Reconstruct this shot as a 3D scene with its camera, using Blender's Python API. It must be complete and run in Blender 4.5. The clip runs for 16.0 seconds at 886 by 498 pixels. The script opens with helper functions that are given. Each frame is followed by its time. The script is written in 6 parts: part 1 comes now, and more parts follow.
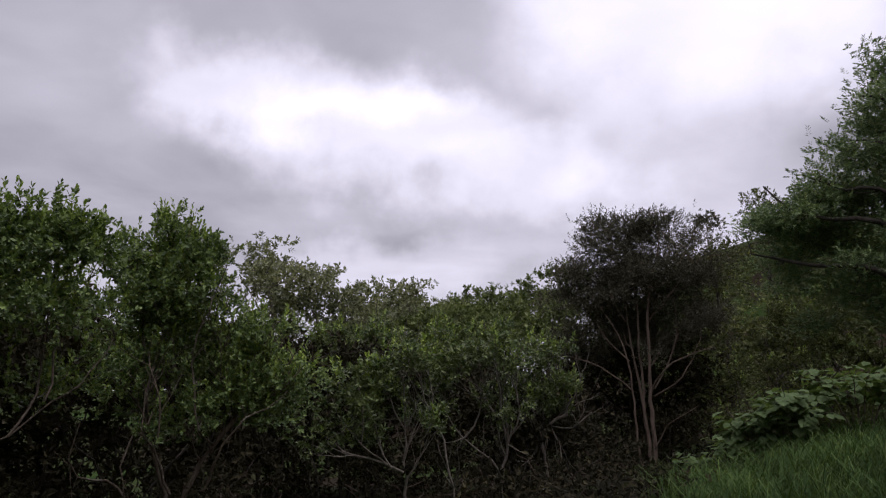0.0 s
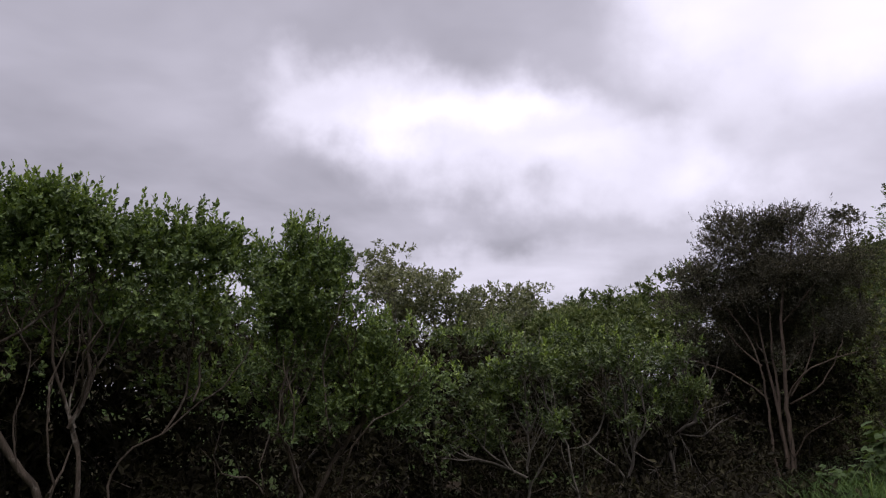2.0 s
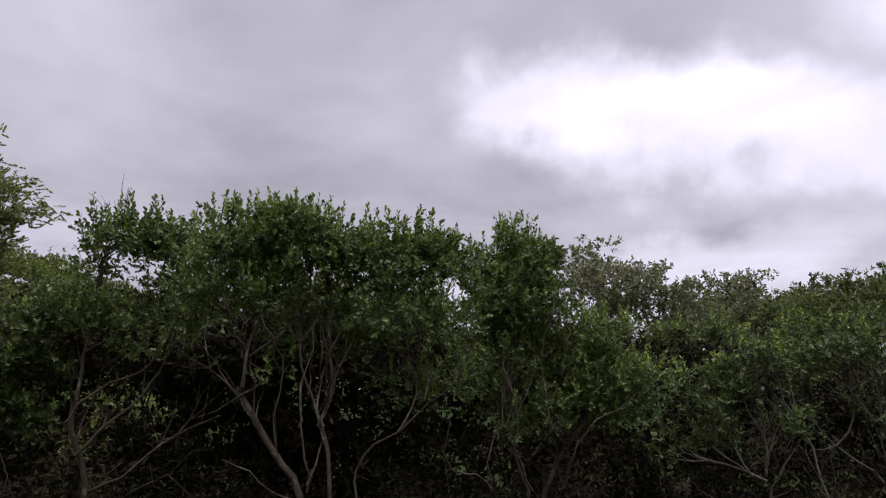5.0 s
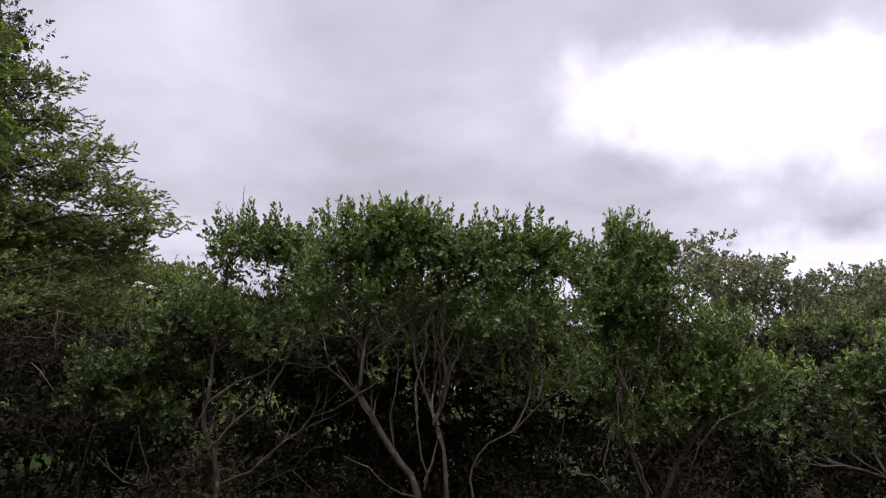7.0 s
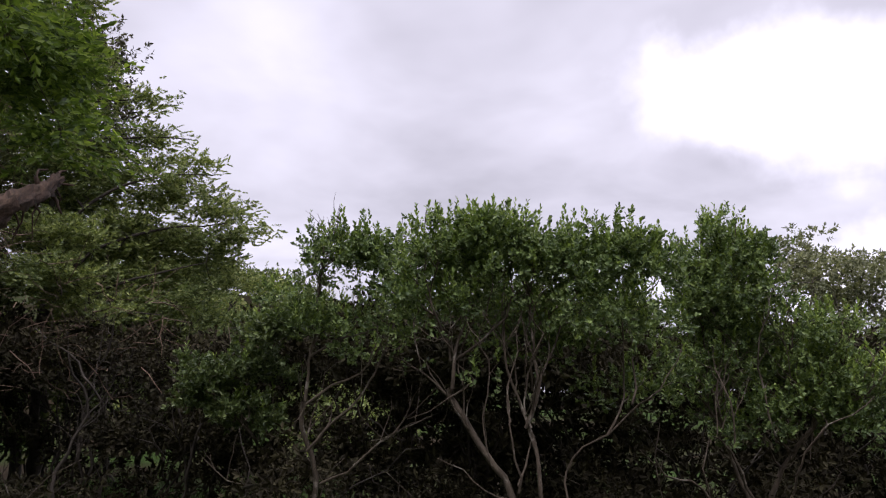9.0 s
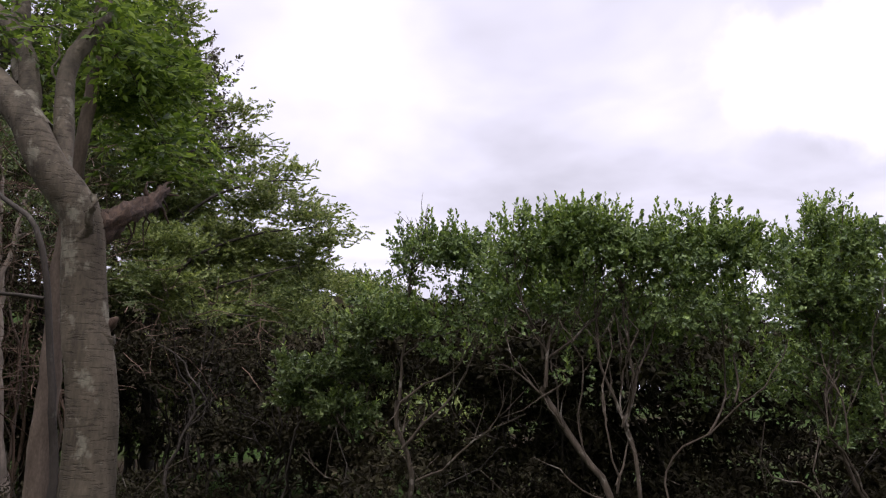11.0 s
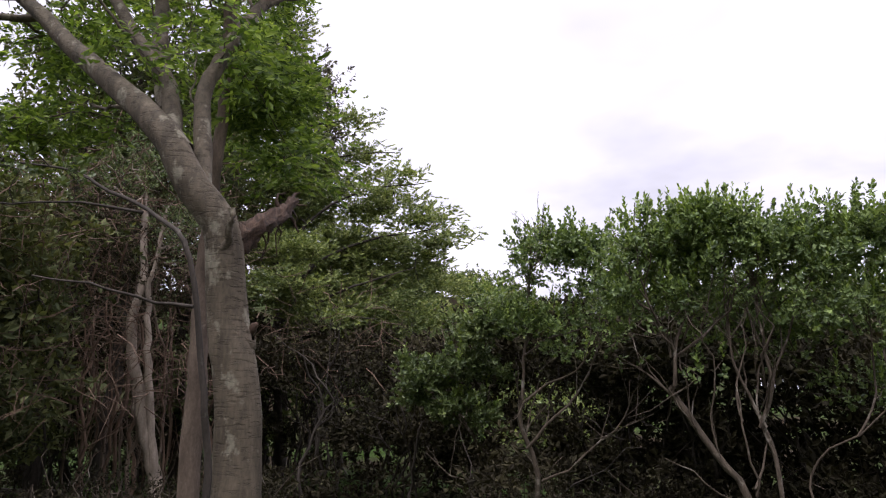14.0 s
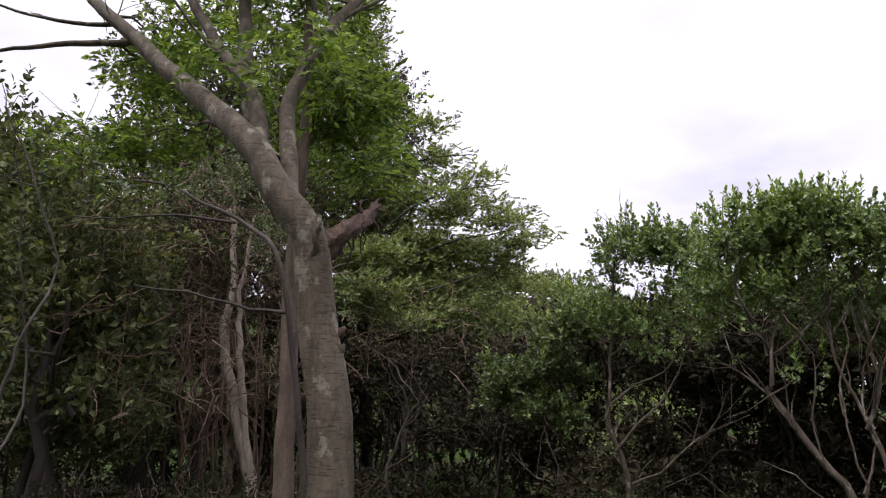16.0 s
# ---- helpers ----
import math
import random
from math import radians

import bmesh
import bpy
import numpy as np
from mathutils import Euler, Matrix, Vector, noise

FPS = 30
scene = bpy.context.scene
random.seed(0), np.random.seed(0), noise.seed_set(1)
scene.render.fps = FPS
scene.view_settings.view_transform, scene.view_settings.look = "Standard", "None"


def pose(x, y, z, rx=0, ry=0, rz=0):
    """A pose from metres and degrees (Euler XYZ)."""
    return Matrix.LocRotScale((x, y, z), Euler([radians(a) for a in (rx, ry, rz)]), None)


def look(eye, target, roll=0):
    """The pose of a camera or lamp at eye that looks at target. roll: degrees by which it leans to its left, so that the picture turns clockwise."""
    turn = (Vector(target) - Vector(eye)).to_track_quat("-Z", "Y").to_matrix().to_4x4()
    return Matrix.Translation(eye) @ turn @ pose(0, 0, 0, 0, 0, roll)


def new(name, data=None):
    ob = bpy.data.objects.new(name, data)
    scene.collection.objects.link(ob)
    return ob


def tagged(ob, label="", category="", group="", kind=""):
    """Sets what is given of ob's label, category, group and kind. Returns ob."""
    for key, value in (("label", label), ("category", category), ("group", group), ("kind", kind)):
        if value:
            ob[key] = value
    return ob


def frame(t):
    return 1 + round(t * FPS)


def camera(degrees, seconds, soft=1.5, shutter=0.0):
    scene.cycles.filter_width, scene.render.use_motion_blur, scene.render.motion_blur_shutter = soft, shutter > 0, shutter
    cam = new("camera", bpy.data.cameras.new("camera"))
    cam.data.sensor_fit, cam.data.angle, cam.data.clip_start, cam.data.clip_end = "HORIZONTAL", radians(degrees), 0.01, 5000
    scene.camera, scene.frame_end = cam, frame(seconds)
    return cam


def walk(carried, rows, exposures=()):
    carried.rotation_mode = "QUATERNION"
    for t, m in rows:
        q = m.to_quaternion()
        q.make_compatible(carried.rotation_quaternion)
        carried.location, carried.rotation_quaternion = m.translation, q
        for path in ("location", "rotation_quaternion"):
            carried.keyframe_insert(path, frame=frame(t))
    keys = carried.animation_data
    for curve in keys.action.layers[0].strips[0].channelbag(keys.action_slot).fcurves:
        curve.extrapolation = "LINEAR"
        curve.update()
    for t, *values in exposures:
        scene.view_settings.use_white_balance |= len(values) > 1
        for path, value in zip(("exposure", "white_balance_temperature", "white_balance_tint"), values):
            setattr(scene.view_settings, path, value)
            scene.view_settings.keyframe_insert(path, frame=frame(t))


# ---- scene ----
cam = camera(63.38, 16.0, soft=1.2)
# seconds, eye x y z, degrees to the left, degrees up, lean
PATH = [
    (0, -0.000, 0.000, 1.600, -0.72, 11.76, -0.45),
    (0.5, -0.021, -0.003, 1.600, 1.06, 11.85, -0.35),
    (1, -0.041, -0.005, 1.601, 3.11, 11.91, -0.03),
    (1.5, -0.058, -0.001, 1.599, 5.51, 12.03, 0.01),
    (2, -0.086, -0.005, 1.597, 8.47, 12.14, 0.18),
    (2.5, -0.108, -0.013, 1.603, 11.08, 12.16, 0.21),
    (3, -0.127, -0.015, 1.604, 13.64, 12.18, 0.09),
    (3.5, -0.145, -0.017, 1.602, 16.50, 12.16, -0.10),
    (4, -0.157, -0.019, 1.603, 19.20, 12.12, 0.08),
    (4.5, -0.174, -0.033, 1.608, 22.04, 12.05, -0.11),
    (5, -0.193, -0.039, 1.612, 24.79, 11.95, -0.15),
    (7.3, -0.245, -0.091, 1.605, 34.05, 11.98, 0.22),
    (7.5, -0.246, -0.103, 1.605, 34.55, 12.01, 0.26),
    (8, -0.253, -0.117, 1.601, 35.95, 12.11, 0.17),
    (8.5, -0.265, -0.132, 1.602, 37.62, 12.16, 0.27),
    (9, -0.280, -0.139, 1.607, 39.86, 12.12, 0.24),
    (11.3, -0.312, -0.181, 1.618, 47.48, 11.85, 0.11),
    (11.5, -0.312, -0.184, 1.619, 47.98, 11.81, 0.09),
    (12, -0.316, -0.197, 1.620, 49.42, 11.79, 0.16),
    (12.5, -0.322, -0.209, 1.623, 50.88, 11.82, -0.07),
    (13, -0.326, -0.226, 1.623, 52.45, 11.84, -0.12),
    (13.5, -0.333, -0.240, 1.623, 54.29, 11.85, -0.00),
    (14, -0.338, -0.252, 1.620, 55.76, 11.86, -0.00),
    (14.5, -0.343, -0.266, 1.623, 57.33, 11.92, -0.02),
    (15, -0.342, -0.274, 1.624, 58.80, 11.97, -0.16),
    (15.5, -0.345, -0.283, 1.622, 60.34, 12.01, -0.46),
    (16, -0.348, -0.291, 1.623, 62.08, 11.99, -0.26),
]


def aim(x, y, z, left, up, lean):
    d = Vector((-math.sin(radians(left)) * math.cos(radians(up)), math.cos(radians(left)) * math.cos(radians(up)), math.sin(radians(up))))
    return look((x, y, z), Vector((x, y, z)) + d, lean)


walk(cam, [(row[0], aim(*row[1:])) for row in PATH],
     [(0, 0.05), (4, 0.05), (5.2, 0.2), (7.4, 0.55), (9.2, 0.75), (11.4, 1.0), (13, 1.15), (16, 1.25)])

SUN_POWER = 1.5
CLOUD_LEVEL = 0.84
# thin places in the cloud: degrees to the left, degrees up, across, tall, how bright
THIN_CLOUD = [(13, 23, 9, 4, 0.44), (4, 19.5, 10, 4.5, 0.45), (-8, 15.5, 9, 4, 0.35), (-22, 28, 16, 9, 0.6), (-19, 15, 12, 6, 0.26), (6, 9, 16, 2.5, 0.3)]


# ---- light ----
world = bpy.data.worlds.new("overcast")
scene.world = world
world.use_nodes = True
wn, wl = world.node_tree.nodes, world.node_tree.links
wn.clear()


def wnode(kind, **values):
    n = wn.new(kind)
    for key, value in values.items():
        if key == "op":
            n.operation = value
        else:
            n.inputs[key].default_value = value
    return n


def wmath(op, a, b=0.0, c=None, clamp=False):
    n = wn.new("ShaderNodeMath")
    n.operation, n.use_clamp = op, clamp
    for i, v in enumerate((a, b, c)):
        if v is None:
            continue
        if isinstance(v, (int, float)):
            n.inputs[i].default_value = v
        else:
            wl.new(v, n.inputs[i])
    return n.outputs[0]


coord = wn.new("ShaderNodeTexCoord")
way = coord.outputs["Generated"]
sep = wn.new("ShaderNodeSeparateXYZ")
wl.new(way, sep.inputs[0])
# the cloud layer is flat: it is drawn out towards the horizon
high = wmath("MAXIMUM", wmath("ADD", sep.outputs[2], 0.12), 0.06)
flat = wn.new("ShaderNodeCombineXYZ")
wl.new(wmath("DIVIDE", sep.outputs[0], high), flat.inputs[0])
wl.new(wmath("DIVIDE", sep.outputs[1], high), flat.inputs[1])
broad = wnode("ShaderNodeTexNoise", Scale=0.75, Detail=5.0, Roughness=0.52, Distortion=0.35)
wl.new(flat.outputs[0], broad.inputs["Vector"])
fine = wnode("ShaderNodeTexNoise", Scale=1.9, Detail=4.0, Roughness=0.48, Distortion=0.3)
wl.new(flat.outputs[0], fine.inputs["Vector"])
# the edges of the thin places in the cloud are ragged
left_of = wmath("ARCTAN2", wmath("MULTIPLY", sep.outputs[0], -1.0), sep.outputs[1])
rise = wmath("ARCSINE", sep.outputs[2])
warp = wnode("ShaderNodeTexNoise", Scale=3.4, Detail=6.0, Roughness=0.55)
wl.new(way, warp.inputs["Vector"])
wsep = wn.new("ShaderNodeSeparateColor")
wl.new(warp.outputs["Color"], wsep.inputs[0])
left_of = wmath("ADD", left_of, wmath("MULTIPLY_ADD", wsep.outputs[0], 0.56, -0.28))
rise = wmath("ADD", rise, wmath("MULTIPLY_ADD", wsep.outputs[1], 0.36, -0.18))
glow = None
for left, up, across, tall, bright in THIN_CLOUD:
    dx = wmath("DIVIDE", wmath("SUBTRACT", left_of, radians(left)), radians(across))
    dy = wmath("DIVIDE", wmath("SUBTRACT", rise, radians(up)), radians(tall))
    off = wmath("SQRT", wmath("ADD", wmath("MULTIPLY", dx, dx), wmath("MULTIPLY", dy, dy)))
    fall = wn.new("ShaderNodeMapRange")
    fall.interpolation_type = "SMOOTHSTEP"
    wl.new(off, fall.inputs[0])
    for i, v in enumerate((0.35, 1.45, bright, 0.0)):
        fall.inputs[i + 1].default_value = v
    glow = fall.outputs[0] if glow is None else wmath("ADD", glow, fall.outputs[0])
grey = wmath("MULTIPLY_ADD", broad.outputs["Fac"], 0.7, 0.22)
grey = wmath("ADD", grey, wmath("MULTIPLY_ADD", fine.outputs["Fac"], 0.42, -0.21))
grey = wmath("MAXIMUM", wmath("ADD", grey, glow), 0.08)
# an overcast sky grows brighter towards its top
grey = wmath("MULTIPLY", grey, wmath("MAXIMUM", wmath("MULTIPLY_ADD", wmath("MAXIMUM", wmath("SUBTRACT", sep.outputs[2], 0.55), 0.0), 3.2, 1.0), 0.2))
level = wmath("MULTIPLY", grey, CLOUD_LEVEL)
tone = wn.new("ShaderNodeVectorMath")
tone.operation = "SCALE"
tone.inputs[0].default_value = (1.005, 0.96, 1.148)
wl.new(level, tone.inputs["Scale"])
sky = wn.new("ShaderNodeTexSky")
sky.sky_type, sky.sun_disc = "NISHITA", False
sky.sun_elevation, sky.sun_rotation = radians(70), radians(150)
clear = wn.new("ShaderNodeVectorMath")
clear.operation = "SCALE"
wl.new(sky.outputs[0], clear.inputs[0])
clear.inputs["Scale"].default_value = 0.1
veil = wn.new("ShaderNodeMix")
veil.data_type = "RGBA"
veil.inputs[0].default_value = 0.96
wl.new(clear.outputs[0], veil.inputs[6])
wl.new(tone.outputs[0], veil.inputs[7])
back = wn.new("ShaderNodeBackground")
wl.new(veil.outputs[2], back.inputs[0])
wout = wn.new("ShaderNodeOutputWorld")
wl.new(back.outputs[0], wout.inputs[0])

sun = new("sun", bpy.data.lights.new("sun", "SUN"))
sun.data.energy, sun.data.angle, sun.data.color = SUN_POWER, radians(50), (1.0, 0.97, 0.93)
sun.matrix_world = look((math.sin(radians(150)) * math.cos(radians(70)) * 60, math.cos(radians(150)) * math.cos(radians(70)) * 60, math.sin(radians(70)) * 60), (0, 0, 0))

# ---- materials ----


class Mat:
    """A node material under construction."""

    def __init__(self, name, rough=0.7, metal=0.0):
        self.m = bpy.data.materials.new(name)
        self.m.use_nodes = True
        self.n, self.l = self.m.node_tree.nodes, self.m.node_tree.links
        self.b = self.n["Principled BSDF"]
        self.b.inputs["Roughness"].default_value, self.b.inputs["Metallic"].default_value = rough, metal
        self.b.inputs["Specular IOR Level"].default_value = 0.3
        self.tc = self.n.new("ShaderNodeTexCoord")

    def put(self, v, socket):
        if isinstance(v, (int, float, tuple)):
            socket.default_value = v
        else:
            self.l.new(v, socket)

    def noise(self, scale, detail=3.0, stretch=(1, 1, 1), rough=0.55):
        mp = self.n.new("ShaderNodeMapping")
        mp.inputs["Scale"].default_value = stretch
        self.l.new(self.tc.outputs["Object"], mp.inputs[0])
        t = self.n.new("ShaderNodeTexNoise")
        t.inputs["Scale"].default_value, t.inputs["Detail"].default_value, t.inputs["Roughness"].default_value = scale, detail, rough
        self.l.new(mp.outputs[0], t.inputs["Vector"])
        return t.outputs["Fac"]

    def ramp(self, fac, stops):
        r = self.n.new("ShaderNodeValToRGB")
        e = r.color_ramp.elements
        while len(e) < len(stops):
            e.new(0.5)
        for el, (p, c) in zip(e, stops):
            el.position, el.color = p, (*c, 1) if len(c) == 3 else c
        self.l.new(fac, r.inputs[0])
        return r.outputs[0]

    def mix(self, fac, a, b, how="MIX"):
        x = self.n.new("ShaderNodeMix")
        x.data_type, x.blend_type = "RGBA", how
        self.put(fac, x.inputs[0])
        for v, s in ((a, x.inputs[6]), (b, x.inputs[7])):
            self.put((*v, 1) if isinstance(v, tuple) and len(v) == 3 else v, s)
        return x.outputs[2]

    def base(self, v):
        self.put(v, self.b.inputs["Base Color"])
        return self

    def bump(self, h, strength=0.5, dist=0.01):
        u = self.n.new("ShaderNodeBump")
        u.inputs["Strength"].default_value, u.inputs["Distance"].default_value = strength, dist
        self.l.new(h, u.inputs["Height"])
        self.l.new(u.outputs[0], self.b.inputs["Normal"])
        return self


def leaf_mat(name, dark, mid, light, clump=1.2, gloss=0.5, thin=0.25):
    """Leaves: each its own shade, with drifts of lighter and darker growth."""
    k = Mat(name, gloss)
    k.b.inputs["Specular IOR Level"].default_value = 0.34 if gloss < 0.5 else 0.12
    geo = k.n.new("ShaderNodeNewGeometry")
    own = k.ramp(geo.outputs["Random Per Island"], [(0.0, dark), (0.55, mid), (0.93, light), (1.0, tuple(min(1, c * 1.25) for c in light))])
    drift = k.ramp(k.noise(clump, 2.0), [(0.3, (0.62, 0.66, 0.62)), (0.7, (1.18, 1.16, 1.02))])
    col = k.mix(1.0, own, drift, "MULTIPLY")
    k.base(col)
    tr = k.n.new("ShaderNodeBsdfTranslucent")
    k.l.new(k.mix(1.0, col, (1.1, 1.1, 0.55), "MULTIPLY"), tr.inputs[0])
    ms = k.n.new("ShaderNodeMixShader")
    ms.inputs[0].default_value = thin
    k.l.new(k.b.outputs[0], ms.inputs[1])
    k.l.new(tr.outputs[0], ms.inputs[2])
    k.l.new(ms.outputs[0], k.n["Material Output"].inputs[0])
    return k.m


def bark_mat(name, dark, light, lichen, scale=9.0, rings=0.0, patch=0.62):
    """Bark: long furrows, lichen patches and, where rings is set, short cross cracks."""
    k = Mat(name, 0.85)
    long = k.noise(scale, 5.0, (1, 1, 0.22), 0.62)
    grain = k.noise(scale * 6, 3.0, (1, 1, 0.5))
    col = k.ramp(long, [(0.28, dark), (0.68, light)])
    col = k.mix(k.ramp(k.noise(4.3, 5.0, (1, 1, 0.8), 0.65), [(patch, (0, 0, 0)), (patch + 0.06, (0.8, 0.8, 0.8))]), col, lichen)
    col = k.mix(0.45, col, k.ramp(grain, [(0.3, (0.45, 0.45, 0.45)), (0.7, (1.25, 1.25, 1.25))]), "MULTIPLY")
    h = long
    if rings:
        cross = k.noise(rings * 0.8, 4.0, (0.45, 0.45, 2.6), 0.6)
        cracks = k.ramp(cross, [(0.54, (1, 1, 1)), (0.64, (0.36, 0.31, 0.28))])
        col = k.mix(k.ramp(k.noise(2.2, 3.0), [(0.35, (0.12, 0.12, 0.12)), (0.7, (0.62, 0.62, 0.62))]), col, cracks, "MULTIPLY")
        h = k.mix(0.5, long, cracks)
    k.base(col)
    k.bump(h, 0.8, 0.02)
    return k.m


LEAF_BUSH = leaf_mat("bush_leaf", (0.049, 0.075, 0.034), (0.146, 0.208, 0.085), (0.265, 0.34, 0.142), gloss=0.42, thin=0.27)
LEAF_YOUNG = leaf_mat("young_leaf", (0.115, 0.175, 0.045), (0.215, 0.3, 0.075), (0.31, 0.395, 0.12), gloss=0.4, thin=0.3)
LEAF_MID = leaf_mat("mid_bush_leaf", (0.039, 0.057, 0.025), (0.103, 0.141, 0.057), (0.182, 0.225, 0.097), gloss=0.38, thin=0.2)
LEAF_PALE = leaf_mat("pale_tree_leaf", (0.1, 0.108, 0.08), (0.2, 0.212, 0.15), (0.33, 0.345, 0.27), 0.5, 0.6, 0.4)
LEAF_FAR = leaf_mat("far_tree_leaf", (0.06, 0.084, 0.036), (0.125, 0.158, 0.07), (0.21, 0.24, 0.13), 0.4, thin=0.3)
LEAF_DARK = leaf_mat("dark_tree_leaf", (0.04, 0.037, 0.031), (0.093, 0.086, 0.071), (0.166, 0.155, 0.129), 0.9, 0.6, 0.18)
LEAF_WOOD = leaf_mat("wood_leaf", (0.038, 0.046, 0.023), (0.088, 0.1, 0.047), (0.155, 0.165, 0.08), 0.8, 0.7, 0.26)
# leaves of the shaded growth: deep shade is put into their base colour
LEAF_SHADE = leaf_mat("deep_shade_leaf", (0.018, 0.015, 0.011), (0.036, 0.03, 0.021), (0.06, 0.053, 0.033), 0.7, 0.85, 0.1)
LEAF_PINE = leaf_mat("spray_leaf", (0.06, 0.1, 0.052), (0.165, 0.235, 0.122), (0.29, 0.355, 0.2), 0.9, 0.42, 0.26)
LEAF_FEATHER = leaf_mat("feathery_leaf", (0.07, 0.094, 0.04), (0.2, 0.25, 0.1), (0.36, 0.4, 0.19), 0.6, 0.42, 0.4)
LEAF_BRIGHT = leaf_mat("fresh_leaflet", (0.046, 0.08, 0.02), (0.152, 0.232, 0.052), (0.29, 0.385, 0.1), 1.0, 0.45, 0.5)
LEAF_BROAD = leaf_mat("broad_leaf", (0.095, 0.14, 0.065), (0.16, 0.215, 0.105), (0.23, 0.29, 0.15), 1.0, 0.62, 0.35)
LEAF_HILL = leaf_mat("hill_leaf", (0.045, 0.07, 0.028), (0.115, 0.152, 0.06), (0.22, 0.235, 0.115), 0.12, 0.8, 0.25)
GRASS = leaf_mat("grass_blade", (0.028, 0.054, 0.018), (0.058, 0.1, 0.034), (0.118, 0.172, 0.062), 0.7, 0.75, 0.3)
BARK_BIG = bark_mat("pale_ringed_bark", (0.036, 0.028, 0.019), (0.132, 0.106, 0.076), (0.215, 0.196, 0.15), 8.0, 30.0, 0.56)
BARK_BUSH = bark_mat("grey_bush_bark", (0.036, 0.027, 0.02), (0.124, 0.095, 0.072), (0.26, 0.228, 0.194), 20.0, 0.0, 0.57)
BARK_PALE = bark_mat("pale_twig_bark", (0.07, 0.06, 0.05), (0.19, 0.165, 0.14), (0.3, 0.28, 0.25), 14.0)
BARK_TWIG = bark_mat("dead_twig_bark", (0.055, 0.033, 0.023), (0.17, 0.11, 0.078), (0.21, 0.16, 0.125), 14.0)
BARK_RED = bark_mat("reddish_tree_bark", (0.07, 0.05, 0.039), (0.175, 0.13, 0.1), (0.25, 0.21, 0.17), 10.0)
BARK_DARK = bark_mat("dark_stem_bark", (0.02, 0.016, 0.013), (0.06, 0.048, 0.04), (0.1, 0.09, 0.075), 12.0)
BARK_FORK = bark_mat("light_forked_bark", (0.13, 0.104, 0.085), (0.33, 0.27, 0.22), (0.42, 0.37, 0.32), 10.0)
DEADWOOD = bark_mat("broken_wood", (0.012, 0.007, 0.005), (0.1, 0.062, 0.044), (0.2, 0.16, 0.13), 26.0, 0.0, 0.64)

soil = Mat("forest_floor", 1.0)
soil.b.inputs["Specular IOR Level"].default_value = 0.05
litter = soil.ramp(soil.noise(7.0, 6.0, rough=0.7), [(0.3, (0.012, 0.009, 0.006)), (0.7, (0.036, 0.026, 0.016))])
green = soil.ramp(soil.noise(3.1, 5.0), [(0.3, (0.016, 0.03, 0.008)), (0.7, (0.04, 0.065, 0.016))])
soil.base(soil.mix(soil.ramp(soil.noise(0.16, 4.0), [(0.42, (0, 0, 0)), (0.6, (1, 1, 1))]), litter, green))
soil.bump(soil.noise(12.0, 5.0), 0.8, 0.04)
SOIL = soil.m

# ---- plants: how they are made ----


def link_mesh(name, verts, quads, mats, index=None, smooth=False):
    me = bpy.data.meshes.new(name)
    n, m = len(verts), len(quads)
    me.vertices.add(n)
    me.vertices.foreach_set("co", np.ascontiguousarray(verts, dtype=np.float32).ravel())
    me.loops.add(m * 4)
    me.loops.foreach_set("vertex_index", np.ascontiguousarray(quads, dtype=np.int32).ravel())
    me.polygons.add(m)
    me.polygons.foreach_set("loop_start", np.arange(0, m * 4, 4, dtype=np.int32))
    if index is not None:
        me.polygons.foreach_set("material_index", np.asarray(index, dtype=np.int32))
    me.polygons.foreach_set("use_smooth", np.full(m, smooth, dtype=bool))
    for mat in mats:
        me.materials.append(mat)
    me.update(calc_edges=True)
    return new(name, me)


def unit(v):
    return v / np.maximum(np.linalg.norm(v, axis=-1, keepdims=True), 1e-9)


def smooth_line(pts, step, rng, wobble):
    """A wandering line through pts, with a point about every step metres; also how far along each point is."""
    p = np.array(pts, float)
    q = np.vstack([2 * p[0] - p[1], p, 2 * p[-1] - p[-2]])
    out = []
    for i in range(len(p) - 1):
        a, b, c, d = q[i:i + 4]
        k = max(2, int(np.linalg.norm(c - b) / step))
        for s in np.arange(k) / k:
            out.append(0.5 * (2 * b + (c - a) * s + (2 * a - 5 * b + 4 * c - d) * s * s + (3 * b - a - 3 * c + d) * s ** 3))
    out = np.array(out + [p[-1]])
    n = len(out)
    kick = np.cumsum(rng.normal(0, 1, (n, 3)), 0)
    kick -= np.linspace(0, 1, n)[:, None] * kick[-1]
    out += kick * wobble * np.array([1, 1, 0.4]) / math.sqrt(n)
    return out, np.linspace(0, 1, n)


def tube(pts, radii, sides, lumps=None):
    """Rings along pts joined by quads."""
    d = unit(np.gradient(pts, axis=0))
    ref = np.where(np.abs(d[:, 2:3]) > 0.92, np.array([[1.0, 0, 0]]), np.array([[0, 0, 1.0]]))
    ref[:] = ref[0]
    u = unit(np.cross(d, ref))
    v = np.cross(d, u)
    a = np.arange(sides) * 2 * math.pi / sides
    r = np.repeat(np.asarray(radii)[:, None], sides, 1)
    if lumps is not None:
        r = r * lumps(pts, a)
    ring = pts[:, None] + r[..., None] * (np.cos(a)[None, :, None] * u[:, None] + np.sin(a)[None, :, None] * v[:, None])
    n = len(pts)
    i = np.arange(n - 1)[:, None] * sides
    j = np.arange(sides)[None]
    k = (j + 1) % sides
    quads = np.stack([i + j, i + k, i + sides + k, i + sides + j], -1).reshape(-1, 4)
    return ring.reshape(-1, 3), quads


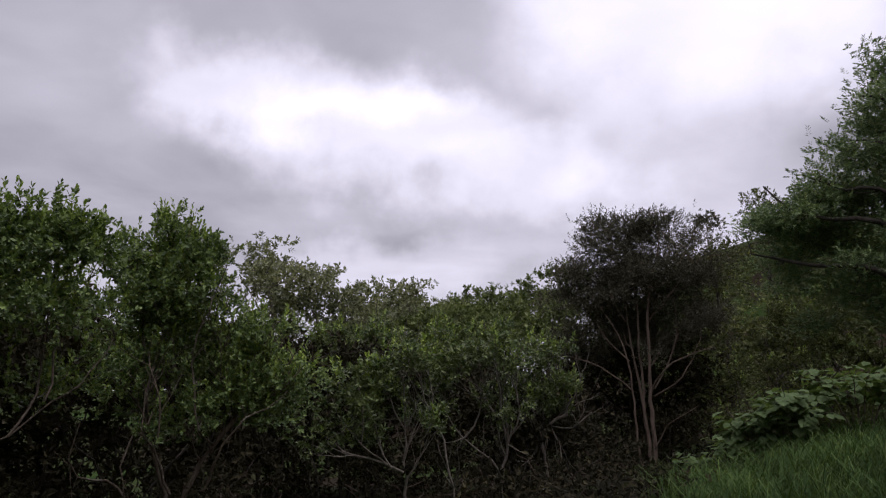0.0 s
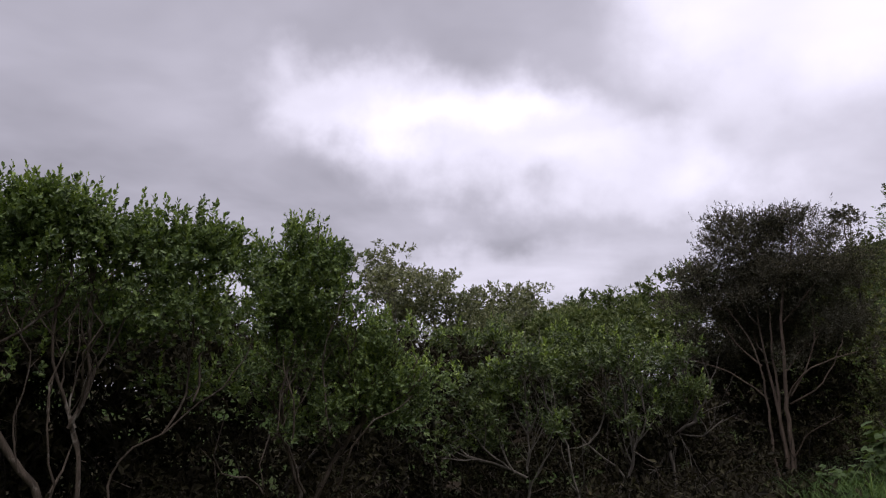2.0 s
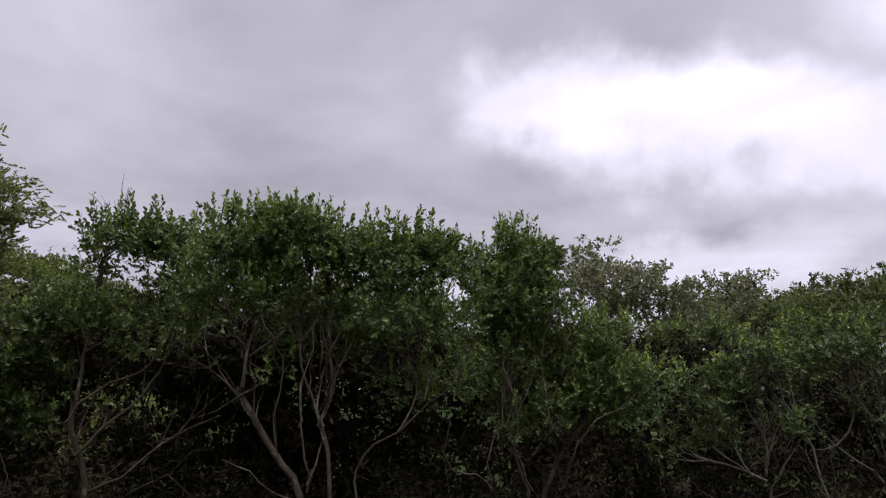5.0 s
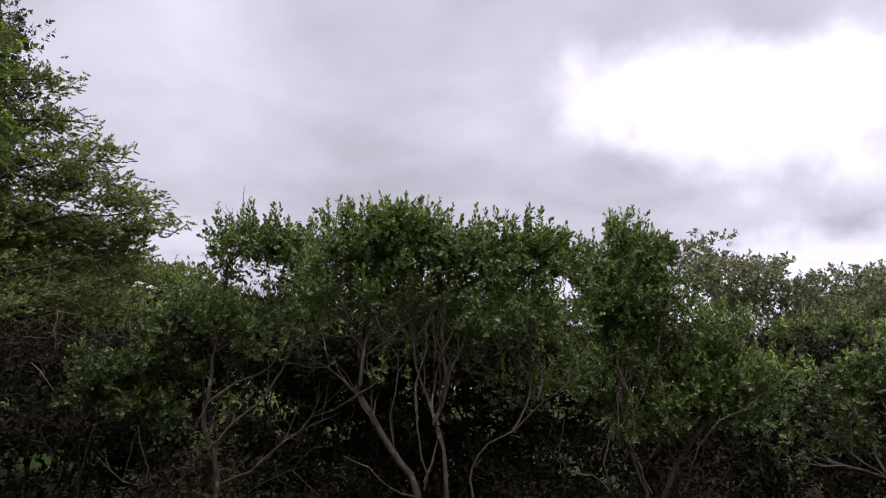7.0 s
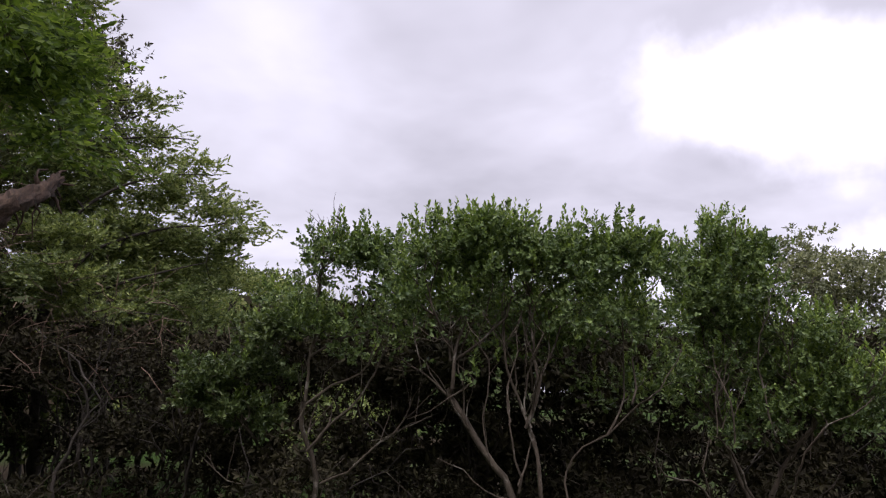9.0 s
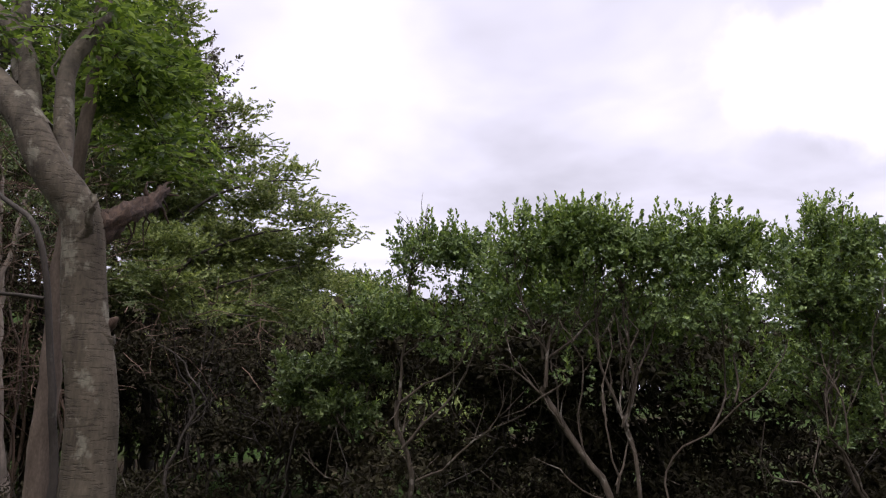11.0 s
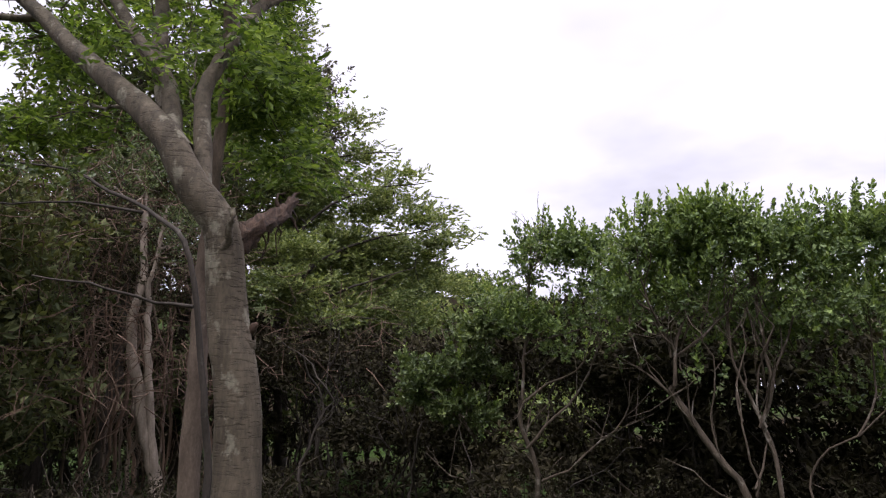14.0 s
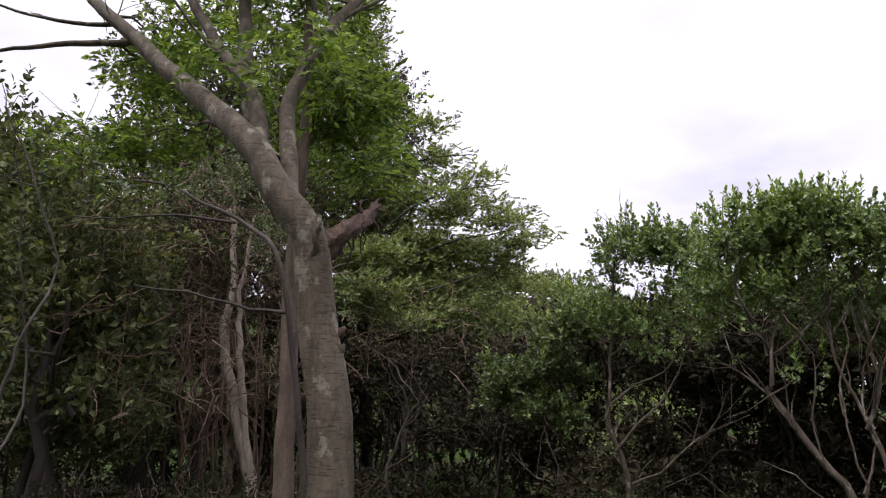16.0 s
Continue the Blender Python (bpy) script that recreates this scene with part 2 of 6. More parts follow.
def leaves(at, axis, rng, shoots=3, reach=0.16, n=8, size=0.045, wide=0.36, spread=55, droop=0.0, level=0.0, up=0.5, loose=0.7, puff=0.08, oval=False, **_):
    """Leaf blades on short shoots at the places at, which point along axis."""
    m = len(at)
    o = np.repeat(at, shoots, 0) + rng.normal(0, puff, (m * shoots, 3)) * np.array([1, 1, 1 - 0.7 * level])
    d = np.repeat(axis, shoots, 0) + rng.normal(0, loose, (m * shoots, 3)) + np.array([0, 0, up])
    d[:, 2] *= 1 - level
    d = unit(d)
    length = reach * rng.uniform(0.6, 1.3, len(o))
    s = (np.arange(n) + 0.6) / n
    base = o[:, None] + d[:, None] * (s[None, :, None] * length[:, None, None])
    base[..., 2] -= droop * reach * s[None] ** 2
    side = unit(np.cross(d, rng.normal(0, 1, d.shape)))
    if level > 0:
        side = unit(np.cross(d, np.array([0, 0, 1.0]) + rng.normal(0, 0.25, d.shape)))
    other = np.cross(d, side)
    phi = np.arange(n) * (2.4 if level == 0 else math.pi) + rng.uniform(-0.4, 0.4, (len(o), n))
    out = np.cos(phi)[..., None] * side[:, None] + np.sin(phi)[..., None] * other[:, None] * (1 if level == 0 else 0.3)
    ang = np.radians(spread) * (1.15 - 0.75 * s)[None, :] * rng.uniform(0.75, 1.25, (len(o), n))
    ld = unit(np.cos(ang)[..., None] * d[:, None] + np.sin(ang)[..., None] * out)
    ld[..., 2] -= droop * 0.6
    ld = unit(ld).reshape(-1, 3)
    b = base.reshape(-1, 3)
    ln = (size * rng.uniform(0.65, 1.25, len(b)))[:, None]
    face = unit(np.cross(ld, np.cross(np.repeat(d, n, 0), ld)) + rng.normal(0, 0.35, ld.shape) + np.array([0, 0, 0.4 * level]))
    w = unit(np.cross(ld, face))
    nn = np.cross(w, ld)
    if oval:
        at, out = [], w * ln * wide * 0.5 + nn * ln * 0.06
        for far, part in ((0.3, 0.85), (0.72, 0.9)):
            at += [b + ld * ln * far + out * part, b + ld * ln * far - out * part + nn * ln * 0.12 * part]
        v = np.stack([b, at[0], at[2], b + ld * ln - nn * ln * 0.1, at[3], at[1]], 1)
        return v.reshape(-1, 3)
    mid = b + ld * ln * 0.48
    v = np.stack([b, mid + w * ln * wide * 0.5 + nn * ln * 0.07, b + ld * ln - nn * ln * 0.08, mid - w * ln * wide * 0.5 + nn * ln * 0.07], 1)
    return v.reshape(-1, 3)


def leaf_quads(count, oval):
    """The faces of count points of leaves: one each, or two halves for an oval leaf."""
    if not oval:
        return np.arange(count).reshape(-1, 4)
    k = np.arange(count // 6)[:, None] * 6
    return np.stack([k + np.array([0, 1, 2, 3]), k + np.array([0, 3, 4, 5])], 1).reshape(-1, 4)


def clump_places(blobs, count, rng, shell=0.5, tuft=None):
    """Places in the blobs (x, y, z, and three radii), more of them near the surface and few underneath."""
    vol = np.array([(b[3] * b[4] * b[5]) ** 0.8 * (b[6] if len(b) > 6 else 1) for b in blobs])
    pick = rng.choice(len(blobs), count, p=vol / vol.sum())
    d = unit(rng.normal(0, 1, (count, 3)))
    d[:, 2] = np.where(d[:, 2] < -0.7, -d[:, 2], d[:, 2])
    r = rng.uniform(shell ** 2, 1, count) ** 0.5
    # an uneven outline: lobes and hollows
    r *= 1 + 0.16 * np.sin(d[:, 0] * 7 + pick * 2.1) * np.sin(d[:, 1] * 6 + pick) + 0.1 * np.sin(d[:, 2] * 11 + d[:, 0] * 9 + pick)
    b = np.array([bb[:6] for bb in blobs])[pick]
    at, axis = b[:, :3] + d * r[:, None] * b[:, 3:6], unit(d / b[:, 3:6])
    if tuft:
        # gather them into tufts with gaps between
        heads = max(1, int(count / tuft[0]))
        own = rng.integers(0, heads, count)
        kick = np.clip(rng.normal(0, 1, (count, 3)), -1.5, 1.5)
        kick[:, 2] = np.abs(kick[:, 2]) * 0.8 - 0.35
        kick[:, 2] *= tuft[2] if len(tuft) > 2 else 1
        at = at[own] + kick * tuft[1]
        axis = unit(axis[own] * 0.7 + kick * 0.6)
    return at, axis


def ragged(pts, a):
    """Torn wood: deep uneven splits along the grain."""
    z = pts[:, 2:3]
    return 1 + 0.32 * np.sin(3 * a[None] + z * 9) * np.sin(z * 23 + 1) + 0.3 * np.sin(7 * a[None] + z * 31) + 0.24 * np.sin(z * 61 + 2 * a[None])


BORNE_BY = {"splinter": "broken_limb", "knot": "trunk", "snag": "trunk", "stub": "trunk", "twig": "stem"}
BARE = ("broken_limb", "snag", "knot", "splinter", "stub")


def plant(name, label, category, seed, stems, blobs, clumps, leaf, bark, mats, group="", tip=0.004, step=0.2, wobble=0.1, shell=0.5, young=0.0,
          young_leaf=None, thick=0.46, twigs=True, steep=0.35, crown="crown", lumps=None, sides=8, dead=0.0, tuft=None, forks=0, fork=(0.4, 1.1), band=(0.3, 2.4), bearing=1.0):
    """A plant: an Empty at its foot, a mesh for each stem with its branches, and a mesh for its leaves."""
    rng = np.random.default_rng(seed)
    foot = np.array(stems[0][1][0], float)
    cap = 400 + clumps * 14 + forks * 16
    nodes, rad, root = np.zeros((cap, 3)), np.zeros(cap), np.zeros(cap, int)
    bare = np.zeros(cap)
    n, chains = 0, []
    for k, (part_name, pts, r0, r1) in enumerate(stems):
        line, s = smooth_line(pts, 0.05 if part_name == "broken_limb" else step, rng, wobble)
        m = len(line)
        nodes[n:n + m], rad[n:n + m], root[n:n + m] = line, r0 + (r1 - r0) * s ** 0.8, k
        bare[n:n + m] = 50.0 if part_name in BARE else 0.0
        chains.append((-1, np.arange(n, n + m)))
        n += m
    # bare forks, each of them kinked
    ahead = np.gradient(nodes[:n], axis=0) if forks else None
    for _ in range(forks):
        ok = np.flatnonzero((nodes[:n, 2] > foot[2] + band[0]) & (nodes[:n, 2] < foot[2] + band[1]) & (bare[:n] == 0) & (rad[:n] > 0.004))
        k = int(rng.choice(ok))
        d = unit(unit(ahead[k]) + rng.normal(0, 0.52, 3) * np.array([1, 1, 0.6]) + np.array([0, 0, 0.35]))
        length = rng.uniform(*fork)
        m = int(np.clip(length / 0.11, 4, 14))
        p = nodes[k].copy()
        for j in range(m):
            d = unit(d + rng.normal(0, 0.16, 3) + np.array([0, 0, 0.05]))
            p = p + d * length / m
            nodes[n + j] = p
        rad[n:n + m] = np.linspace(min(0.013, 0.62 * rad[k]), 0.003, m)
        root[n:n + m] = root[k]
        ahead = np.vstack([ahead, np.gradient(nodes[n:n + m], axis=0)])
        chains.append((k, np.arange(n, n + m)))
        n += m
    load = np.zeros(cap)
    at, axis = clump_places(blobs, clumps, rng, shell, tuft) if clumps else (np.zeros((0, 3)), np.zeros((0, 3)))
    if clumps and twigs:
        near = np.array([np.min(np.linalg.norm(nodes[:n] - c, axis=1)) for c in at])
        order = np.argsort(near)
        for c in at[order[rng.random(len(order)) < bearing]]:
            gap = nodes[:n] - c
            dist = np.linalg.norm(gap, axis=1)
            k = int(np.argmin(dist + bare[:n] + 0.9 * np.maximum(0, gap[:, 2] + steep * dist)))
            d = dist[k]
            if n + 14 >= cap:
                break
            m = int(min(12, max(2, d / step)))
            s = (np.arange(m) + 1)[:, None] / m
            bend = nodes[k] * 0.5 + c * 0.5 + np.array([0, 0, -0.12 * d]) + rng.normal(0, 0.09 * d, 3)
            nodes[n:n + m] = nodes[k] * (1 - s) ** 2 + 2 * bend * s * (1 - s) + c * s * s + rng.normal(0, 0.012, (m, 3))
            root[n:n + m] = root[k]
            chains.append((k, np.arange(n, n + m)))
            n += m
        for k, ids in reversed(chains):
            if k >= 0:
                grow = 1 + np.cumsum(load[ids][::-1])[::-1]
                rad[ids] = np.maximum(rad[ids], tip * grow ** thick)
                load[k] += grow[0]
        for k, ids in chains:
            if k >= 0:
                rad[ids] = np.minimum(rad[ids], 0.75 * rad[k])
    ob = new(name)
    ob.location = foot
    tagged(ob, label, category, group)
    made = [([], [], 0) for _ in stems]
    for k, ids in chains:
        r = root[ids[0]]
        p, w = nodes[ids], rad[ids].copy()
        if k >= 0:
            p, w = np.vstack([nodes[k], p]), np.concatenate([[min(rad[k], w[0] * 1.25)], w])
            w[-1] *= 0.5
        big = w.max()
        sd = sides if k < 0 else 6 if big > 0.02 else 4 if big > 0.009 else 3
        v, q = tube(p - foot, w, sd, None if k >= 0 else ragged if stems[r][0] == "broken_limb" else lumps)
        vs, qs, c = made[r]
        vs.append(v)
        qs.append(q + c)
        made[r] = (vs, qs, c + len(v))
    grown = {}
    for (part_name, pts, r0, r1), (vs, qs, c) in zip(stems, made):
        o = link_mesh(part_name, np.vstack(vs), np.vstack(qs), [DEADWOOD if part_name in ("broken_limb", "splinter", "stub") else bark], smooth=True)
        o.parent = grown.get(BORNE_BY.get(part_name), ob)
        grown.setdefault(part_name, o)
    if clumps:
        if dead:
            keep = rng.random(len(at)) > dead
            at, axis = at[keep], axis[keep]
        v = leaves(at - foot, axis, rng, **leaf)
        oval = leaf.get("oval", False)
        tags = np.zeros(len(leaf_quads(len(v), oval)), int)
        if young:
            pick = rng.random(len(at)) < young * np.clip(0.15 + axis[:, 2], 0, 1)
            v2 = leaves(at[pick] - foot, axis[pick] * 0.3 + np.array([0, 0, 0.8]), rng, **{**leaf, **(young_leaf or {})})
            v, tags = np.vstack([v, v2]), np.concatenate([tags, np.ones(len(leaf_quads(len(v2), oval)), int)])
        o = link_mesh(crown, v, leaf_quads(len(v), oval), mats, tags)
        o.parent = ob
    return ob


def smooth01(a, b, x):
    s = np.clip((np.asarray(x, float) - a) / (b - a), 0, 1)
    return s * s * (3 - 2 * s)


def height(x, y):
    """The ground: a clearing, a hollow beyond the bushes, a bank, and wooded slopes."""
    x, y = np.asarray(x, float), np.asarray(y, float)
    r = np.hypot(x, y)
    h = -0.6 * smooth01(10, 22, r)
    h = h + 0.85 * smooth01(2.2, 6.5, x - 0.08 * y) * smooth01(5, 9, y) * (1 - 0.75 * smooth01(14, 20, y))
    h = h + 11.7 * smooth01(26, 70, r) * smooth01(34, 59, np.degrees(np.arctan2(-x, y))) * smooth01(4, 30, -x + 0.12 * y)
    h = h + 20.0 * smooth01(25, 110, r) * smooth01(2, 30, x - 0.12 * y)
    h = h + 3.0 * smooth01(24, 55, y)
    # a steep unseen rise, added behind to close the place and block low skylight
    h = h + 9.0 * smooth01(4.0, 14, -y + np.where(x > 0, 0.2, 0.4) * x)
    return h + 0.06 * np.sin(x * 1.7 + 1) * np.cos(y * 1.3) + 0.03 * np.sin(x * 4.1) * np.sin(y * 3.7)

# ---- ground ----
span = np.concatenate([-np.geomspace(1500, 40, 16), np.linspace(-38, 38, 120), np.geomspace(40, 1500, 16)])
gx, gy = np.meshgrid(span, span)
gv = np.stack([gx, gy, height(gx, gy)], -1).reshape(-1, 3)
gn = len(span)
gi = (np.arange(gn - 1)[:, None] * gn + np.arange(gn - 1)[None]).reshape(-1)
ground = link_mesh("ground", gv, np.stack([gi, gi + 1, gi + gn + 1, gi + gn], -1), [SOIL], smooth=True)
tagged(ground, "dark leaf-littered ground with patches of grass", "ground", kind="structure")


def foot(x, y, sink=0.05):
    return (x, y, float(height(x, y)) - sink)


# ---- the row of bushes ----
BUSH = dict(oval=True, shoots=2, reach=0.14, n=10, size=0.05, wide=0.6, spread=60, up=0.55, loose=0.6, puff=0.05)
YOUNG = dict(shoots=1, reach=0.24, n=13, size=0.052, wide=0.5, spread=50, up=1.2, loose=0.22, puff=0.03)
ROW = "bushes in the row"
BUSH_MATS = [LEAF_BUSH, LEAF_YOUNG]


class Form:
    """The bare lines of a plant: limbs through given places, and masses of leaves (place, three radii, how dense)."""

    def __init__(self):
        self.stems, self.blobs = [], []

    def limb(self, name, r0, r1, *pts):
        self.stems.append((name, list(pts), r0, r1))

    def mass(self, *blob):
        self.blobs.append(blob)


def fan(stems, blobs, seed, count, r0, r1):
    """More thin stems from the foot of a bush to places in its crown."""
    rng = random.Random(seed)
    x, y, z = stems[0][1][0]
    high = [b for b in blobs if b[2] > 1.6] or blobs
    forkable = [p for st in stems for p in st[1][1:-1] if z + 0.9 < p[2] < z + 2.1] or [st[1][1] for st in stems]
    out = []
    for k in range(count):
        s = forkable[k % len(forkable)]
        b = sorted(high, key=lambda q: (q[0] - s[0]) ** 2 + (q[1] - s[1]) ** 2)[(k // 2) % min(2, len(high))]
        t = [b[i] + b[i + 3] * rng.uniform(-0.7, 0.7) for i in range(3)]
        t[2] = max(b[2] + b[5] * rng.uniform(-0.3, 0.4), s[2] + 0.6)
        reach = math.hypot(t[0] - s[0], t[1] - s[1]) / (0.75 * (t[2] - s[2]))
        if reach > 1:
            t[0], t[1] = s[0] + (t[0] - s[0]) / reach, s[1] + (t[1] - s[1]) / reach
        pts = [tuple(s)]
        for f in (0.2, 0.4, 0.58, 0.8):
            e = f ** rng.uniform(0.8, 1.5)
            pts.append((s[0] + (t[0] - s[0]) * e + rng.uniform(-0.17, 0.17), s[1] + (t[1] - s[1]) * e + rng.uniform(-0.14, 0.14), s[2] + (t[2] - s[2]) * f + rng.uniform(-0.06, 0.06)))
        out.append(("stem", pts + [tuple(t)], r0 * rng.uniform(0.6, 1.2), r1))
    return out


def bush(label, seed, form, clumps, more=6, **kw):
    args = dict(group=ROW, young=0.75, young_leaf=YOUNG, wobble=0.07, step=0.14, tip=0.0034, tuft=(7, 0.11, 1.15), steep=0.7, thick=0.42, forks=40, fork=(0.3, 0.8), band=(1.2, 3.0), shell=0.3)
    args.update(kw)
    stems = form.stems + fan(form.stems, form.blobs, seed, more, 0.0105, 0.004)
    return plant("bush", label, "bush", seed, stems, form.blobs, clumps, BUSH, BARK_BUSH, BUSH_MATS, **args)


THIN_FORM = Form()
THIN_FORM.limb("stem", 0.032, 0.0255, foot(-6.59, 5.25, 0.1), (-6.54, 5.15, 0.8), (-6.59, 5.09, 1.2), (-6.61, 5.06, 1.62))
THIN_FORM.limb("stem", 0.0208, 0.0034, (-6.61, 5.06, 1.62), (-6.59, 5.09, 1.93), (-6.53, 5.15, 2.36), (-6.52, 5.17, 2.74), (-6.5, 5.2, 3.13), (-6.42, 5.29, 3.6), (-6.4, 5.31, 3.86))
THIN_FORM.limb("stem", 0.0192, 0.0051, (-6.57, 5.11, 1.09), (-6.37, 5.34, 1.43), (-6.36, 5.65, 1.69), (-6.35, 5.94, 2.05), (-6.27, 6.17, 2.46))
THIN_FORM.limb("stem", 0.016, 0.0051, (-6.61, 5.07, 1.59), (-6.42, 5.28, 1.79), (-6.13, 5.46, 1.93), (-5.95, 5.5, 2.16), (-5.83, 5.61, 2.67))
THIN_FORM.limb("stem", 0.0128, 0.0043, (-6.55, 5.13, 2.11), (-6.4, 5.31, 2.27), (-6.38, 5.77, 2.39), (-6.32, 6.12, 2.63), (-6.14, 6.42, 3.07))
THIN_FORM.limb("stem", 0.0176, 0.0051, (-6.46, 5.24, 0.75), (-6.13, 5.31, 0.91), (-5.9, 5.41, 1.1), (-5.62, 5.54, 1.31), (-5.29, 5.7, 1.48))
THIN_FORM.limb("stem", 0.0096, 0.0034, (-5.62, 5.54, 1.31), (-5.58, 5.58, 1.56), (-5.46, 5.69, 1.77))
THIN_FORM.limb("stem", 0.012, 0.0043, (-6.5, 5.19, 3.07), (-6.42, 5.44, 3.36), (-6.32, 5.69, 3.67))
THIN_FORM.mass(-6.45, 5.25, 3.3, 0.19, 0.25, 0.24, 1.2)
THIN_FORM.mass(-6.53, 5.16, 2.99, 0.14, 0.25, 0.16, 1.6)
THIN_FORM.mass(-6.21, 5.51, 3.3, 0.2, 0.25, 0.2, 1.3)
THIN_FORM.mass(-5.98, 5.75, 2.97, 0.26, 0.26, 0.29, 1.2)
THIN_FORM.mass(-6.14, 5.59, 2.94, 0.28, 0.28, 0.19, 1.3)
THIN_FORM.mass(-6.63, 5.04, 2.66, 0.23, 0.25, 0.13, 1.8)
THIN_FORM.mass(-5.9, 5.82, 2.6, 0.26, 0.26, 0.24)
THIN_FORM.mass(-6.56, 5.12, 2.41, 0.16, 0.25, 0.16, 1.2)
THIN_FORM.mass(-6.19, 5.53, 2.49, 0.29, 0.29, 0.19, 1.2)
THIN_FORM.mass(-5.96, 5.77, 2.22, 0.26, 0.26, 0.24, 0.7)
THIN_FORM.mass(-6.39, 5.32, 3.51, 0.05, 0.25, 0.16, 5)
THIN_FORM.mass(-6.32, 5.4, 3.1, 0.23, 0.25, 0.19, 1.2)
THIN_FORM.mass(-6.68, 4.98, 2.44, 0.15, 0.25, 0.14, 1.3)
THIN_FORM.mass(-6.27, 5.45, 3.45, 0.05, 0.25, 0.15, 4)
THIN_FORM.mass(-6.51, 5.18, 3.24, 0.05, 0.25, 0.16, 3.5)
THIN_FORM.mass(-6.11, 5.62, 3.29, 0.09, 0.25, 0.15, 2.4)
THIN_FORM.mass(-6.74, 4.89, 2.67, 0.09, 0.25, 0.08, 3)
THIN_FORM.mass(-5.98, 5.74, 3.31, 0.1, 0.25, 0.18, 1.8)
THIN_FORM.mass(-6.31, 5.4, 2.26, 0.19, 0.25, 0.16, 0.6)
THIN_FORM.mass(-6.4, 6.31, 2.55, 0.25, 0.25, 0.3, 0.9)
THIN_FORM.mass(-6.59, 6.13, 2.22, 0.28, 0.28, 0.21, 0.5)
bush("thin grey-stemmed bush with a sparse windswept top", 11, THIN_FORM, 440, more=0, forks=60, band=(1.2, 3.7), fork=(0.25, 0.6))
LEANING_FORM = Form()
LEANING_FORM.limb("stem", 0.036, 0.0289, foot(-4.22, 5.66, 0.1), (-4.27, 5.61, 0.75), (-4.4, 5.52, 1.02), (-4.55, 5.4, 1.35), (-4.68, 5.3, 1.64), (-4.7, 5.28, 1.74))
LEANING_FORM.limb("stem", 0.0208, 0.0051, (-4.7, 5.28, 1.74), (-4.68, 5.3, 2.05), (-4.67, 5.31, 2.27), (-4.61, 5.36, 2.52), (-4.7, 5.54, 2.81), (-4.71, 5.79, 3.26))
LEANING_FORM.limb("stem", 0.016, 0.0051, (-4.69, 5.29, 2), (-4.74, 5.25, 2.24), (-4.76, 5.1, 2.45), (-4.82, 5.05, 2.67), (-4.89, 5.13, 3.11), (-4.89, 5.12, 3.51))
LEANING_FORM.limb("stem", 0.0144, 0.0051, (-4.67, 5.31, 2), (-4.49, 5.45, 2.21), (-4.3, 5.58, 2.43), (-4.24, 5.63, 2.69), (-4.32, 5.7, 3.2))
LEANING_FORM.limb("stem", 0.008, 0.0034, (-4.81, 5.06, 2.5), (-4.79, 4.94, 2.2), (-4.74, 4.92, 1.87))
LEANING_FORM.limb("stem", 0.0112, 0.0034, (-4.76, 5.1, 2.45), (-4.94, 5.08, 2.6), (-5.16, 5.15, 3.09), (-5.2, 5.11, 3.51))
LEANING_FORM.limb("stem", 0.0096, 0.0043, (-4.61, 5.36, 2.52), (-4.79, 5.34, 2.79), (-4.77, 5.35, 3.19), (-4.77, 5.35, 3.54))
LEANING_FORM.limb("stem", 0.0104, 0.0034, (-4.27, 5.61, 0.74), (-4.34, 5.31, 0.84), (-4.44, 5.11, 1.02), (-4.54, 4.9, 1.13))
LEANING_FORM.mass(-5.03, 4.99, 2.96, 0.08, 0.25, 0.18, 1.5)
LEANING_FORM.mass(-4.89, 5.12, 3, 0.1, 0.25, 0.24, 1.5)
LEANING_FORM.mass(-4.81, 5.19, 2.67, 0.22, 0.25, 0.28)
LEANING_FORM.mass(-4.7, 5.29, 2.97, 0.15, 0.25, 0.2, 1.4)
LEANING_FORM.mass(-4.51, 5.43, 3.08, 0.15, 0.25, 0.17, 1.6)
LEANING_FORM.mass(-4.51, 5.43, 2.73, 0.26, 0.26, 0.32)
LEANING_FORM.mass(-4.31, 5.58, 3.09, 0.14, 0.25, 0.17, 1.6)
LEANING_FORM.mass(-4.29, 5.6, 2.73, 0.22, 0.25, 0.28)
LEANING_FORM.mass(-4.94, 5.08, 2.57, 0.19, 0.25, 0.24, 0.8)
LEANING_FORM.mass(-4.64, 5.33, 2.48, 0.28, 0.28, 0.17, 0.5)
LEANING_FORM.mass(-4.46, 5.47, 1.88, 0.13, 0.25, 0.12, 0.2)
LEANING_FORM.mass(-4.81, 5.19, 2.42, 0.22, 0.25, 0.17, 0.4)
LEANING_FORM.mass(-4.38, 5.53, 2.45, 0.24, 0.25, 0.17, 0.5)
LEANING_FORM.mass(-5.06, 4.97, 2.72, 0.14, 0.25, 0.28, 1.1)
LEANING_FORM.mass(-4.16, 5.69, 2.78, 0.13, 0.25, 0.28, 1.2)
LEANING_FORM.mass(-4.15, 5.69, 3.1, 0.06, 0.25, 0.18, 2)
LEANING_FORM.mass(-4.74, 5.25, 3.13, 0.05, 0.25, 0.18, 2.2)
LEANING_FORM.mass(-4.87, 5.14, 3.2, 0.05, 0.25, 0.17, 2.2)
LEANING_FORM.mass(-4.53, 5.42, 3.17, 0.05, 0.25, 0.17, 2.2)
LEANING_FORM.mass(-4.94, 5.08, 3.01, 0.07, 0.25, 0.15, 1.6)
LEANING_FORM.mass(-4.6, 5.36, 3.02, 0.08, 0.25, 0.15, 1.5)
LEANING_FORM.mass(-4.41, 5.51, 3.15, 0.07, 0.25, 0.16, 1.8)
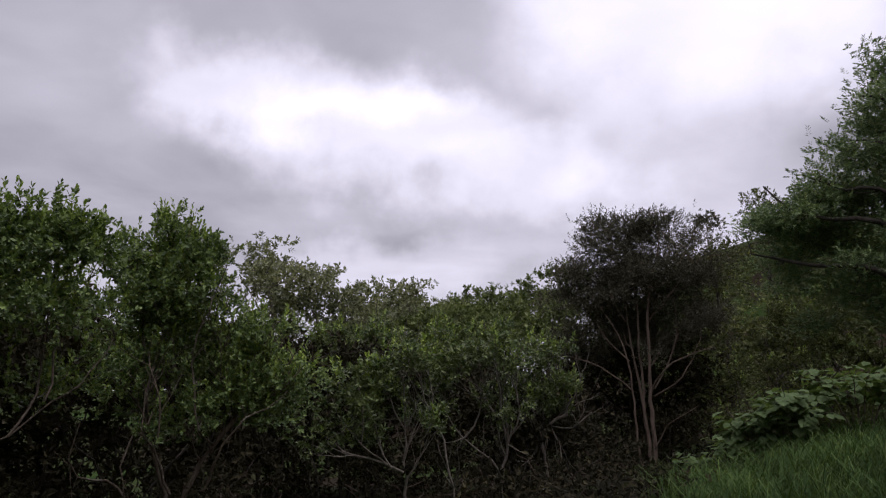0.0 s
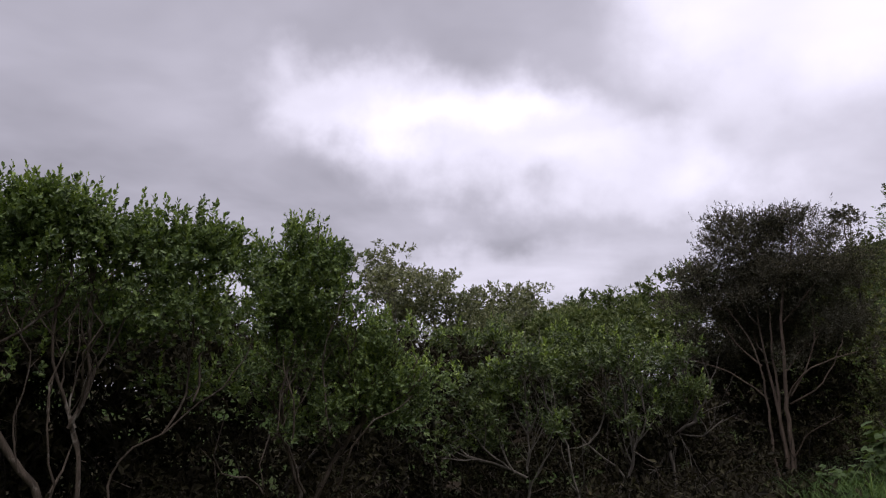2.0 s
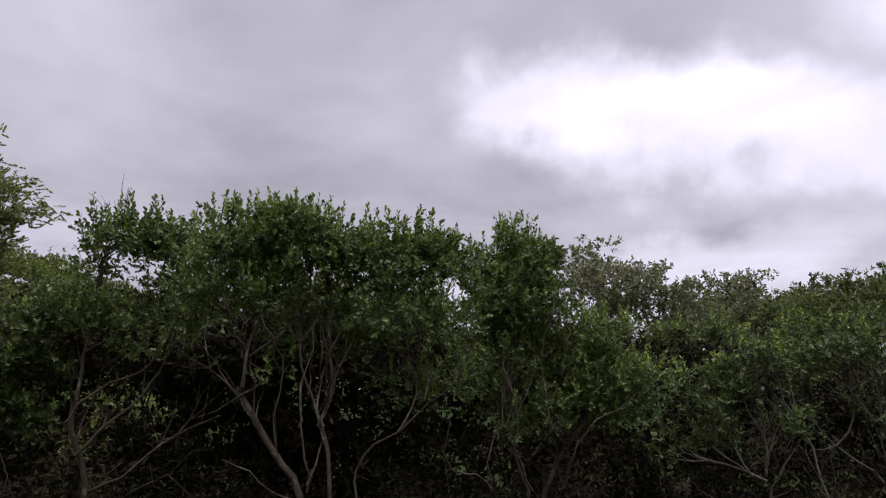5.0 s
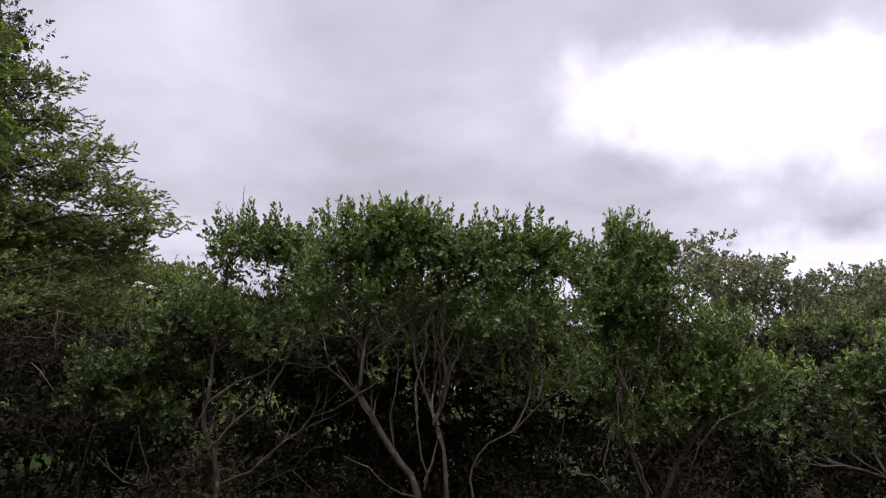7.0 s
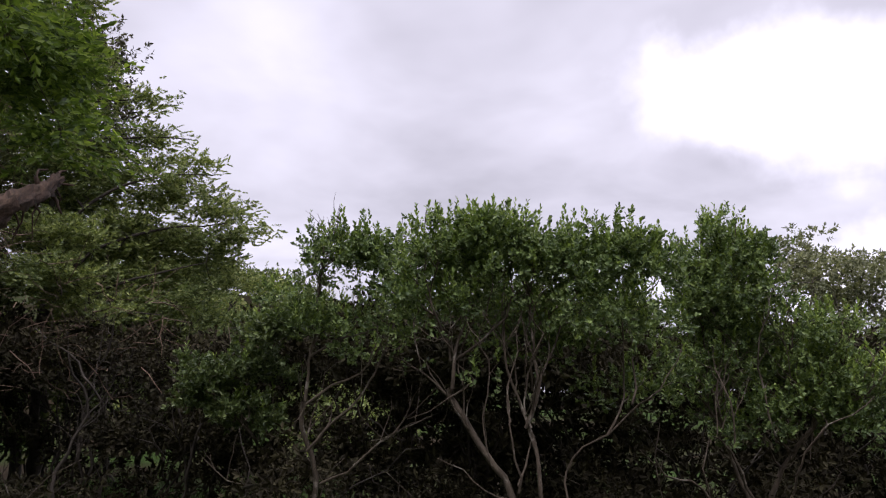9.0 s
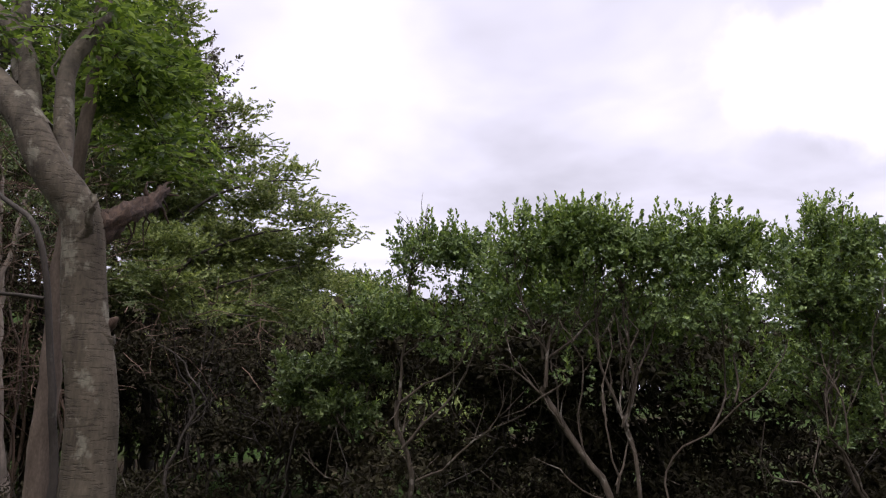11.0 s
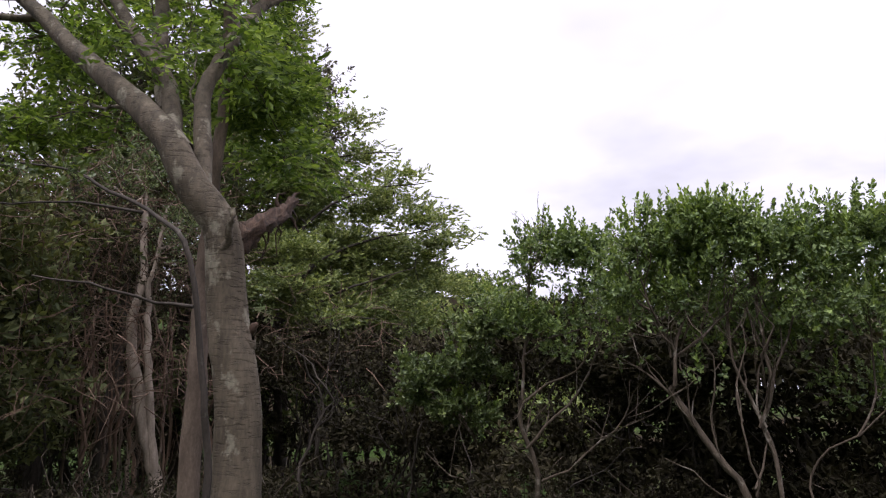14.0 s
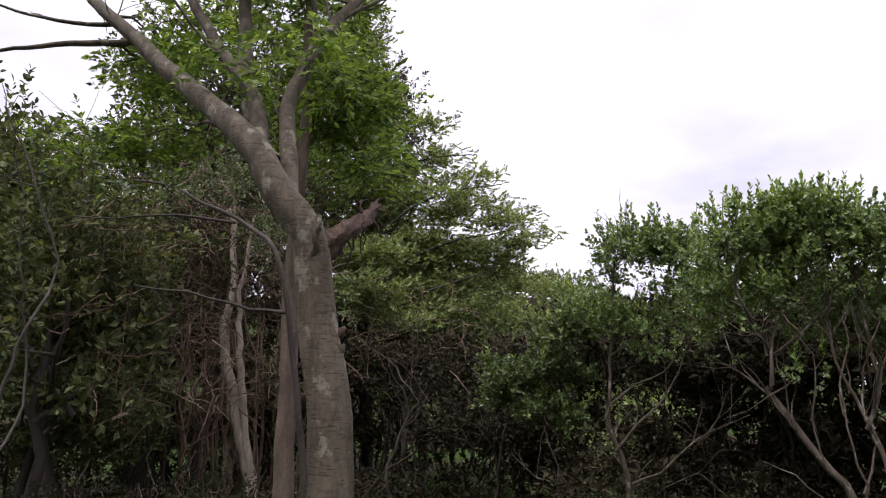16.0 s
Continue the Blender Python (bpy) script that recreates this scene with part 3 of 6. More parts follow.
LEANING_FORM.mass(-4.24, 5.63, 3.15, 0.07, 0.25, 0.16, 1.6)
LEANING_FORM.mass(-4.8, 5.2, 2.99, 0.07, 0.25, 0.17, 1.4)
LEANING_FORM.mass(-5.46, 5.95, 2.89, 0.38, 0.38, 0.4, 1.2)
LEANING_FORM.mass(-5.07, 6.27, 2.95, 0.38, 0.38, 0.4, 1.2)
LEANING_FORM.mass(-5.4, 5.61, 2.36, 0.24, 0.25, 0.23, 0.5)
LEANING_FORM.mass(-5.17, 5.8, 2.37, 0.3, 0.3, 0.21, 0.5)
LEANING_FORM.mass(-4.88, 6.03, 2.37, 0.3, 0.3, 0.26, 0.8)
LEANING_FORM.mass(-4.66, 6.19, 2.31, 0.24, 0.25, 0.23, 0.7)
bush("grey-stemmed bush with a leaning forked stem and dark-green top", 12, LEANING_FORM, 800, more=3)
MANY_FORM = Form()
MANY_FORM.limb("stem", 0.024, 0.0187, foot(-4.06, 5.92, 0.1), (-4.06, 5.87, 0.74), (-4.1, 5.84, 1.1), (-4.16, 5.8, 1.38))
MANY_FORM.limb("stem", 0.0176, 0.0051, (-4.16, 5.8, 1.38), (-4.25, 5.75, 1.67), (-4.32, 5.7, 1.94), (-4.35, 5.67, 2.31), (-4.38, 5.65, 2.62), (-4.45, 5.85, 3.18))
MANY_FORM.limb("stem", 0.0192, 0.0051, (-4.16, 5.8, 1.38), (-4.11, 5.84, 1.71), (-4.08, 5.85, 2.01), (-4.17, 5.92, 2.4), (-4.26, 5.98, 2.82), (-4.2, 6.14, 3.47))
MANY_FORM.limb("stem", 0.0144, 0.0051, (-4.15, 5.81, 1.47), (-4.05, 5.88, 1.88), (-4.03, 6.12, 2.19), (-3.98, 6.27, 2.51), (-3.98, 6.38, 3.49))
MANY_FORM.limb("stem", 0.0112, 0.0043, (-4.19, 5.54, 0.81), (-4.2, 5.54, 1.42), (-4.19, 5.55, 1.92), (-4.15, 5.69, 2.44))
MANY_FORM.limb("stem", 0.0128, 0.0043, (-4.18, 5.55, 0.86), (-4.17, 5.8, 1.16), (-4.15, 5.81, 1.36))
MANY_FORM.limb("stem", 0.0144, 0.0051, foot(-3.88, 6.05, 0.1), (-3.93, 5.95, 0.73), (-3.9, 5.97, 0.98), (-3.78, 6.03, 1.21), (-3.56, 6.16, 1.33), (-3.32, 6.28, 1.6), (-3.14, 6.36, 1.74), (-2.95, 6.66, 2.17))
MANY_FORM.limb("stem", 0.012, 0.0043, (-3.56, 6.16, 1.33), (-3.51, 6.41, 1.69), (-3.49, 6.53, 2.25), (-3.52, 6.63, 3.32))
MANY_FORM.limb("stem", 0.0112, 0.0043, (-3.32, 6.28, 1.6), (-3.35, 6.48, 2.01), (-3.34, 6.71, 2.48), (-3.23, 6.87, 3.02))
MANY_FORM.mass(-4.05, 5.88, 2.93, 0.12, 0.25, 0.18, 1.5)
MANY_FORM.mass(-4.06, 5.87, 2.63, 0.24, 0.25, 0.28)
MANY_FORM.mass(-3.79, 6.03, 2.98, 0.14, 0.25, 0.21, 1.5)
MANY_FORM.mass(-3.78, 6.04, 2.68, 0.23, 0.25, 0.31)
MANY_FORM.mass(-3.56, 6.16, 2.73, 0.2, 0.25, 0.25, 1.2)
MANY_FORM.mass(-3.33, 6.27, 2.83, 0.17, 0.25, 0.21, 1.3)
MANY_FORM.mass(-3.37, 6.25, 2.5, 0.26, 0.26, 0.25)
MANY_FORM.mass(-3.17, 6.35, 2.74, 0.15, 0.25, 0.23)
MANY_FORM.mass(-3.83, 6.01, 2.42, 0.26, 0.26, 0.18, 0.5)
MANY_FORM.mass(-3.5, 6.19, 2.3, 0.24, 0.25, 0.19, 0.5)
MANY_FORM.mass(-4.11, 5.84, 2.45, 0.22, 0.25, 0.18, 0.45)
MANY_FORM.mass(-3.21, 6.33, 2.3, 0.22, 0.25, 0.23, 0.6)
MANY_FORM.mass(-3.5, 6.19, 2.97, 0.11, 0.25, 0.21, 1.5)
MANY_FORM.mass(-3.09, 6.38, 2.9, 0.11, 0.25, 0.21, 1.5)
MANY_FORM.mass(-3.89, 5.97, 2.99, 0.06, 0.25, 0.18, 1.8)
MANY_FORM.mass(-2.97, 6.43, 2.82, 0.1, 0.25, 0.25, 1.4)
MANY_FORM.mass(-4.1, 5.84, 3.12, 0.05, 0.25, 0.17, 2)
MANY_FORM.mass(-3.82, 6.01, 3.14, 0.05, 0.25, 0.17, 2)
MANY_FORM.mass(-3.35, 6.26, 3.03, 0.04, 0.25, 0.17, 2)
MANY_FORM.mass(-3.14, 6.36, 2.98, 0.04, 0.25, 0.17, 2)
MANY_FORM.mass(-3.96, 5.93, 3.06, 0.07, 0.25, 0.17, 1.6)
MANY_FORM.mass(-3.69, 6.08, 3.07, 0.07, 0.25, 0.18, 1.6)
MANY_FORM.mass(-3.43, 6.23, 3.02, 0.07, 0.25, 0.17, 1.5)
MANY_FORM.mass(-3.23, 6.32, 2.95, 0.07, 0.25, 0.17, 1.5)
MANY_FORM.mass(-4.15, 5.81, 3.04, 0.07, 0.25, 0.16, 1.4)
MANY_FORM.mass(-4.23, 5.76, 2.83, 0.17, 0.25, 0.25, 1.1)
MANY_FORM.mass(-3.04, 6.4, 2.73, 0.16, 0.25, 0.23)
MANY_FORM.mass(-3.62, 6.12, 3, 0.11, 0.25, 0.17, 1.2)
MANY_FORM.mass(-3.33, 6.27, 1.64, 0.21, 0.25, 0.24, 0.2)
MANY_FORM.mass(-4.65, 6.8, 2.92, 0.39, 0.39, 0.37, 1.1)
MANY_FORM.mass(-4.15, 7.09, 2.91, 0.45, 0.45, 0.37, 1.1)
MANY_FORM.mass(-4.6, 6.59, 2.34, 0.31, 0.31, 0.27, 0.8)
MANY_FORM.mass(-4.29, 6.78, 2.15, 0.29, 0.29, 0.26, 0.7)
MANY_FORM.mass(-4.01, 6.94, 2.5, 0.31, 0.31, 0.31, 0.9)
MANY_FORM.mass(-3.63, 7.13, 2.49, 0.31, 0.31, 0.31, 0.8)
MANY_FORM.mass(-3.49, 7.19, 1.95, 0.3, 0.3, 0.3, 0.6)
MANY_FORM.mass(-3.93, 6.98, 1.77, 0.3, 0.3, 0.3, 0.5)
MANY_FORM.mass(-3.77, 7.06, 1.53, 0.36, 0.36, 0.3, 0.5)
MANY_FORM.mass(-3.52, 7.18, 1.36, 0.3, 0.3, 0.3, 0.6)
MANY_FORM.mass(-4.7, 6.52, 2.7, 0.25, 0.25, 0.32)
bush("many-stemmed grey bush with small glossy green leaves", 13, MANY_FORM, 950)
SPIKED_FORM = Form()
SPIKED_FORM.limb("stem", 0.028, 0.0187, foot(-2.96, 8.35, 0.1), (-2.96, 8.25, 0.6), (-3.06, 8.21, 0.95), (-3.14, 8.18, 1.24), (-3.21, 8.16, 1.44))
SPIKED_FORM.limb("stem", 0.016, 0.0051, (-3.21, 8.16, 1.44), (-3.29, 8.13, 1.9), (-3.32, 8.12, 2.42), (-3.23, 8.15, 3.02), (-3.22, 8.16, 3.74))
SPIKED_FORM.limb("stem", 0.016, 0.0051, (-3.13, 8.19, 1.18), (-3.09, 7.99, 1.7), (-3.06, 8.21, 2.35), (-2.98, 8.24, 3), (-2.85, 8.28, 3.78))
SPIKED_FORM.limb("stem", 0.0176, 0.0051, (-2.88, 8.16, 0.61), (-2.98, 7.92, 1.11), (-3.1, 7.77, 1.28), (-3.17, 7.64, 0.94), (-3.15, 7.65, 0.64))
SPIKED_FORM.limb("stem", 0.0144, 0.0051, (-3.23, 7.83, 0.61), (-3.37, 7.67, 0.81), (-3.54, 7.49, 0.86), (-3.63, 7.46, 1.06), (-3.62, 7.57, 1.4))
SPIKED_FORM.limb("stem", 0.0144, 0.0051, (-3.2, 8.16, 1.46), (-3.56, 8.14, 1.97), (-3.62, 8.22, 2.65), (-3.46, 8.28, 3.41))
SPIKED_FORM.mass(-3.23, 8.15, 3.3, 0.15, 0.25, 0.2, 1.6)
SPIKED_FORM.mass(-2.89, 8.27, 3.23, 0.13, 0.25, 0.23, 1.7)
SPIKED_FORM.mass(-3.17, 8.18, 2.98, 0.28, 0.28, 0.28, 1.2)
SPIKED_FORM.mass(-2.93, 8.25, 2.9, 0.26, 0.26, 0.28, 1.2)
SPIKED_FORM.mass(-3.47, 8.06, 2.91, 0.23, 0.25, 0.3)
SPIKED_FORM.mass(-3.55, 8.03, 2.46, 0.16, 0.25, 0.28, 0.5)
SPIKED_FORM.mass(-3.2, 8.16, 2.43, 0.33, 0.33, 0.33)
SPIKED_FORM.mass(-2.85, 8.28, 2.42, 0.23, 0.25, 0.32)
SPIKED_FORM.mass(-3.35, 8.11, 1.91, 0.33, 0.33, 0.36, 0.9)
SPIKED_FORM.mass(-3, 8.23, 1.85, 0.28, 0.28, 0.35, 0.9)
SPIKED_FORM.mass(-3.26, 8.14, 1.34, 0.36, 0.36, 0.37, 0.9)
SPIKED_FORM.mass(-3.54, 8.04, 1.53, 0.29, 0.29, 0.36, 0.8)
SPIKED_FORM.mass(-2.76, 8.31, 3.28, 0.07, 0.25, 0.15, 1.8)
SPIKED_FORM.mass(-3.06, 8.21, 2.75, 0.3, 0.3, 0.33, 1.3)
SPIKED_FORM.mass(-3.25, 8.15, 2.56, 0.29, 0.29, 0.36, 1.3)
SPIKED_FORM.mass(-2.9, 8.26, 2.55, 0.26, 0.26, 0.36, 1.2)
SPIKED_FORM.mass(-3.49, 8.06, 2.57, 0.27, 0.27, 0.37, 1.3)
SPIKED_FORM.mass(-3.62, 8, 2.91, 0.16, 0.25, 0.37, 1.2)
SPIKED_FORM.mass(-3.05, 8.21, 3.38, 0.05, 0.25, 0.22, 2)
SPIKED_FORM.mass(-3.39, 8.09, 3.32, 0.05, 0.25, 0.22, 2)
SPIKED_FORM.mass(-2.85, 8.28, 3.35, 0.05, 0.25, 0.23, 2.2)
SPIKED_FORM.mass(-2.64, 8.34, 2.93, 0.16, 0.25, 0.33)
SPIKED_FORM.mass(-2.74, 8.31, 2.74, 0.19, 0.25, 0.32, 1.1)
SPIKED_FORM.mass(-3.3, 8.13, 3.38, 0.07, 0.25, 0.19, 1.8)
SPIKED_FORM.mass(-3.15, 8.18, 3.35, 0.07, 0.25, 0.18, 1.8)
SPIKED_FORM.mass(-2.95, 8.25, 3.34, 0.07, 0.25, 0.2, 1.8)
SPIKED_FORM.mass(-3.46, 8.07, 3.15, 0.11, 0.25, 0.2, 1.3)
SPIKED_FORM.mass(-3.87, 8.66, 2.65, 0.36, 0.36, 0.36, 0.9)
SPIKED_FORM.mass(-3.51, 8.8, 2.21, 0.35, 0.35, 0.35, 0.9)
SPIKED_FORM.mass(-3.73, 8.72, 1.8, 0.35, 0.35, 0.35, 0.8)
SPIKED_FORM.mass(-3.13, 8.93, 2.35, 0.35, 0.35, 0.35, 0.8)
SPIKED_FORM.mass(-3.98, 8.61, 3.11, 0.25, 0.25, 0.27, 0.8)
bush("tall leafy bush with upright fresh shoots on top", 14, SPIKED_FORM, 980)
ROUND_FORM = Form()
ROUND_FORM.limb("stem", 0.0336, 0.0255, foot(-2.87, 8.51, 0.1), (-2.77, 8.41, 0.59), (-2.53, 8.47, 1.03), (-2.35, 8.52, 1.28), (-2.14, 8.57, 1.58))
ROUND_FORM.limb("stem", 0.0176, 0.0051, (-2.14, 8.57, 1.58), (-1.83, 8.43, 1.69), (-1.69, 8.45, 1.81), (-1.57, 8.47, 2))
ROUND_FORM.limb("stem", 0.016, 0.0051, (-2.14, 8.57, 1.58), (-2.01, 8.6, 1.95), (-2.03, 8.59, 2.32), (-2.05, 8.59, 2.7))
ROUND_FORM.limb("stem", 0.016, 0.0051, (-2.43, 8.5, 1.19), (-2.52, 8.48, 1.77), (-2.59, 8.46, 2.34), (-2.59, 8.46, 3.13))
ROUND_FORM.limb("stem", 0.0144, 0.0051, (-2.51, 8.27, 0.62), (-2.3, 8.12, 1.12), (-2.06, 8.07, 1.41), (-1.82, 8.12, 1.51), (-1.64, 8.16, 1.69))
ROUND_FORM.limb("stem", 0.0128, 0.0051, (-2.49, 8.49, 1.1), (-2.59, 8.15, 1.29), (-2.64, 8.13, 1.7), (-2.63, 8.14, 2.32), (-2.45, 8.39, 3.17))
ROUND_FORM.mass(-2.56, 8.47, 2.76, 0.22, 0.25, 0.28, 1.1)
ROUND_FORM.mass(-2.48, 8.49, 2.29, 0.28, 0.28, 0.35)
ROUND_FORM.mass(-2.72, 8.42, 2.16, 0.26, 0.26, 0.36, 0.9)
ROUND_FORM.mass(-2.23, 8.55, 1.9, 0.34, 0.34, 0.38)
ROUND_FORM.mass(-2.58, 8.46, 1.78, 0.32, 0.32, 0.32)
ROUND_FORM.mass(-1.98, 8.6, 1.66, 0.31, 0.31, 0.31)
ROUND_FORM.mass(-2.33, 8.53, 1.42, 0.37, 0.37, 0.31)
ROUND_FORM.mass(-2.72, 8.42, 1.35, 0.28, 0.28, 0.32, 0.8)
ROUND_FORM.mass(-1.9, 8.62, 1.38, 0.27, 0.27, 0.23, 0.8)
ROUND_FORM.mass(-1.6, 8.67, 1.78, 0.24, 0.25, 0.3, 0.6)
ROUND_FORM.mass(-2.09, 8.58, 2.31, 0.19, 0.25, 0.19, 0.5)
bush("rounded leafy bush with a dark stem leaning outward", 15, ROUND_FORM, 680)

# ---- bushes in the hollow ----
MID = dict(shoots=2, reach=0.15, n=9, size=0.08, wide=0.52, spread=62, up=0.5, loose=0.75, puff=0.07)
HOLLOW = "bushes in the hollow"


DENSE_LEAF = dict(shoots=3, reach=0.18, n=6, size=0.125, wide=0.5, spread=62, up=0.4, loose=0.8, puff=0.1)


def hollow_bush(label, seed, x, y, tops, blobs, clumps, bark=None, leaf=None, extra=5, mats=None, **kw):
    f = foot(x, y)
    rng = random.Random(seed)
    stems = [("stem", [f, (x * 0.8 + tx * 0.2, y * 0.8 + ty * 0.2, f[2] + (tz - f[2]) * 0.3), ((x + tx) / 2 + rng.uniform(-0.15, 0.15), (y + ty) / 2, f[2] + (tz - f[2]) * 0.6), (tx, ty, tz)],
              0.028, 0.008) for tx, ty, tz in tops]
    args = dict(group=HOLLOW, young=0.04 if bark is BARK_DARK else 0.45, forks=10 if bark is BARK_DARK else 30, fork=(0.35, 1.2), young_leaf=dict(shoots=1, reach=0.24, n=10, size=0.08, up=0.9, loose=0.3), wobble=0.26, step=0.24, tip=0.005, tuft=(13, 0.12), steep=0.6, thick=0.48, bearing=0.5)
    args.update(kw)
    stems += fan(stems, blobs, seed, extra, 0.012, 0.005)
    # dark-barked bushes take the leaf colour that has deep shade put into it
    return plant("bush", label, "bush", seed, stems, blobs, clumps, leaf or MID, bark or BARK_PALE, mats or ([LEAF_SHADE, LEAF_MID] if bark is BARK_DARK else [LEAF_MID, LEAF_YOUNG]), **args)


def pale_bush(label, seed, form, clumps):
    plant("bush", label, "bush", seed, form.stems, form.blobs, clumps, MID, BARK_PALE, [LEAF_MID, LEAF_YOUNG], group=HOLLOW, young=0.45, young_leaf=dict(shoots=1, reach=0.24, n=10, size=0.08, up=0.9, loose=0.3),
          wobble=0.12, step=0.18, tip=0.004, tuft=(8, 0.11), steep=0.6, thick=0.42, shell=0.35, forks=60, fork=(0.35, 1.0), band=(0.3, 2.4), bearing=0.6)


LOW_FORM = Form()
LOW_FORM.limb("stem", 0.026, 0.012, foot(-0.50, 11.63, 0.1), (-0.5, 11.58, 0.2), (-0.44, 11.58, 0.89), (-0.42, 11.58, 1.57), (-0.6, 11.58, 2.26))
LOW_FORM.limb("stem", 0.022, 0.008, (-0.51, 11.58, 0.48), (-0.95, 11.36, 0.69), (-1.29, 11.22, 0.8), (-1.6, 11.19, 1.02))
LOW_FORM.limb("stem", 0.016, 0.006, (-0.66, 11.37, 0.59), (-0.85, 11.36, 0.94), (-0.95, 11.36, 1.31))
LOW_FORM.limb("stem", 0.022, 0.007, foot(0.24, 11.63, 0.1), (0.24, 11.58, 0.23), (0.11, 11.58, 0.69), (-0.04, 11.58, 1.19), (-0.24, 11.58, 1.74), (-0.43, 11.58, 2.26))
LOW_FORM.mass(-1.86, 11.46, 1.02, 0.35, 0.35, 0.31)
LOW_FORM.mass(-1.39, 11.52, 0.81, 0.26, 0.26, 0.21)
LOW_FORM.mass(-1.24, 11.53, 1.28, 0.3, 0.3, 0.29)
LOW_FORM.mass(-0.97, 11.55, 1.67, 0.35, 0.35, 0.33)
LOW_FORM.mass(-0.3, 11.58, 1.29, 0.29, 0.29, 0.32)
LOW_FORM.mass(-0.61, 11.57, 2.01, 0.44, 0.44, 0.39, 0.8)
LOW_FORM.mass(-1.58, 11.49, 1.67, 0.36, 0.36, 0.39, 0.8)
LOW_FORM.mass(-1.12, 11.54, 1.07, 0.21, 0.25, 0.23)
LOW_FORM.mass(-2.02, 11.43, 1.41, 0.3, 0.3, 0.33, 0.7)
LOW_FORM.mass(0.02, 11.58, 1.08, 0.21, 0.25, 0.28, 0.5)
LOW_FORM.mass(-0.52, 11.58, 0.17, 0.17, 0.25, 0.13, 0.3)
pale_bush("low spreading bush with rounded leaf clumps", 21, LOW_FORM, 300)
SPREADING_FORM = Form()
SPREADING_FORM.limb("stem", 0.03, 0.015, foot(1.01, 12.78, 0.1), (1.01, 12.73, 0.11), (1.28, 12.71, 0.81), (1.27, 12.71, 1.19), (1.12, 12.72, 1.75), (1.02, 12.73, 2.3))
SPREADING_FORM.limb("stem", 0.022, 0.007, (1.05, 12.73, 0.23), (0.81, 12.75, 0.53), (0.44, 12.77, 0.92), (0.16, 12.78, 1.56), (-0.04, 12.78, 2.22))
SPREADING_FORM.limb("stem", 0.02, 0.006, (1.28, 12.71, 0.81), (1.41, 12.69, 1.39), (1.35, 12.7, 1.93), (1.56, 12.67, 2.48))
SPREADING_FORM.limb("stem", 0.018, 0.006, (0.44, 12.77, 0.92), (0.7, 12.76, 1.47), (0.78, 12.75, 2.03), (0.76, 12.75, 2.5))
SPREADING_FORM.mass(0.38, 12.78, 2.14, 0.48, 0.48, 0.38)
SPREADING_FORM.mass(0.92, 12.74, 2.14, 0.47, 0.47, 0.37)
SPREADING_FORM.mass(-0.09, 12.78, 2.05, 0.42, 0.42, 0.38)
SPREADING_FORM.mass(0.52, 12.77, 1.58, 0.51, 0.51, 0.37, 0.7)
SPREADING_FORM.mass(1.05, 12.73, 1.49, 0.47, 0.47, 0.37, 0.6)
SPREADING_FORM.mass(0.07, 12.78, 1.58, 0.38, 0.38, 0.36, 0.7)
SPREADING_FORM.mass(1.36, 12.7, 2.13, 0.32, 0.32, 0.35, 0.8)
SPREADING_FORM.mass(0.85, 12.75, 2.42, 0.57, 0.57, 0.23, 0.9)
SPREADING_FORM.mass(-0.07, 12.78, 2.48, 0.49, 0.49, 0.21, 0.8)
pale_bush("spreading bush with pale twisted branches and light leaves", 22, SPREADING_FORM, 300)
BARE_FORM = Form()
BARE_FORM.limb("stem", 0.042, 0.026, foot(2.06, 13.86, 0.1), (2.06, 13.81, 0.01), (2.02, 13.82, 0.59), (1.97, 13.83, 0.89), (2.2, 13.79, 1.09), (2.45, 13.75, 1.28))
BARE_FORM.limb("stem", 0.024, 0.008, (2.45, 13.75, 1.28), (2.51, 13.73, 1.61), (2.32, 13.77, 1.86), (2.2, 13.79, 2.2), (2.02, 13.82, 2.55))
BARE_FORM.limb("stem", 0.024, 0.008, (1.97, 13.83, 0.8), (1.74, 13.86, 0.41), (1.57, 13.88, 0.12))
BARE_FORM.limb("stem", 0.02, 0.006, (2.45, 13.75, 1.28), (2.72, 13.69, 1.76), (2.66, 13.71, 2.34))
BARE_FORM.limb("stem", 0.018, 0.006, (1.97, 13.83, 0.89), (1.81, 13.85, 1.37), (1.76, 13.86, 1.86), (1.9, 13.84, 2.46))
BARE_FORM.limb("stem", 0.016, 0.006, (2.2, 13.79, 1.09), (2.54, 13.73, 1.04), (2.91, 13.65, 1.33))
BARE_FORM.mass(1.89, 13.84, 2.33, 0.4, 0.4, 0.33)
BARE_FORM.mass(2.24, 13.78, 2.17, 0.34, 0.34, 0.33, 0.7)
BARE_FORM.mass(1.74, 13.86, 1.58, 0.4, 0.4, 0.4, 0.8)
BARE_FORM.mass(2.51, 13.73, 1.68, 0.33, 0.33, 0.32, 0.6)
BARE_FORM.mass(2.87, 13.66, 1.4, 0.33, 0.33, 0.21, 0.6)
BARE_FORM.mass(2.08, 13.81, 1.29, 0.3, 0.3, 0.26, 0.4)
pale_bush("bush with pale bare lower branches and a thin leafy top", 23, BARE_FORM, 210)
hollow_bush("dense bush filling the hollow", 24, -2.2, 13.6, [(-2.6, 13.7, 2.4), (-1.5, 13.8, 2.5), (-3.3, 13.9, 2.2)],
            [(-2.3, 13.8, 2.2, 1.3, 0.8, 0.7), (-3.5, 14.0, 1.9, 0.9, 0.8, 0.8), (-1.2, 14.0, 2.2, 0.9, 0.7, 0.6)], 600)
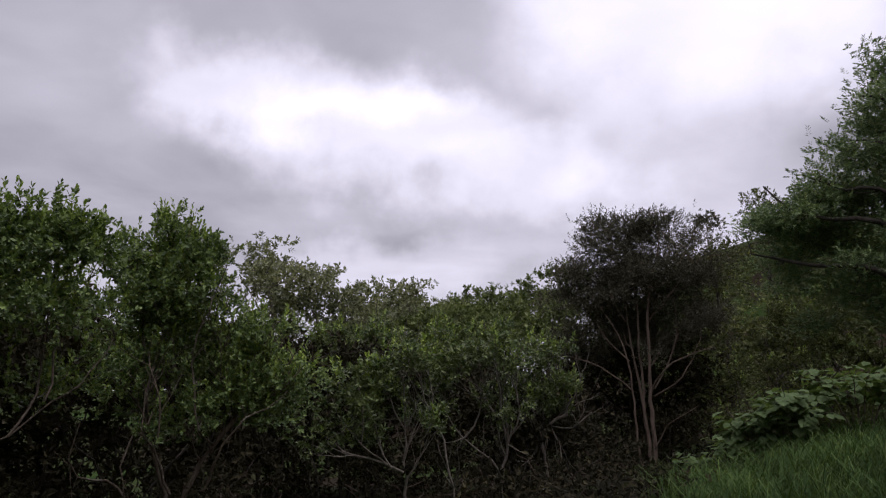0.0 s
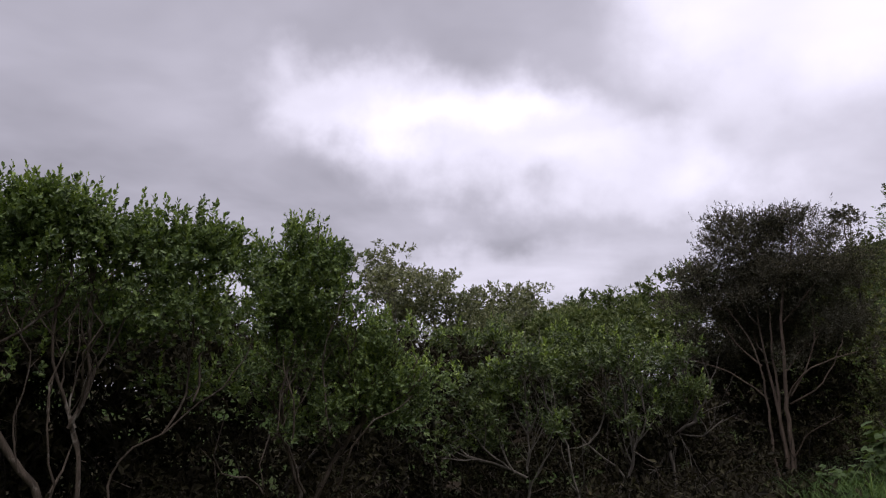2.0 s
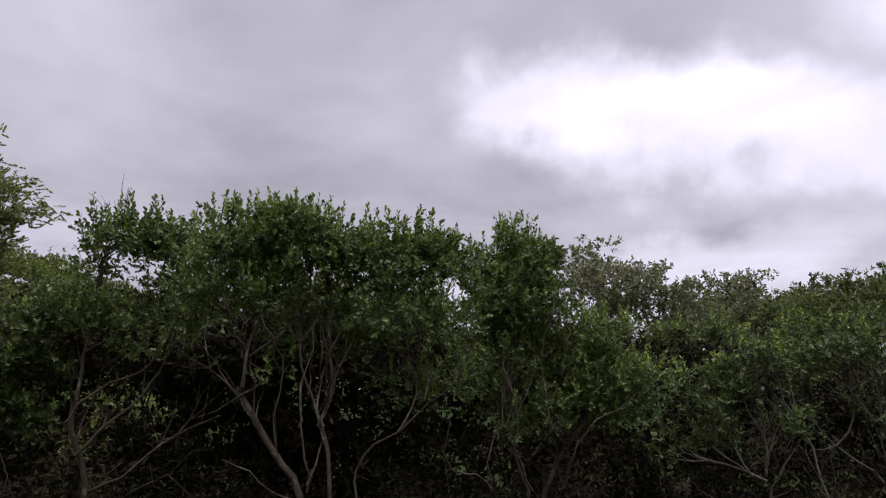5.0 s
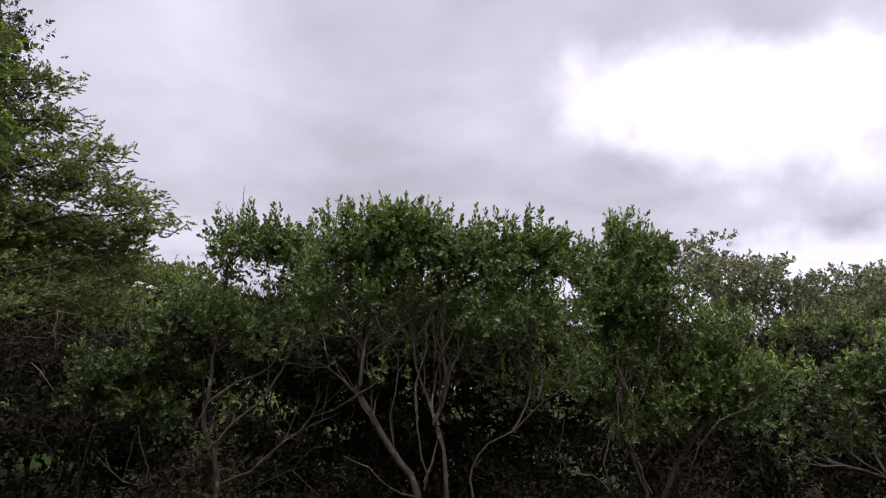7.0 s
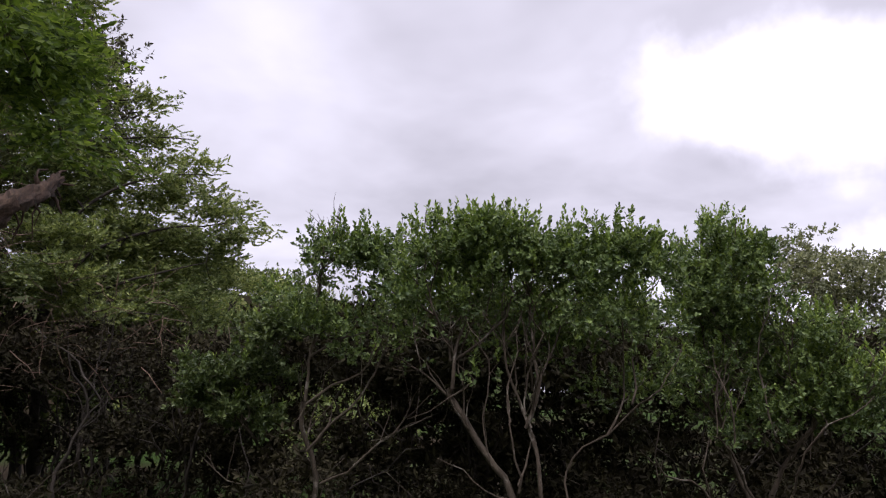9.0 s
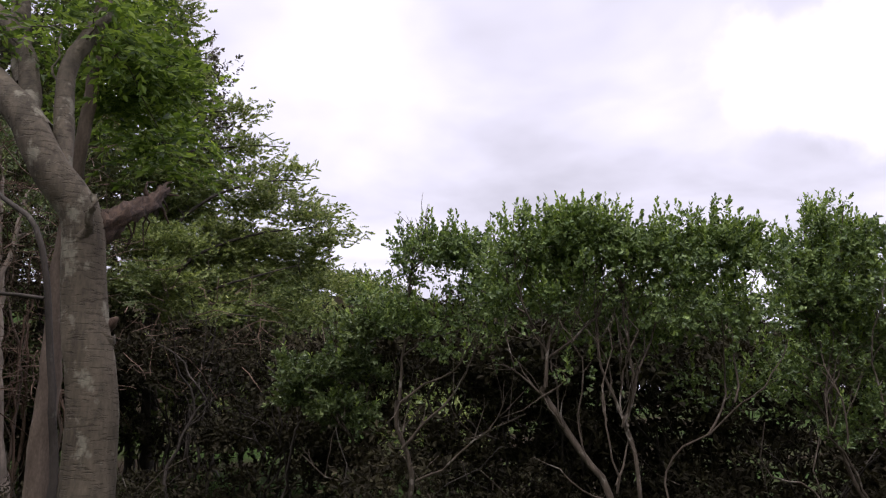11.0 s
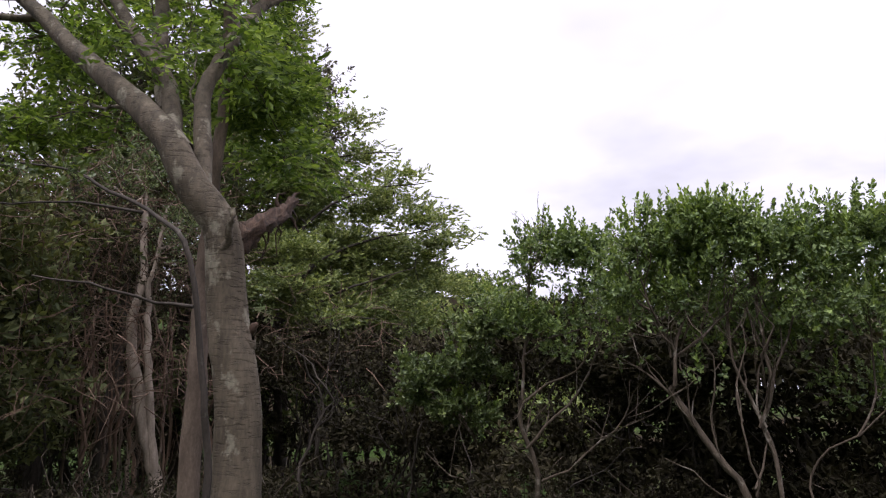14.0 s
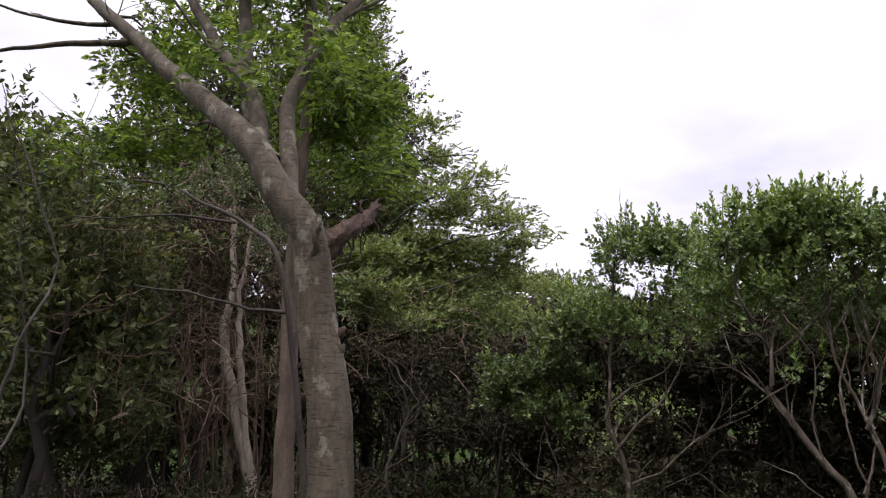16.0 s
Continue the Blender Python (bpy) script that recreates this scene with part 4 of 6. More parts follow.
# from here BARK_DARK bushes carry the shade in their leaf colour
hollow_bush("dense bush filling the hollow", 25, -6.2, 12.4, [(-6.6, 12.4, 2.1), (-5.4, 12.5, 2.2), (-7.2, 12.6, 2.0)],
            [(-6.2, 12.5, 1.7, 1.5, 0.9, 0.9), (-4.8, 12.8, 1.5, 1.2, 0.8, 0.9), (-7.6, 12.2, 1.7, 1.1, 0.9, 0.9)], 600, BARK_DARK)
hollow_bush("dense bush filling the hollow", 26, -8.6, 9.6, [(-8.8, 9.6, 2.3), (-7.8, 9.8, 2.3), (-9.4, 9.4, 2.2)],
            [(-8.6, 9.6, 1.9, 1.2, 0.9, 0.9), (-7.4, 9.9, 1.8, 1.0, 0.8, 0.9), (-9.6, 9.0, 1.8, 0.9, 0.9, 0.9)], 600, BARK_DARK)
SIDE_FORM = Form()
SIDE_FORM.limb("stem", 0.034, 0.02, foot(-9.35, 7.13, 0.1), (-9.35, 7.08, 0.1), (-9.45, 6.95, 0.54), (-9.61, 6.75, 0.96), (-9.76, 6.55, 1.31))
SIDE_FORM.limb("stem", 0.02, 0.006, (-9.76, 6.55, 1.31), (-9.83, 6.44, 1.76), (-9.81, 6.47, 2.29), (-9.66, 6.68, 2.74))
SIDE_FORM.limb("stem", 0.018, 0.006, (-9.76, 6.55, 1.31), (-10, 6.19, 1.67), (-10.1, 6.03, 2.02))
SIDE_FORM.limb("stem", 0.018, 0.006, (-9.58, 6.78, 0.89), (-9.42, 6.99, 1.15), (-9.09, 7.39, 1.67))
SIDE_FORM.limb("stem", 0.02, 0.006, (-9.1, 6.91, 0.14), (-9.23, 6.42, 0.4), (-9.39, 6.02, 0.53), (-9.58, 5.74, 0.85))
SIDE_FORM.mass(-9.6, 6.76, 2.55, 0.45, 0.45, 0.33, 1.1)
SIDE_FORM.mass(-9.83, 6.44, 2.06, 0.45, 0.45, 0.36)
SIDE_FORM.mass(-10.05, 6.12, 1.62, 0.44, 0.44, 0.32)
SIDE_FORM.mass(-9.51, 6.87, 1.88, 0.39, 0.39, 0.36, 0.9)
SIDE_FORM.mass(-9.38, 7.04, 2.78, 0.27, 0.27, 0.24, 0.8)
SIDE_FORM.mass(-9.8, 6.49, 1.4, 0.53, 0.53, 0.27, 0.8)
SIDE_FORM.mass(-9.26, 7.19, 2.06, 0.31, 0.31, 0.36, 0.6)
SIDE_FORM.mass(-10.15, 5.96, 2.05, 0.36, 0.36, 0.23, 0.8)
plant("bush", "leafy bush with dark bare lower stems beside the feathery tree", "bush", 27, SIDE_FORM.stems, SIDE_FORM.blobs, 560, {**BUSH, "size": 0.075}, BARK_BUSH, [LEAF_MID, LEAF_YOUNG], group=HOLLOW, young=0.25,
      young_leaf=dict(shoots=1, reach=0.2, n=9, size=0.08, up=0.9, loose=0.3), wobble=0.12, step=0.18, tip=0.004, tuft=(9, 0.12), thick=0.42, shell=0.3, forks=30, fork=(0.3, 0.9), band=(0.5, 2.6), bearing=0.6)
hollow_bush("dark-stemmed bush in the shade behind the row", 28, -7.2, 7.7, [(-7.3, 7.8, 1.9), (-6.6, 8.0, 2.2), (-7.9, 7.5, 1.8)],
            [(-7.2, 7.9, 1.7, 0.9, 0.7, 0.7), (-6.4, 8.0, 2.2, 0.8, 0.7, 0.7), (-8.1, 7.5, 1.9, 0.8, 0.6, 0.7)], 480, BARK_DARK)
hollow_bush("leafy bush under the far trees", 29, 0.6, 18.5, [(0.2, 18.6, 2.6), (1.5, 18.7, 2.7), (-0.9, 18.7, 2.5)],
            [(0.5, 18.8, 2.5, 1.6, 1.0, 0.9), (2.2, 18.9, 2.6, 1.2, 1.0, 0.9), (-1.6, 18.9, 2.6, 1.3, 1.0, 0.9)], 620)
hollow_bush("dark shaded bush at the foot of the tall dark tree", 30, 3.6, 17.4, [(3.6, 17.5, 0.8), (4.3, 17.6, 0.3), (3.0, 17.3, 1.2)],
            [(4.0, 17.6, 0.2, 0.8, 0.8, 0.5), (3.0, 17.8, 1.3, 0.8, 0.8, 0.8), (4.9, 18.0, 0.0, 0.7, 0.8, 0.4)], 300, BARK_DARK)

# the thicket goes on behind, one bush beside the other; shade is put into its leaf colour
# mostly hidden crowns, added as a roof to keep the understory dark
DENSE = random.Random(8)
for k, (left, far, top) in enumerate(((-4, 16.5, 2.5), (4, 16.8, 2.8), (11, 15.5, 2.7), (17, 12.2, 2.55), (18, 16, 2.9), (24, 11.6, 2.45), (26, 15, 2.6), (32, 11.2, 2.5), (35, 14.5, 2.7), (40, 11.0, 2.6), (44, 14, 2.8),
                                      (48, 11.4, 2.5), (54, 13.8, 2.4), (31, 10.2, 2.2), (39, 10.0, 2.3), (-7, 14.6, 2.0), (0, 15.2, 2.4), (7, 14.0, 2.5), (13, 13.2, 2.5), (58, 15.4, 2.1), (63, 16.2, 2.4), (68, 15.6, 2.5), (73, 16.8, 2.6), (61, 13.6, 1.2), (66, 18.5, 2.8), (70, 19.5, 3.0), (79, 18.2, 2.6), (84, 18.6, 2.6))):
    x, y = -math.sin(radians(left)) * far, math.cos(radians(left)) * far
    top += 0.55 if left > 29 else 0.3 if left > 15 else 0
    hollow_bush("dense bush in the shaded thicket with shade-coloured leaves", 500 + k, x, y, [(x + DENSE.uniform(-0.8, 0.8), y + DENSE.uniform(-0.4, 0.4), top - 0.3) for _ in range(3)],
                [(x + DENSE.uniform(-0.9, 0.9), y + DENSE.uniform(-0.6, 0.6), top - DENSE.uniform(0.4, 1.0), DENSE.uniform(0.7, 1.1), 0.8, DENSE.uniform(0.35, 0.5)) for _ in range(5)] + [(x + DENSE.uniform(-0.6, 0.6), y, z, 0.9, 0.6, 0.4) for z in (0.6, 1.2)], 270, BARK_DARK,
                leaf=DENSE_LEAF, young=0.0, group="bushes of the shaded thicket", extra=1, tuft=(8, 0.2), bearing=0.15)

# ---- far trees ----
FAR = dict(shoots=3, reach=0.2, n=6, size=0.24, wide=0.52, spread=66, up=0.35, loose=0.8, puff=0.16)


def far_tree(label, seed, x, y, top, wide, clumps, mats, bark, leaf=None, thin=0.0, name="tree", low=0.45, **kw):
    f = foot(x, y, 0.2)
    tall = top - f[2]
    rng = random.Random(seed)
    stems = [("trunk", [f, (x + rng.uniform(-0.3, 0.3), y, f[2] + tall * 0.4), (x + rng.uniform(-0.5, 0.5), y, f[2] + tall * 0.88)], 0.014 * tall + 0.035, 0.025)]
    for _ in range(4):
        z = rng.uniform(0.25, 0.5) * tall
        a = rng.uniform(0, 6.28)
        stems.append(("limb", [(x, y, f[2] + z), (x + math.cos(a) * wide * 0.4, y + math.sin(a) * wide * 0.4, f[2] + z + tall * 0.15), (x + math.cos(a) * wide * 0.7, y + math.sin(a) * wide * 0.7, f[2] + z + tall * 0.3)], 0.045, 0.02))
    blobs = []
    for i in range(7):
        a = i * 2.4 + rng.uniform(-0.5, 0.5)
        d = wide * (0.0 if i == 0 else rng.uniform(0.4, 0.75))
        zr = tall * rng.uniform(0.12, 0.17)
        zc = top - zr if i == 0 else f[2] + tall * rng.uniform(low, 0.84)
        blobs.append((x + math.cos(a) * d, y + math.sin(a) * d, zc, wide * rng.uniform(0.4, 0.55), wide * 0.45, zr))
    args = dict(tip=0.012, step=0.5, wobble=0.3, sides=6, tuft=(10, 0.36), thick=0.4, bearing=0.35)
    args.update(kw)
    return plant(name, label, "tree", seed, stems, blobs, clumps, leaf or FAR, bark, mats, dead=thin, **args)


PALE = {**FAR, "size": 0.17, "puff": 0.15}
far_tree("thin-leaved grey-green tree with pale open branches", 41, -6.4, 28.4, 8.2, 2.6, 470, [LEAF_PALE], BARK_PALE, PALE, group="pale trees")
far_tree("thin-leaved grey-green tree with pale open branches", 42, -3.9, 29.2, 6.8, 2.4, 430, [LEAF_PALE], BARK_PALE, PALE, group="pale trees")
far_tree("thin-leaved grey-green tree with pale open branches", 43, -1.2, 36.0, 7.4, 3.0, 470, [LEAF_PALE], BARK_PALE, PALE, group="pale trees")
RIDGE = "trees along the skyline"
for seed, x, y, top, wide in ((44, -4.5, 44.5, 8.4, 3.4), (45, -0.8, 47, 8.0, 3.6), (46, 2.2, 49, 8.7, 3.2), (47, 4.6, 50, 8.6, 3.0), (48, 6.5, 51, 9.7, 2.8), (49, 7.2, 40, 8.7, 3.0), (50, 3.4, 36, 6.6, 3.2), (51, 0.6, 34, 5.6, 2.8)):
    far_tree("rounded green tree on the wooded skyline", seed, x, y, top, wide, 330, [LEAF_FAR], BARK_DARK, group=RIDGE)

# ---- the tall dark tree ----
DARK = dict(shoots=5, reach=0.22, n=7, size=0.085, wide=0.32, spread=55, up=0.6, loose=0.7, puff=0.14)
DARK_FORM = Form()
DARK_FORM.limb("trunk", 0.085, 0.024, foot(6.16, 21.12, 0.1), (6.16, 21.12, -0.71), (6.18, 21.11, 0.85), (6.23, 21.1, 2.45), (6.31, 21.08, 3.93), (6.44, 21.04, 4.93), (6.73, 20.94, 6.12))
DARK_FORM.limb("trunk", 0.06, 0.02, (6.1, 21.14, -0.09), (5.96, 21.18, 1.32), (5.81, 21.22, 2.62), (5.71, 21.25, 3.78), (5.61, 21.27, 4.63))
DARK_FORM.limb("trunk", 0.05, 0.02, (6.15, 21.12, 0.22), (6.02, 21.16, 1.48), (5.94, 21.18, 2.78), (5.91, 21.19, 4.11), (5.93, 21.18, 5.3))
DARK_FORM.limb("trunk", 0.05, 0.016, foot(5.94, 21.08, 0.1), (5.94, 21.08, -0.7), (5.78, 21.12, 0.38), (5.73, 21.14, 1.48), (5.66, 21.16, 2.62), (5.39, 21.23, 3.45), (4.96, 21.33, 4.22))
DARK_FORM.limb("limb", 0.028, 0.008, (5.71, 21.14, 1.77), (5.06, 21.1, 2.26), (4.49, 21.13, 2.59), (3.83, 21.26, 2.83))
DARK_FORM.limb("limb", 0.032, 0.008, (6.29, 21.08, 1.74), (6.61, 20.67, 2.35), (7.07, 20.41, 2.7), (7.56, 20.13, 2.91), (8.19, 19.77, 3.05))
DARK_FORM.limb("limb", 0.028, 0.008, (6.28, 21.08, 1.61), (6.73, 20.52, 1.98), (7.02, 20.43, 2.41), (7.57, 20.44, 3.2))
DARK_FORM.limb("limb", 0.028, 0.008, (6.25, 21.09, 1.8), (6.6, 20.99, 2.52), (6.86, 20.9, 3.33), (6.99, 20.86, 3.98), (6.87, 20.9, 4.91))
DARK_FORM.limb("limb", 0.026, 0.008, (6.33, 21.07, 3.83), (6.71, 20.74, 4.35), (7.14, 20.6, 4.86))
DARK_FORM.limb("limb", 0.028, 0.008, (5.66, 21.16, 2.62), (5.07, 21.1, 3.27), (4.78, 21.17, 3.78))
DARK_FORM.limb("limb", 0.022, 0.006, (6.21, 20.9, 0.2), (6.39, 20.63, 0.75), (6.73, 20.42, 1.02), (7.28, 20.23, 1.35))
DARK_FORM.limb("limb", 0.024, 0.01, (5.71, 21.25, 3.78), (5.31, 21.14, 4.45), (5.23, 21.27, 5.5))
DARK_FORM.mass(6.49, 21.02, 6.24, 0.78, 0.78, 0.51, 1.2)
DARK_FORM.mass(5.55, 21.29, 6.41, 0.79, 0.79, 0.52, 1.9)
DARK_FORM.mass(4.88, 21.45, 6.13, 0.62, 0.62, 0.59, 1.8)
DARK_FORM.mass(7.26, 20.77, 6.18, 0.67, 0.67, 0.5, 1.8)
DARK_FORM.mass(7.83, 20.56, 5.84, 0.43, 0.43, 0.43, 1.6)
DARK_FORM.mass(4.33, 21.57, 5.1, 0.69, 0.69, 0.65, 1.1)
DARK_FORM.mass(5.81, 21.22, 5.38, 1.02, 1.02, 0.68)
DARK_FORM.mass(6.89, 20.89, 5.14, 0.94, 0.94, 0.74)
DARK_FORM.mass(7.8, 20.57, 5.42, 0.66, 0.66, 0.66, 1.1)
DARK_FORM.mass(3.96, 21.64, 4.25, 0.69, 0.69, 0.62, 0.9)
DARK_FORM.mass(4.95, 21.43, 4.39, 0.85, 0.85, 0.61, 0.9)
DARK_FORM.mass(8, 20.49, 4.24, 0.65, 0.65, 0.72, 0.9)
DARK_FORM.mass(5.77, 21.95, 4.45, 1.05, 1.05, 0.63, 0.9)
DARK_FORM.mass(7.04, 21.58, 4.22, 1.03, 1.03, 0.62, 0.9)
DARK_FORM.mass(6.46, 21.76, 5.12, 1.04, 1.04, 0.63, 0.9)
DARK_FORM.mass(5.14, 22.11, 5.01, 0.88, 0.88, 0.71, 0.9)
DARK_FORM.mass(7.7, 21.35, 4.87, 0.85, 0.85, 0.68, 0.9)
DARK_FORM.mass(6.88, 22.37, 6.13, 1.26, 1.26, 0.65, 0.8)
DARK_FORM.mass(5.68, 22.7, 5.83, 1.09, 1.09, 0.66, 0.8)
DARK_FORM.mass(7.67, 22.11, 5.71, 1.07, 1.07, 0.71, 0.8)
DARK_FORM.mass(6.47, 22.49, 4.88, 1.61, 1.61, 0.9, 0.8)
DARK_FORM.mass(4.88, 22.89, 3.67, 1.26, 1.26, 1.08, 0.8)
DARK_FORM.mass(7.54, 22.15, 3.76, 1.4, 1.4, 1.05, 0.8)
DARK_FORM.mass(6.2, 22.56, 3.1, 1.59, 1.59, 1.06, 0.8)
DARK_FORM.mass(8.57, 21.77, 3.2, 0.86, 0.86, 1.2, 0.8)
DARK_FORM.mass(4.16, 23.03, 3.15, 0.9, 0.9, 1.08, 0.8)
plant("dark_tree", "tall dark fine-leaved tree with several bare pinkish-grey stems", "tree", 61, DARK_FORM.stems, DARK_FORM.blobs, 3500, DARK, BARK_RED, [LEAF_DARK],
      tip=0.005, step=0.3, wobble=0.1, steep=0.6, tuft=(14, 0.2), bearing=0.4, shell=0.35, thick=0.36)

# bushes added as a dark backdrop, with shade put into their leaf colour
for k, (x, y, top) in enumerate(((4.2, 23.8, 3.6), (5.6, 24.2, 4.2), (7.0, 24.0, 4.2), (8.4, 23.4, 3.8), (3.2, 21.0, 2.0))):
    hollow_bush("dense bush with shade-coloured leaves behind the tall dark tree", 540 + k, x, y, [(x - 0.5, y, top - 0.8), (x + 0.5, y + 0.2, top - 0.6)],
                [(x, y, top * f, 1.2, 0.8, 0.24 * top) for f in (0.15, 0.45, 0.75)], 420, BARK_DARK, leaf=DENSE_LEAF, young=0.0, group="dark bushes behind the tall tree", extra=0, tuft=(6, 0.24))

# ---- trees and shrubs on the bank ----
SPRAY = dict(shoots=4, reach=0.14, n=9, size=0.068, wide=0.36, spread=62, level=0.1, up=0.6, loose=0.7, puff=0.12)
LAYERED_FORM = Form()
LAYERED_FORM.limb("trunk", 0.24, 0.05, foot(8.40, 12.42, 0.1), (8.4, 12.42, 1.59), (8.58, 12.3, 4.02), (8.69, 12.22, 6.64), (8.63, 12.27, 8.24))
LAYERED_FORM.limb("limb", 0.09, 0.015, (8.5, 12.36, 2.93), (7.95, 12.48, 3.76), (6.94, 12.84, 3.93), (6.03, 13.3, 4.24))
LAYERED_FORM.limb("limb", 0.08, 0.015, (8.56, 12.32, 3.82), (7.93, 12.26, 4.63), (7.24, 12.45, 4.7), (6.61, 12.79, 4.97), (6.23, 12.98, 5.48))
LAYERED_FORM.limb("limb", 0.06, 0.012, (8.59, 12.29, 4.53), (7.88, 12.05, 5.2), (7.39, 12.24, 5.2), (6.79, 12.59, 5.58))
LAYERED_FORM.limb("limb", 0.06, 0.012, (8.65, 12.26, 5.57), (7.96, 12, 6.02), (7.52, 12.28, 6.12))
LAYERED_FORM.limb("limb", 0.05, 0.012, (8.69, 12.23, 6.42), (8.14, 12.12, 6.82), (7.85, 12.31, 7.01))
LAYERED_FORM.mass(8.66, 12.25, 7.6, 0.19, 0.8, 0.31, 1.5)
LAYERED_FORM.mass(8.62, 12.28, 6.88, 0.42, 0.8, 0.35, 1.2)
LAYERED_FORM.mass(8.35, 12.46, 7.21, 0.17, 0.8, 0.23)
LAYERED_FORM.mass(8.22, 12.55, 6.61, 0.25, 0.8, 0.19)
LAYERED_FORM.mass(8.48, 12.37, 6.21, 0.52, 0.8, 0.29, 1.2)
LAYERED_FORM.mass(8.03, 12.67, 6.21, 0.23, 0.8, 0.19)
LAYERED_FORM.mass(7.6, 12.93, 5.89, 0.49, 0.8, 0.17)
LAYERED_FORM.mass(7.27, 13.12, 5.95, 0.26, 0.8, 0.17, 0.6)
LAYERED_FORM.mass(8.21, 12.55, 5.72, 0.46, 0.8, 0.17)
LAYERED_FORM.mass(7.65, 12.9, 5.51, 0.6, 0.8, 0.16, 1.2)
LAYERED_FORM.mass(7.08, 13.22, 5.27, 0.35, 0.8, 0.2, 1.1)
LAYERED_FORM.mass(7.53, 12.97, 5.14, 0.53, 0.8, 0.17, 1.2)
LAYERED_FORM.mass(8.15, 12.59, 5.09, 0.52, 0.8, 0.14, 0.8)
LAYERED_FORM.mass(6.69, 13.42, 4.79, 0.39, 0.8, 0.2, 1.1)
LAYERED_FORM.mass(7.25, 13.13, 4.77, 0.6, 0.8, 0.17, 1.1)
LAYERED_FORM.mass(6.28, 13.62, 4.7, 0.24, 0.8, 0.15)
LAYERED_FORM.mass(6.43, 13.55, 4.29, 0.44, 0.8, 0.22, 1.1)
LAYERED_FORM.mass(7.11, 13.21, 4.16, 0.6, 0.8, 0.15, 0.6)
LAYERED_FORM.mass(7.92, 12.74, 4.22, 0.52, 0.8, 0.12, 0.4)
LAYERED_FORM.mass(6.57, 13.48, 3.89, 0.43, 0.8, 0.17, 0.7)
LAYERED_FORM.mass(7.65, 12.9, 3.83, 0.62, 0.8, 0.15, 0.5)
LAYERED_FORM.mass(8.39, 12.43, 4.57, 0.51, 0.8, 0.14, 0.4)
LAYERED_FORM.mass(9.12, 13.39, 7, 0.56, 0.56, 0.56, 0.9)
LAYERED_FORM.mass(8.81, 13.6, 5.42, 0.78, 0.78, 0.45, 0.9)
LAYERED_FORM.mass(8.25, 13.94, 4.82, 1.02, 1.02, 0.45, 0.9)
LAYERED_FORM.mass(8.99, 13.48, 4.04, 0.65, 0.65, 0.43, 0.9)
LAYERED_FORM.mass(8.67, 13.68, 5.68, 0.68, 0.68, 0.45, 0.8)
LAYERED_FORM.mass(9.04, 13.44, 6.19, 0.56, 0.56, 0.45, 0.8)
LAYERED_FORM.mass(7.85, 14.17, 4.17, 0.91, 0.91, 0.46, 0.8)
LAYERED_FORM.mass(8.48, 13.8, 3.65, 0.88, 0.88, 0.44, 0.9)
LAYERED_FORM.mass(7.44, 14.39, 3.63, 0.69, 0.69, 0.39, 0.7)
LAYERED_FORM.mass(8.1, 14.03, 3.12, 1, 1, 0.38, 0.7)
LAYERED_FORM.mass(8.81, 13.6, 2.96, 0.54, 0.54, 0.43, 0.8)
LAYERED_FORM.mass(8.5, 12.36, 7.94, 0.15, 0.6, 0.32, 1.6)
LAYERED_FORM.mass(8.55, 12.32, 7.35, 0.32, 0.6, 0.32, 1.3)
LAYERED_FORM.mass(8.73, 12.2, 8.08, 0.15, 0.6, 0.25, 1.6)
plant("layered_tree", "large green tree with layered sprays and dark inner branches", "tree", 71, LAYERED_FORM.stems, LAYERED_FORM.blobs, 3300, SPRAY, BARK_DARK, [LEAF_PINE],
      tip=0.005, step=0.25, wobble=0.12, steep=0.15, tuft=(30, 0.25, 0.5), bearing=0.3, thick=0.4)
for k, (x, y, top) in enumerate(((7.5, 16.6, 2.2), (8.3, 15.4, 2.6), (9.2, 15.0, 3.2), (8.6, 17.6, 3.6), (10.4, 14.6, 3.4))):
    hollow_bush("leafy mixed bush on the bank below the layered tree", 560 + k, x, y, [(x - 0.5, y, top - 0.6), (x + 0.5, y + 0.2, top - 0.5), (x, y - 0.3, top - 0.3)],
                [(x, y, top * f + 0.2, 1.0, 0.8, 0.22 * top) for f in (0.2, 0.5, 0.8)] + [(x - 0.5, y - 0.3, top * 0.55, 0.6, 0.5, 0.4)], 250, BARK_BUSH, mats=[LEAF_WOOD, LEAF_YOUNG], young=0.25, group="bushes on the bank", extra=1)
SLOPE = "trees on the slope"
for seed, x, y, top, wide in ((72, 9.2, 18.4, 3.6, 1.3), (73, 10.5, 18.5, 4.6, 1.8), (74, 9.6, 24, 6.6, 2.0), (75, 12.5, 26, 9.0, 2.6), (76, 7.6, 27, 6.2, 2.0), (77, 11.0, 15.0, 4.0, 1.6)):
    far_tree("mixed green tree on the slope behind the bank", seed, x, y, top, wide, 300, [LEAF_WOOD], BARK_DARK, {**FAR, "size": 0.12, "reach": 0.2, "n": 8, "puff": 0.16}, group=SLOPE, low=0.1)
far_tree("flat-topped tree standing out on the far slope", 78, 22.2, 55.8, 17.0, 0.6, 36, [LEAF_DARK], BARK_PALE, low=0.9)

# ---- the big pale-barked tree ----


def swell(pts, a):
    """Slow bulges and flutes of an old trunk."""
    z = pts[:, 2:3]
    return 1 + 0.05 * np.sin(2 * a[None] + z * 1.3) + 0.03 * np.sin(5 * a[None] + z * 2.1) + 0.03 * np.sin(z * 5.0 + a[None])


